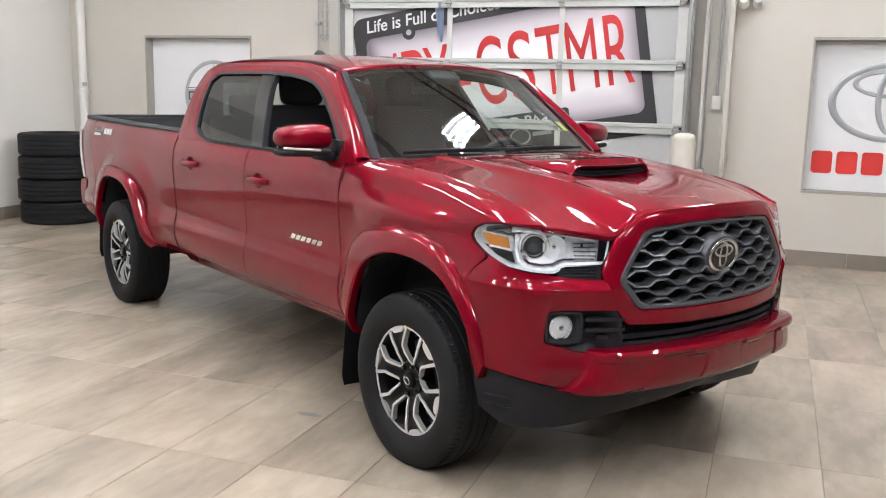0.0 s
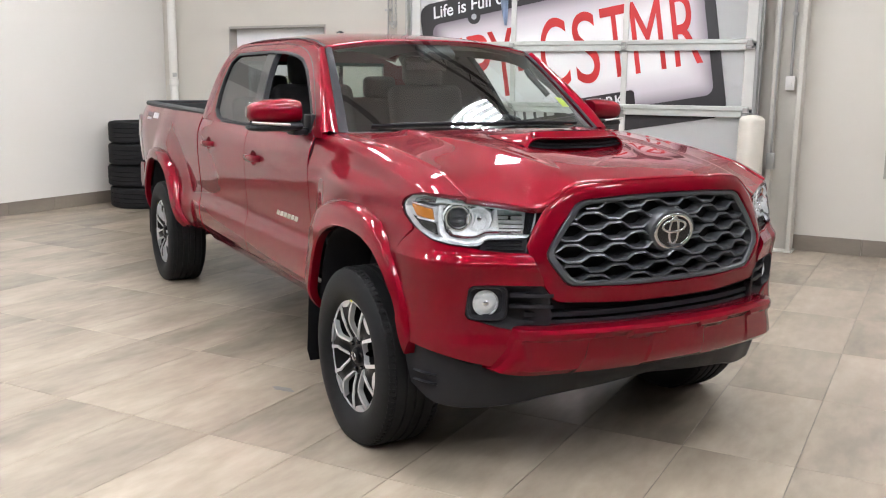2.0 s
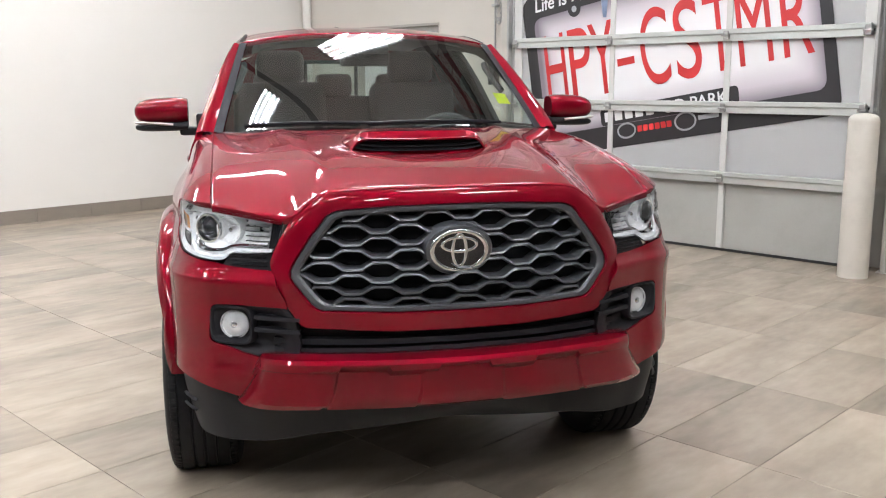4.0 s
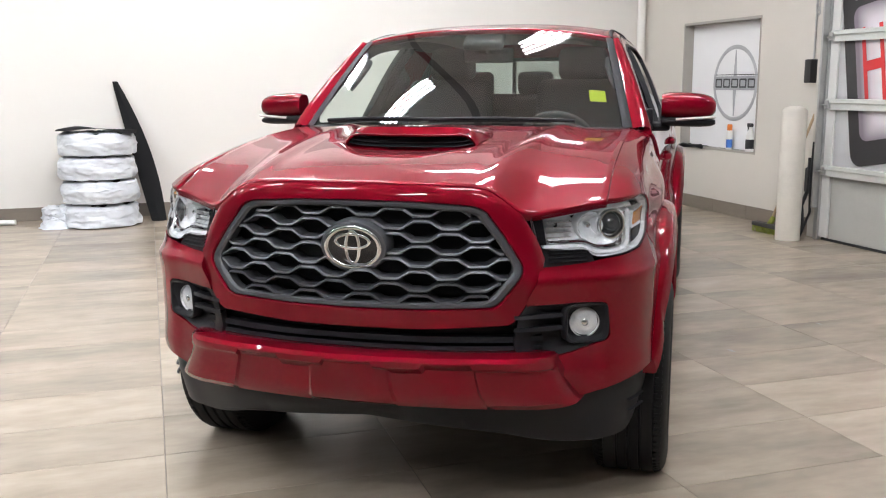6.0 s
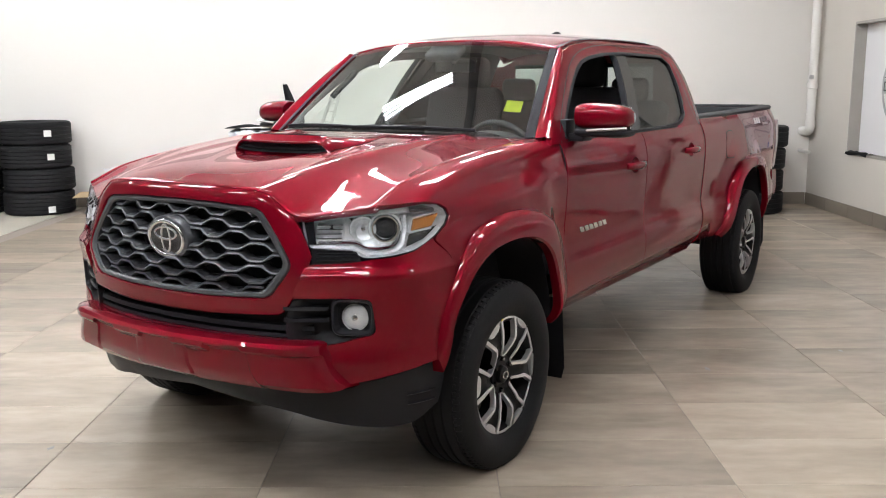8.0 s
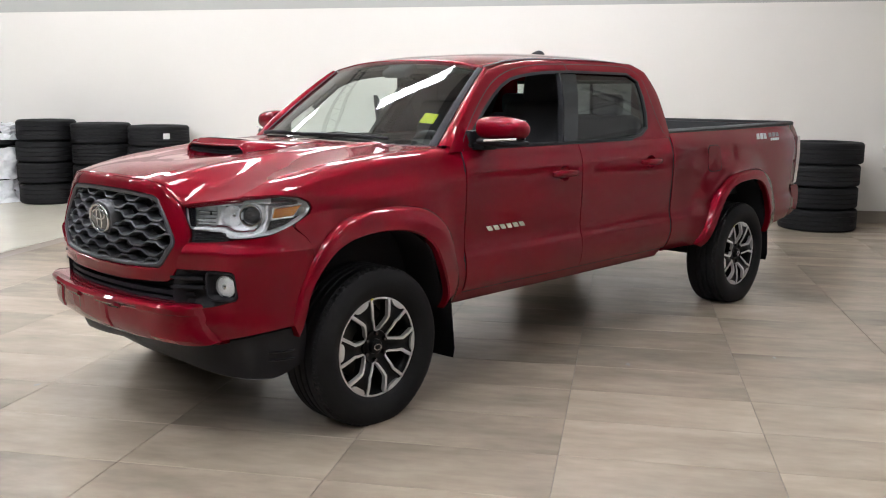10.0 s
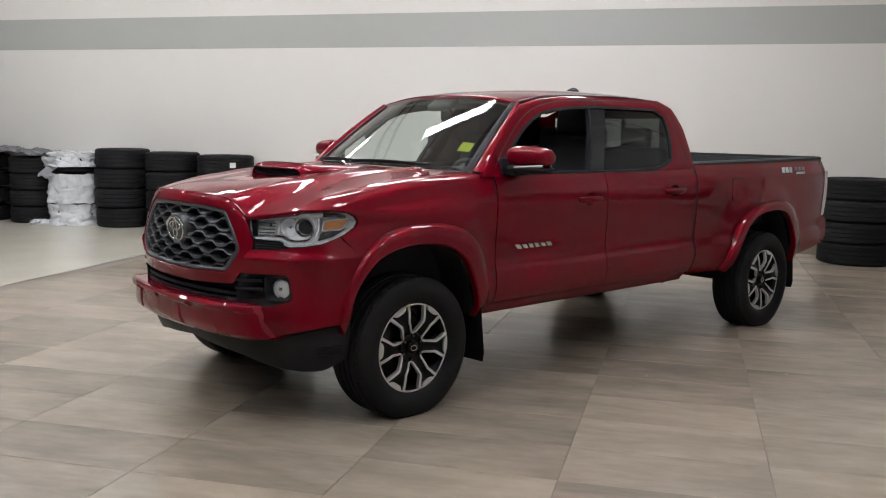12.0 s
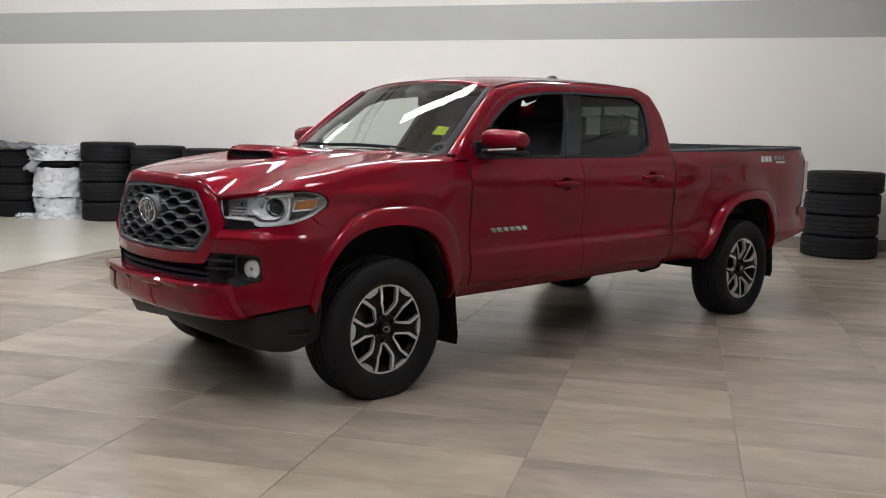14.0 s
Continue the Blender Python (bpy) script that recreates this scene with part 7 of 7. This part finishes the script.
# ---- things in and below the ring-badge recess ----
M_ORANGE = mat("orange_plastic", (0.75, 0.20, 0.03), 0.4)
M_BLUE = mat("blue_label", (0.05, 0.16, 0.5), 0.4)
M_CLOTH_K = mat("black_cloth", (0.012, 0.012, 0.014), 0.85, bump=0.3)
SILL_Z = NZ0 + 0.022
can = thing("spray_can", "orange and white spray can with a blue label on the sill", "spray can", m=pose(-3.86, WALL_A + 0.05, SILL_Z))
part("can", lathe([(0, 0), (0.033, 0.0), (0.034, 0.01), (0.034, 0.19), (0.026, 0.21), (0.0, 0.212)], 24), M_PLASTIC_W, can)
part("label_band", lathe([(0.0345, 0.02), (0.0348, 0.03), (0.0348, 0.10), (0.0345, 0.11)], 24), M_BLUE, can, "blue label")
part("cap", lathe([(0.024, 0.205), (0.028, 0.21), (0.028, 0.265), (0.022, 0.275), (0.0, 0.275)], 20), M_ORANGE, can, "orange cap")
bt = thing("spray_bottle", "white trigger spray bottle on the sill", "spray bottle", m=pose(-3.48, WALL_A + 0.05, SILL_Z))
part("bottle", lathe([(0, 0), (0.045, 0.0), (0.047, 0.02), (0.045, 0.16), (0.030, 0.21), (0.016, 0.24), (0.016, 0.26), (0, 0.262)], 24), M_PLASTIC_W, bt)
tr = box(-0.05, 0.035, -0.014, 0.014, 0.26, 0.30, 0.008, 2)
box(-0.045, -0.03, -0.008, 0.008, 0.21, 0.265, 0.004, 1, tr)
part("trigger_head", tr, M_PLASTIC_K, bt, "dark trigger head")
part("label_band", lathe([(0.0478, 0.03), (0.0482, 0.04), (0.0472, 0.12), (0.0465, 0.13)], 24), M_PLASTIC_K, bt, "dark label")
rag = thing("rag", "black rag draped over the recess sill", "rag")
rows = []
for u in np.linspace(0, 1, 20):
    x = -4.80 + 0.52 * u
    w = 0.010 * math.sin(14 * u) + 0.006 * math.sin(31 * u)
    rows.append([(x, WALL_A + 0.085 + w, SILL_Z + 0.004), (x, WALL_A + 0.03, SILL_Z + 0.014 + abs(w)), (x, WALL_A - 0.012, SILL_Z + 0.010), (x + w, WALL_A - 0.022, SILL_Z - 0.016 - 0.01 * math.sin(7 * u))])
bm = surf(rows)
bmesh.ops.solidify(bm, geom=bm.faces[:], thickness=0.004)
part("cloth", bm, M_CLOTH_K, rag)
M_BRUSH = mat("green_brush", (0.22, 0.25, 0.04), 0.8, bump=0.4, vary=0.4, scale=40)
M_STICK = mat("wooden_stick", (0.42, 0.30, 0.18), 0.5, stretch=(8, 8, 1), vary=0.2)
br = thing("broom", "push broom with wooden stick leaning by the bollard", "broom")
part("stick", tube([(-2.50, 3.80, 0.09), (-2.36, 4.13, 1.15)], 0.013, 10), M_STICK, br)
hd = bmesh.new()
box(-2.72, -2.30, 3.74, 3.82, 0.055, 0.095, 0.008, 1, hd)
part("head", hd, M_PLASTIC_K, br, "dark broom head")
bm = bmesh.new()
for i in range(34):
    for j in range(5):
        x, y = -2.71 + 0.0118 * i + random.uniform(-.003, .003), 3.75 + 0.015 * j
        tube([(x, y, 0.056), (x + random.uniform(-.012, .012), y + random.uniform(-.02, .012), 0.001)], 0.003, 4, bm)
tagged(part("bristle", bm, M_BRUSH, br, "yellow-green bristles"), kind="stuff")
part("clamp", tube([(-2.50, 3.79, 0.08), (-2.485, 3.83, 0.16)], 0.026, 10), M_BRUSH, br)

# ---- stacked tyres along the white wall ----
M_LABEL = mat("paper_label", (0.74, 0.74, 0.72), 0.6)
M_FILM = mat("plastic_film", (0.70, 0.71, 0.73), 0.28, vary=0.08, scale=12, bump=0.25, fine=25, coat=0.3)
M_CARD = mat("cardboard", (0.40, 0.29, 0.17), 0.8)


def loose_tyre_mesh(r, w, rim, ribs):
    """A tyre lying flat: axis z, foot at 0."""
    h = w / 2
    prof = [(rim, 0.18 * w), (rim + 0.01, 0.10 * w), (rim + 0.04, 0.02 * w), (rim + 0.09, 0.0), (r - 0.035, 0.015 * w), (r - 0.012, 0.05 * w)]
    for k in range(ribs):
        a, b = w * (0.09 + 0.82 * k / ribs), w * (0.09 + 0.82 * (k + 1) / ribs)
        prof += [(r - 0.009, a), (r - 0.001, a + 0.004), (r, (a + b) / 2), (r - 0.001, b - 0.004), (r - 0.009, b)]
    prof += [(r - 0.012, 0.95 * w), (r - 0.035, 0.985 * w), (rim + 0.09, w), (rim + 0.04, 0.98 * w), (rim + 0.01, 0.90 * w), (rim, 0.82 * w)]
    me = mesh_of(lathe(prof, 64), "tyre", 40)
    me.materials.append(M_RUBBER)
    return me


TY_A = loose_tyre_mesh(0.385, 0.284, 0.205, 4)
TY_C = loose_tyre_mesh(0.425, 0.248, 0.215, 4)
TY_D = loose_tyre_mesh(0.395, 0.269, 0.215, 5)
TY_E = loose_tyre_mesh(0.350, 0.246, 0.20, 4)
TY_F = loose_tyre_mesh(0.388, 0.275, 0.21, 5)
TY_B = loose_tyre_mesh(0.352, 0.232, 0.21, 5)


def tyre_thing(me, x, y, z, label, tilt=0.0):
    root = tagged(part("tyre", me, None, None, m=pose(x, y, z, tilt, 0, random.uniform(0, 360))), label, "tyre", "stacked tyres")
    return root


def stack(x, y, n, me, w, label, jitter=0.012):
    made = []
    for k in range(n):
        made.append(tyre_thing(me, x + random.uniform(-jitter, jitter), y + random.uniform(-jitter, jitter), w * k, label))
    return made


stack(-5.19, 3.10, 4, TY_C, 0.250, "black used tyre lying in a four-high stack by the corner", 0.018)
s5 = stack(-5.36, -5.24, 4, TY_D, 0.2705, "black tyre with a white paper label, lying in a stack")
stack(-5.37, -6.08, 4, TY_F, 0.2765, "black ribbed tyre lying in a four-high stack")
stack(-5.37, -6.92, 4, TY_A, 0.2855, "black wide tyre lying in a four-high stack")
stack(-5.38, -8.46, 4, TY_E, 0.2475, "black tyre lying in a stack under plastic film")
stack(-5.38, -9.33, 4, TY_B, 0.2650, "black tyre lying in a stack by the wall")
for tt, z, a in ((s5[3], 0.135, 42), (s5[2], 0.135, 47), (s5[0], 0.07, 42)):
    spin = tt.matrix_basis.to_euler().z
    part("label", surf([[(0.3985 * math.cos(radians(b)), 0.3985 * math.sin(radians(b)), zz) for zz in (z - 0.036, z + 0.036)] for b in np.linspace(-6, 6, 5)]), M_LABEL, tt, "white paper label", m=pose(0, 0, 0, 0, 0, a - math.degrees(spin)))


def film(cx, cy, z0, z1, r, seed, flare_out=0.03, n=110, m=24, wob=0.022, top=True, bulge=0.0):
    """Crumpled plastic wrapped round a stack."""
    rows = []
    for i in range(n):
        a = 2 * math.pi * i / n
        row = []
        for j in range(m):
            v = j / (m - 1)
            q = Vector((math.cos(a) * 2.2 + seed, math.sin(a) * 2.2, v * 2.5))
            d = noise.noise(q) + 0.5 * noise.noise(q * 2.7) + 0.45 * abs(noise.noise(q * 3.6 + Vector((2, 8, 4)))) - 0.12
            zz = z0 + (z1 - z0) * v + 0.6 * wob * noise.noise(q * 1.7 + Vector((5, 3, 1))) * (1 if 0 < j < m - 1 else 0.6)
            rr = r + wob * d + flare_out * (1 - v) ** 4 + bulge * (math.sin(math.pi * v) ** 0.6 - 0.6)
            row.append((cx + rr * math.cos(a), cy + rr * math.sin(a), max(0.003, zz)))
        if top:
            for f in (0.8, 0.5, 0.2):
                q = Vector((math.cos(a) * 2 * f + seed, math.sin(a) * 2 * f, 7.0))
                row.append((cx + r * f * math.cos(a), cy + r * f * math.sin(a), z1 + 0.012 + 0.03 * noise.noise(q * 1.6) + 0.02 * noise.noise(q * 4.1)))
        rows.append(row)
    return surf(rows, close_u=True)


# stack with white film: bare tyre, wrapped top and middle
X, Y = -5.39, -7.74
for k in range(4):
    tyre_thing(TY_B, X, Y, 0.258 * k, "black tyre in a stack partly wrapped in white film")
wf = thing("wrapping_film", "crumpled white plastic film hanging round a tyre stack", "plastic film", "plastic wraps", plan_m=Matrix.Identity(4))
part("top_sheet", film(X, Y, 0.86, 1.055, 0.365, 3.0, 0.06, wob=0.06), M_FILM, wf)
part("middle_sheet", film(X, Y, 0.32, 0.755, 0.378, 9.0, 0.02, wob=0.050, top=False), M_FILM, wf)
part("low_sheet", film(X, Y, 0.0, 0.31, 0.376, 14.0, 0.05, wob=0.042, top=False), M_FILM, wf)
rows = [[(X + 0.36 + 0.04 * math.sin(9 * v) + 0.03 * u, Y - 0.30 + 0.25 * u + 0.05 * math.sin(5 * v), 1.0 - 0.30 * v + 0.02 * math.sin(8 * u)) for u in np.linspace(0, 1, 8)] for v in np.linspace(0, 1, 12)]
bm = surf(rows)
bmesh.ops.solidify(bm, geom=bm.faces[:], thickness=0.003)
part("loose_flap", bm, M_FILM, wf)
part("floor_end", film(X + 0.30, Y - 0.42, 0.0, 0.05, 0.13, 52.0, 0.03, n=40, m=8, wob=0.05), M_FILM, wf, "loose end of film on the floor")
M_FILM_G = mat("grey_plastic_film", (0.30, 0.31, 0.33), 0.22, vary=0.25, scale=10, bump=0.3, fine=25, coat=0.4)
gf = thing("dust_sheet", "grey crumpled plastic sheet lying over tyres", "plastic film", "plastic wraps", plan_m=Matrix.Identity(4))
rows = []
for i in range(80):
    row = []
    for j in range(40):
        x, y = -5.73 + 0.78 * j / 39, -9.65 + 1.56 * i / 79
        q = Vector((x * 4, y * 4, 2.0))
        row.append((x, y, 1.105 - 0.045 * (y + 9.65) + 0.06 * noise.noise(q) + 0.045 * noise.noise(q * 2.3) + 0.015 * noise.noise(q * 5.1) + 0.03 * math.sin((y + 9.65) * 2)))
    rows.append(row)
bm = surf(rows)
bmesh.ops.solidify(bm, geom=bm.faces[:], thickness=0.003)
part("sheet", bm, M_FILM_G, gf)

M_RIMG = mat("dull_silver_rim", (0.33, 0.33, 0.335), 0.36, metal=0.75, vary=0.15, scale=10)
# bare wheels, one under cardboard, one pair under clear film
def loose_wheel(x, y, z, label):
    root = thing("loose_wheel", label, "wheel", "loose wheels", m=pose(x, y, z))
    part("rim", lathe([(0.0, 0.06), (0.10, 0.05), (0.17, 0.03), (0.205, 0.012), (0.225, 0.0), (0.228, 0.012), (0.215, 0.03), (0.195, 0.06), (0.190, 0.085), (0.200, 0.092), (0.200, 0.104), (0.188, 0.112), (0.190, 0.15), (0.20, 0.185), (0.222, 0.195), (0.228, 0.208), (0.222, 0.215), (0.200, 0.20), (0.17, 0.19), (0.0, 0.185)], 48), M_RIMG, root, "silver-grey rim")
    return root


loose_wheel(-5.42, -4.42, 0, "bare silver wheel lying under a cardboard sheet")
cb = thing("cardboard_sheet", "brown cardboard sheet lying on a bare wheel", "cardboard")
part("sheet", box(-0.26, 0.26, -0.30, 0.30, 0, 0.008, 0.002, 1), M_CARD, cb, m=pose(-5.42, -4.43, 0.222, 2.0, 1.0, 12))
for k in range(2):
    loose_wheel(-5.42, -4.0, 0.218 * k, "bare silver wheel in a pair under clear film")
cf = thing("wrapping_film", "clear crumpled plastic film over bare wheels", "plastic film", "plastic wraps")
part("sheet", film(-5.42, -4.08, 0.405, 0.52, 0.27, 21.0, 0.05, wob=0.065), M_FILM, cf)
rg = thing("small_roll", "small pale paper roll lying on the floor", "paper roll")
part("roll", tube([(-5.62, -3.52, 0.03), (-5.60, -3.36, 0.03)], 0.028, 12), M_LABEL, rg)
# four bagged tyres with a mat on top and a trim board leaning behind
X, Y = -5.36, -2.48
M_BAG = mat("white_tyre_bag", (0.66, 0.69, 0.73), 0.4, vary=0.07, scale=8, bump=0.3, fine=22)
for k in range(4):
    bg = thing("bagged_tyre", "tyre wrapped in a white plastic bag, lying in a stack", "tyre", "bagged tyres")
    part("bag", film(X + random.uniform(-.02, .02), Y + random.uniform(-.02, .02), 0.245 * k + 0.012, 0.245 * k + 0.225, 0.378, 30.0 + 7 * k, 0.012 if k else 0.05, wob=0.024, bulge=0.035), M_BAG, bg)
    part("tyre", TY_B, None, bg, "black tyre inside the bag", m=pose(X, Y, 0.245 * k + 0.005) @ Matrix.Diagonal((0.9, 0.9, 1, 1)))
tail = thing("bag_end", "gathered loose end of a white plastic bag on the floor", "plastic film", "plastic wraps")
part("bag", film(X + 0.05, Y - 0.42, 0.0, 0.20, 0.16, 77.0, 0.06, n=32, wob=0.05), M_BAG, tail)
mt = thing("floor_mat", "folded black rubber mat lying on bagged tyres", "mat")
rows = []
for i in range(26):
    u = i / 25
    y = Y - 0.38 + 0.78 * u
    row = []
    for j in range(10):
        x = X - 0.22 + 0.50 * j / 9
        row.append((x, y, 0.998 + 0.022 * math.sin(5 * u) + 0.012 * math.sin(9 * u + 3 * j / 9)))
    rows.append(row)
bm = surf(rows)
bmesh.ops.solidify(bm, geom=bm.faces[:], thickness=0.045)
part("mat", bm, M_CLOTH_K, mt)
bd = thing("trim_board", "long black trim panel leaning against the white wall", "panel")
rows = []
for i in range(20):
    u = i / 19
    c = Vector((-5.42 - 0.46 * u, -1.90 - 0.38 * u + 0.04 * math.sin(math.pi * u), 0.003 + 1.49 * u))
    w = 0.018 + 0.085 * math.sin(math.pi * (0.22 + 0.76 * u)) ** 0.8
    rows.append([c + Vector((0.0, -w, 0)), c + Vector((0.03, 0, 0)), c + Vector((0.0, w, 0.0))])
bm = surf(rows)
bmesh.ops.solidify(bm, geom=bm.faces[:], thickness=0.014)
part("panel", bm, M_CLOTH_K, bd)
bx = thing("small_box", "small black box standing on the floor by the wall", "box")
part("box", box(-5.80, -5.63, -1.00, -0.80, 0.0, 0.20, 0.01, 2), M_PLASTIC_K, bx)

# marks on the floor
M_OIL = mat("floor_stain", (0.10, 0.085, 0.07), 0.4)
for x, y, r, sd in ((0.402, -1.329, 0.05, 2), (0.879, 1.051, 0.025, 5), (1.929, -2.016, 0.02, 8), (0.55, 1.9, 0.018, 11)):
    st = thing("floor_stain", "small dark stain on a floor tile", "stain", "floor stains")
    rows = []
    for i in range(20):
        a = 2 * math.pi * i / 20
        rr = r * (0.7 + 0.5 * noise.noise(Vector((math.cos(a) * 1.5 + sd, math.sin(a) * 1.5, 0))))
        rows.append([(x + 1.5 * rr * math.cos(a), y + 0.8 * rr * math.sin(a), 0.0006), (x, y, 0.0012)])
    part("stain", surf(rows, close_u=True), M_OIL, st)

# ---- floor tiles: the bay that the camera passes, then the rest joined ----
me = mesh_of(box(-TILE_X / 2 + .0015, TILE_X / 2 - .0015, -TILE_Y / 2 + .0015, TILE_Y / 2 - .0015, -0.004, 0.0, 0.0012, 1), "tile", 30)
me.materials.append(M_TILE)
far = bmesh.new()
count = 0
for i in range(-17, 31):
    for j in range(-6, 4):
        x = TILE_X0 + TILE_X * (i + .5)
        y = TILE_Y0 + TILE_Y * (j + .5)
        y0, y1 = y - TILE_Y / 2, y + TILE_Y / 2
        if x < WALL_B + .2 or x > WALL_D - .2 or y1 < PALE_Y:
            continue
        whole = y0 > PALE_Y and y1 < WALL_A + .2
        if whole and -5.4 < x < 8.2 and count < 300:
            count += 1
            part("tile", me, None, floor, m=pose(x, y, 0))
        else:
            box(max(WALL_B, x - TILE_X / 2 + .0015), min(WALL_D, x + TILE_X / 2 - .0015), max(PALE_Y, y0 + .0015), min(WALL_A + .25, y1 - .0015), -0.004, 0, bm=far)
tagged(part("tile_rest", far, M_TILE, floor, smooth=0), kind="stuff")
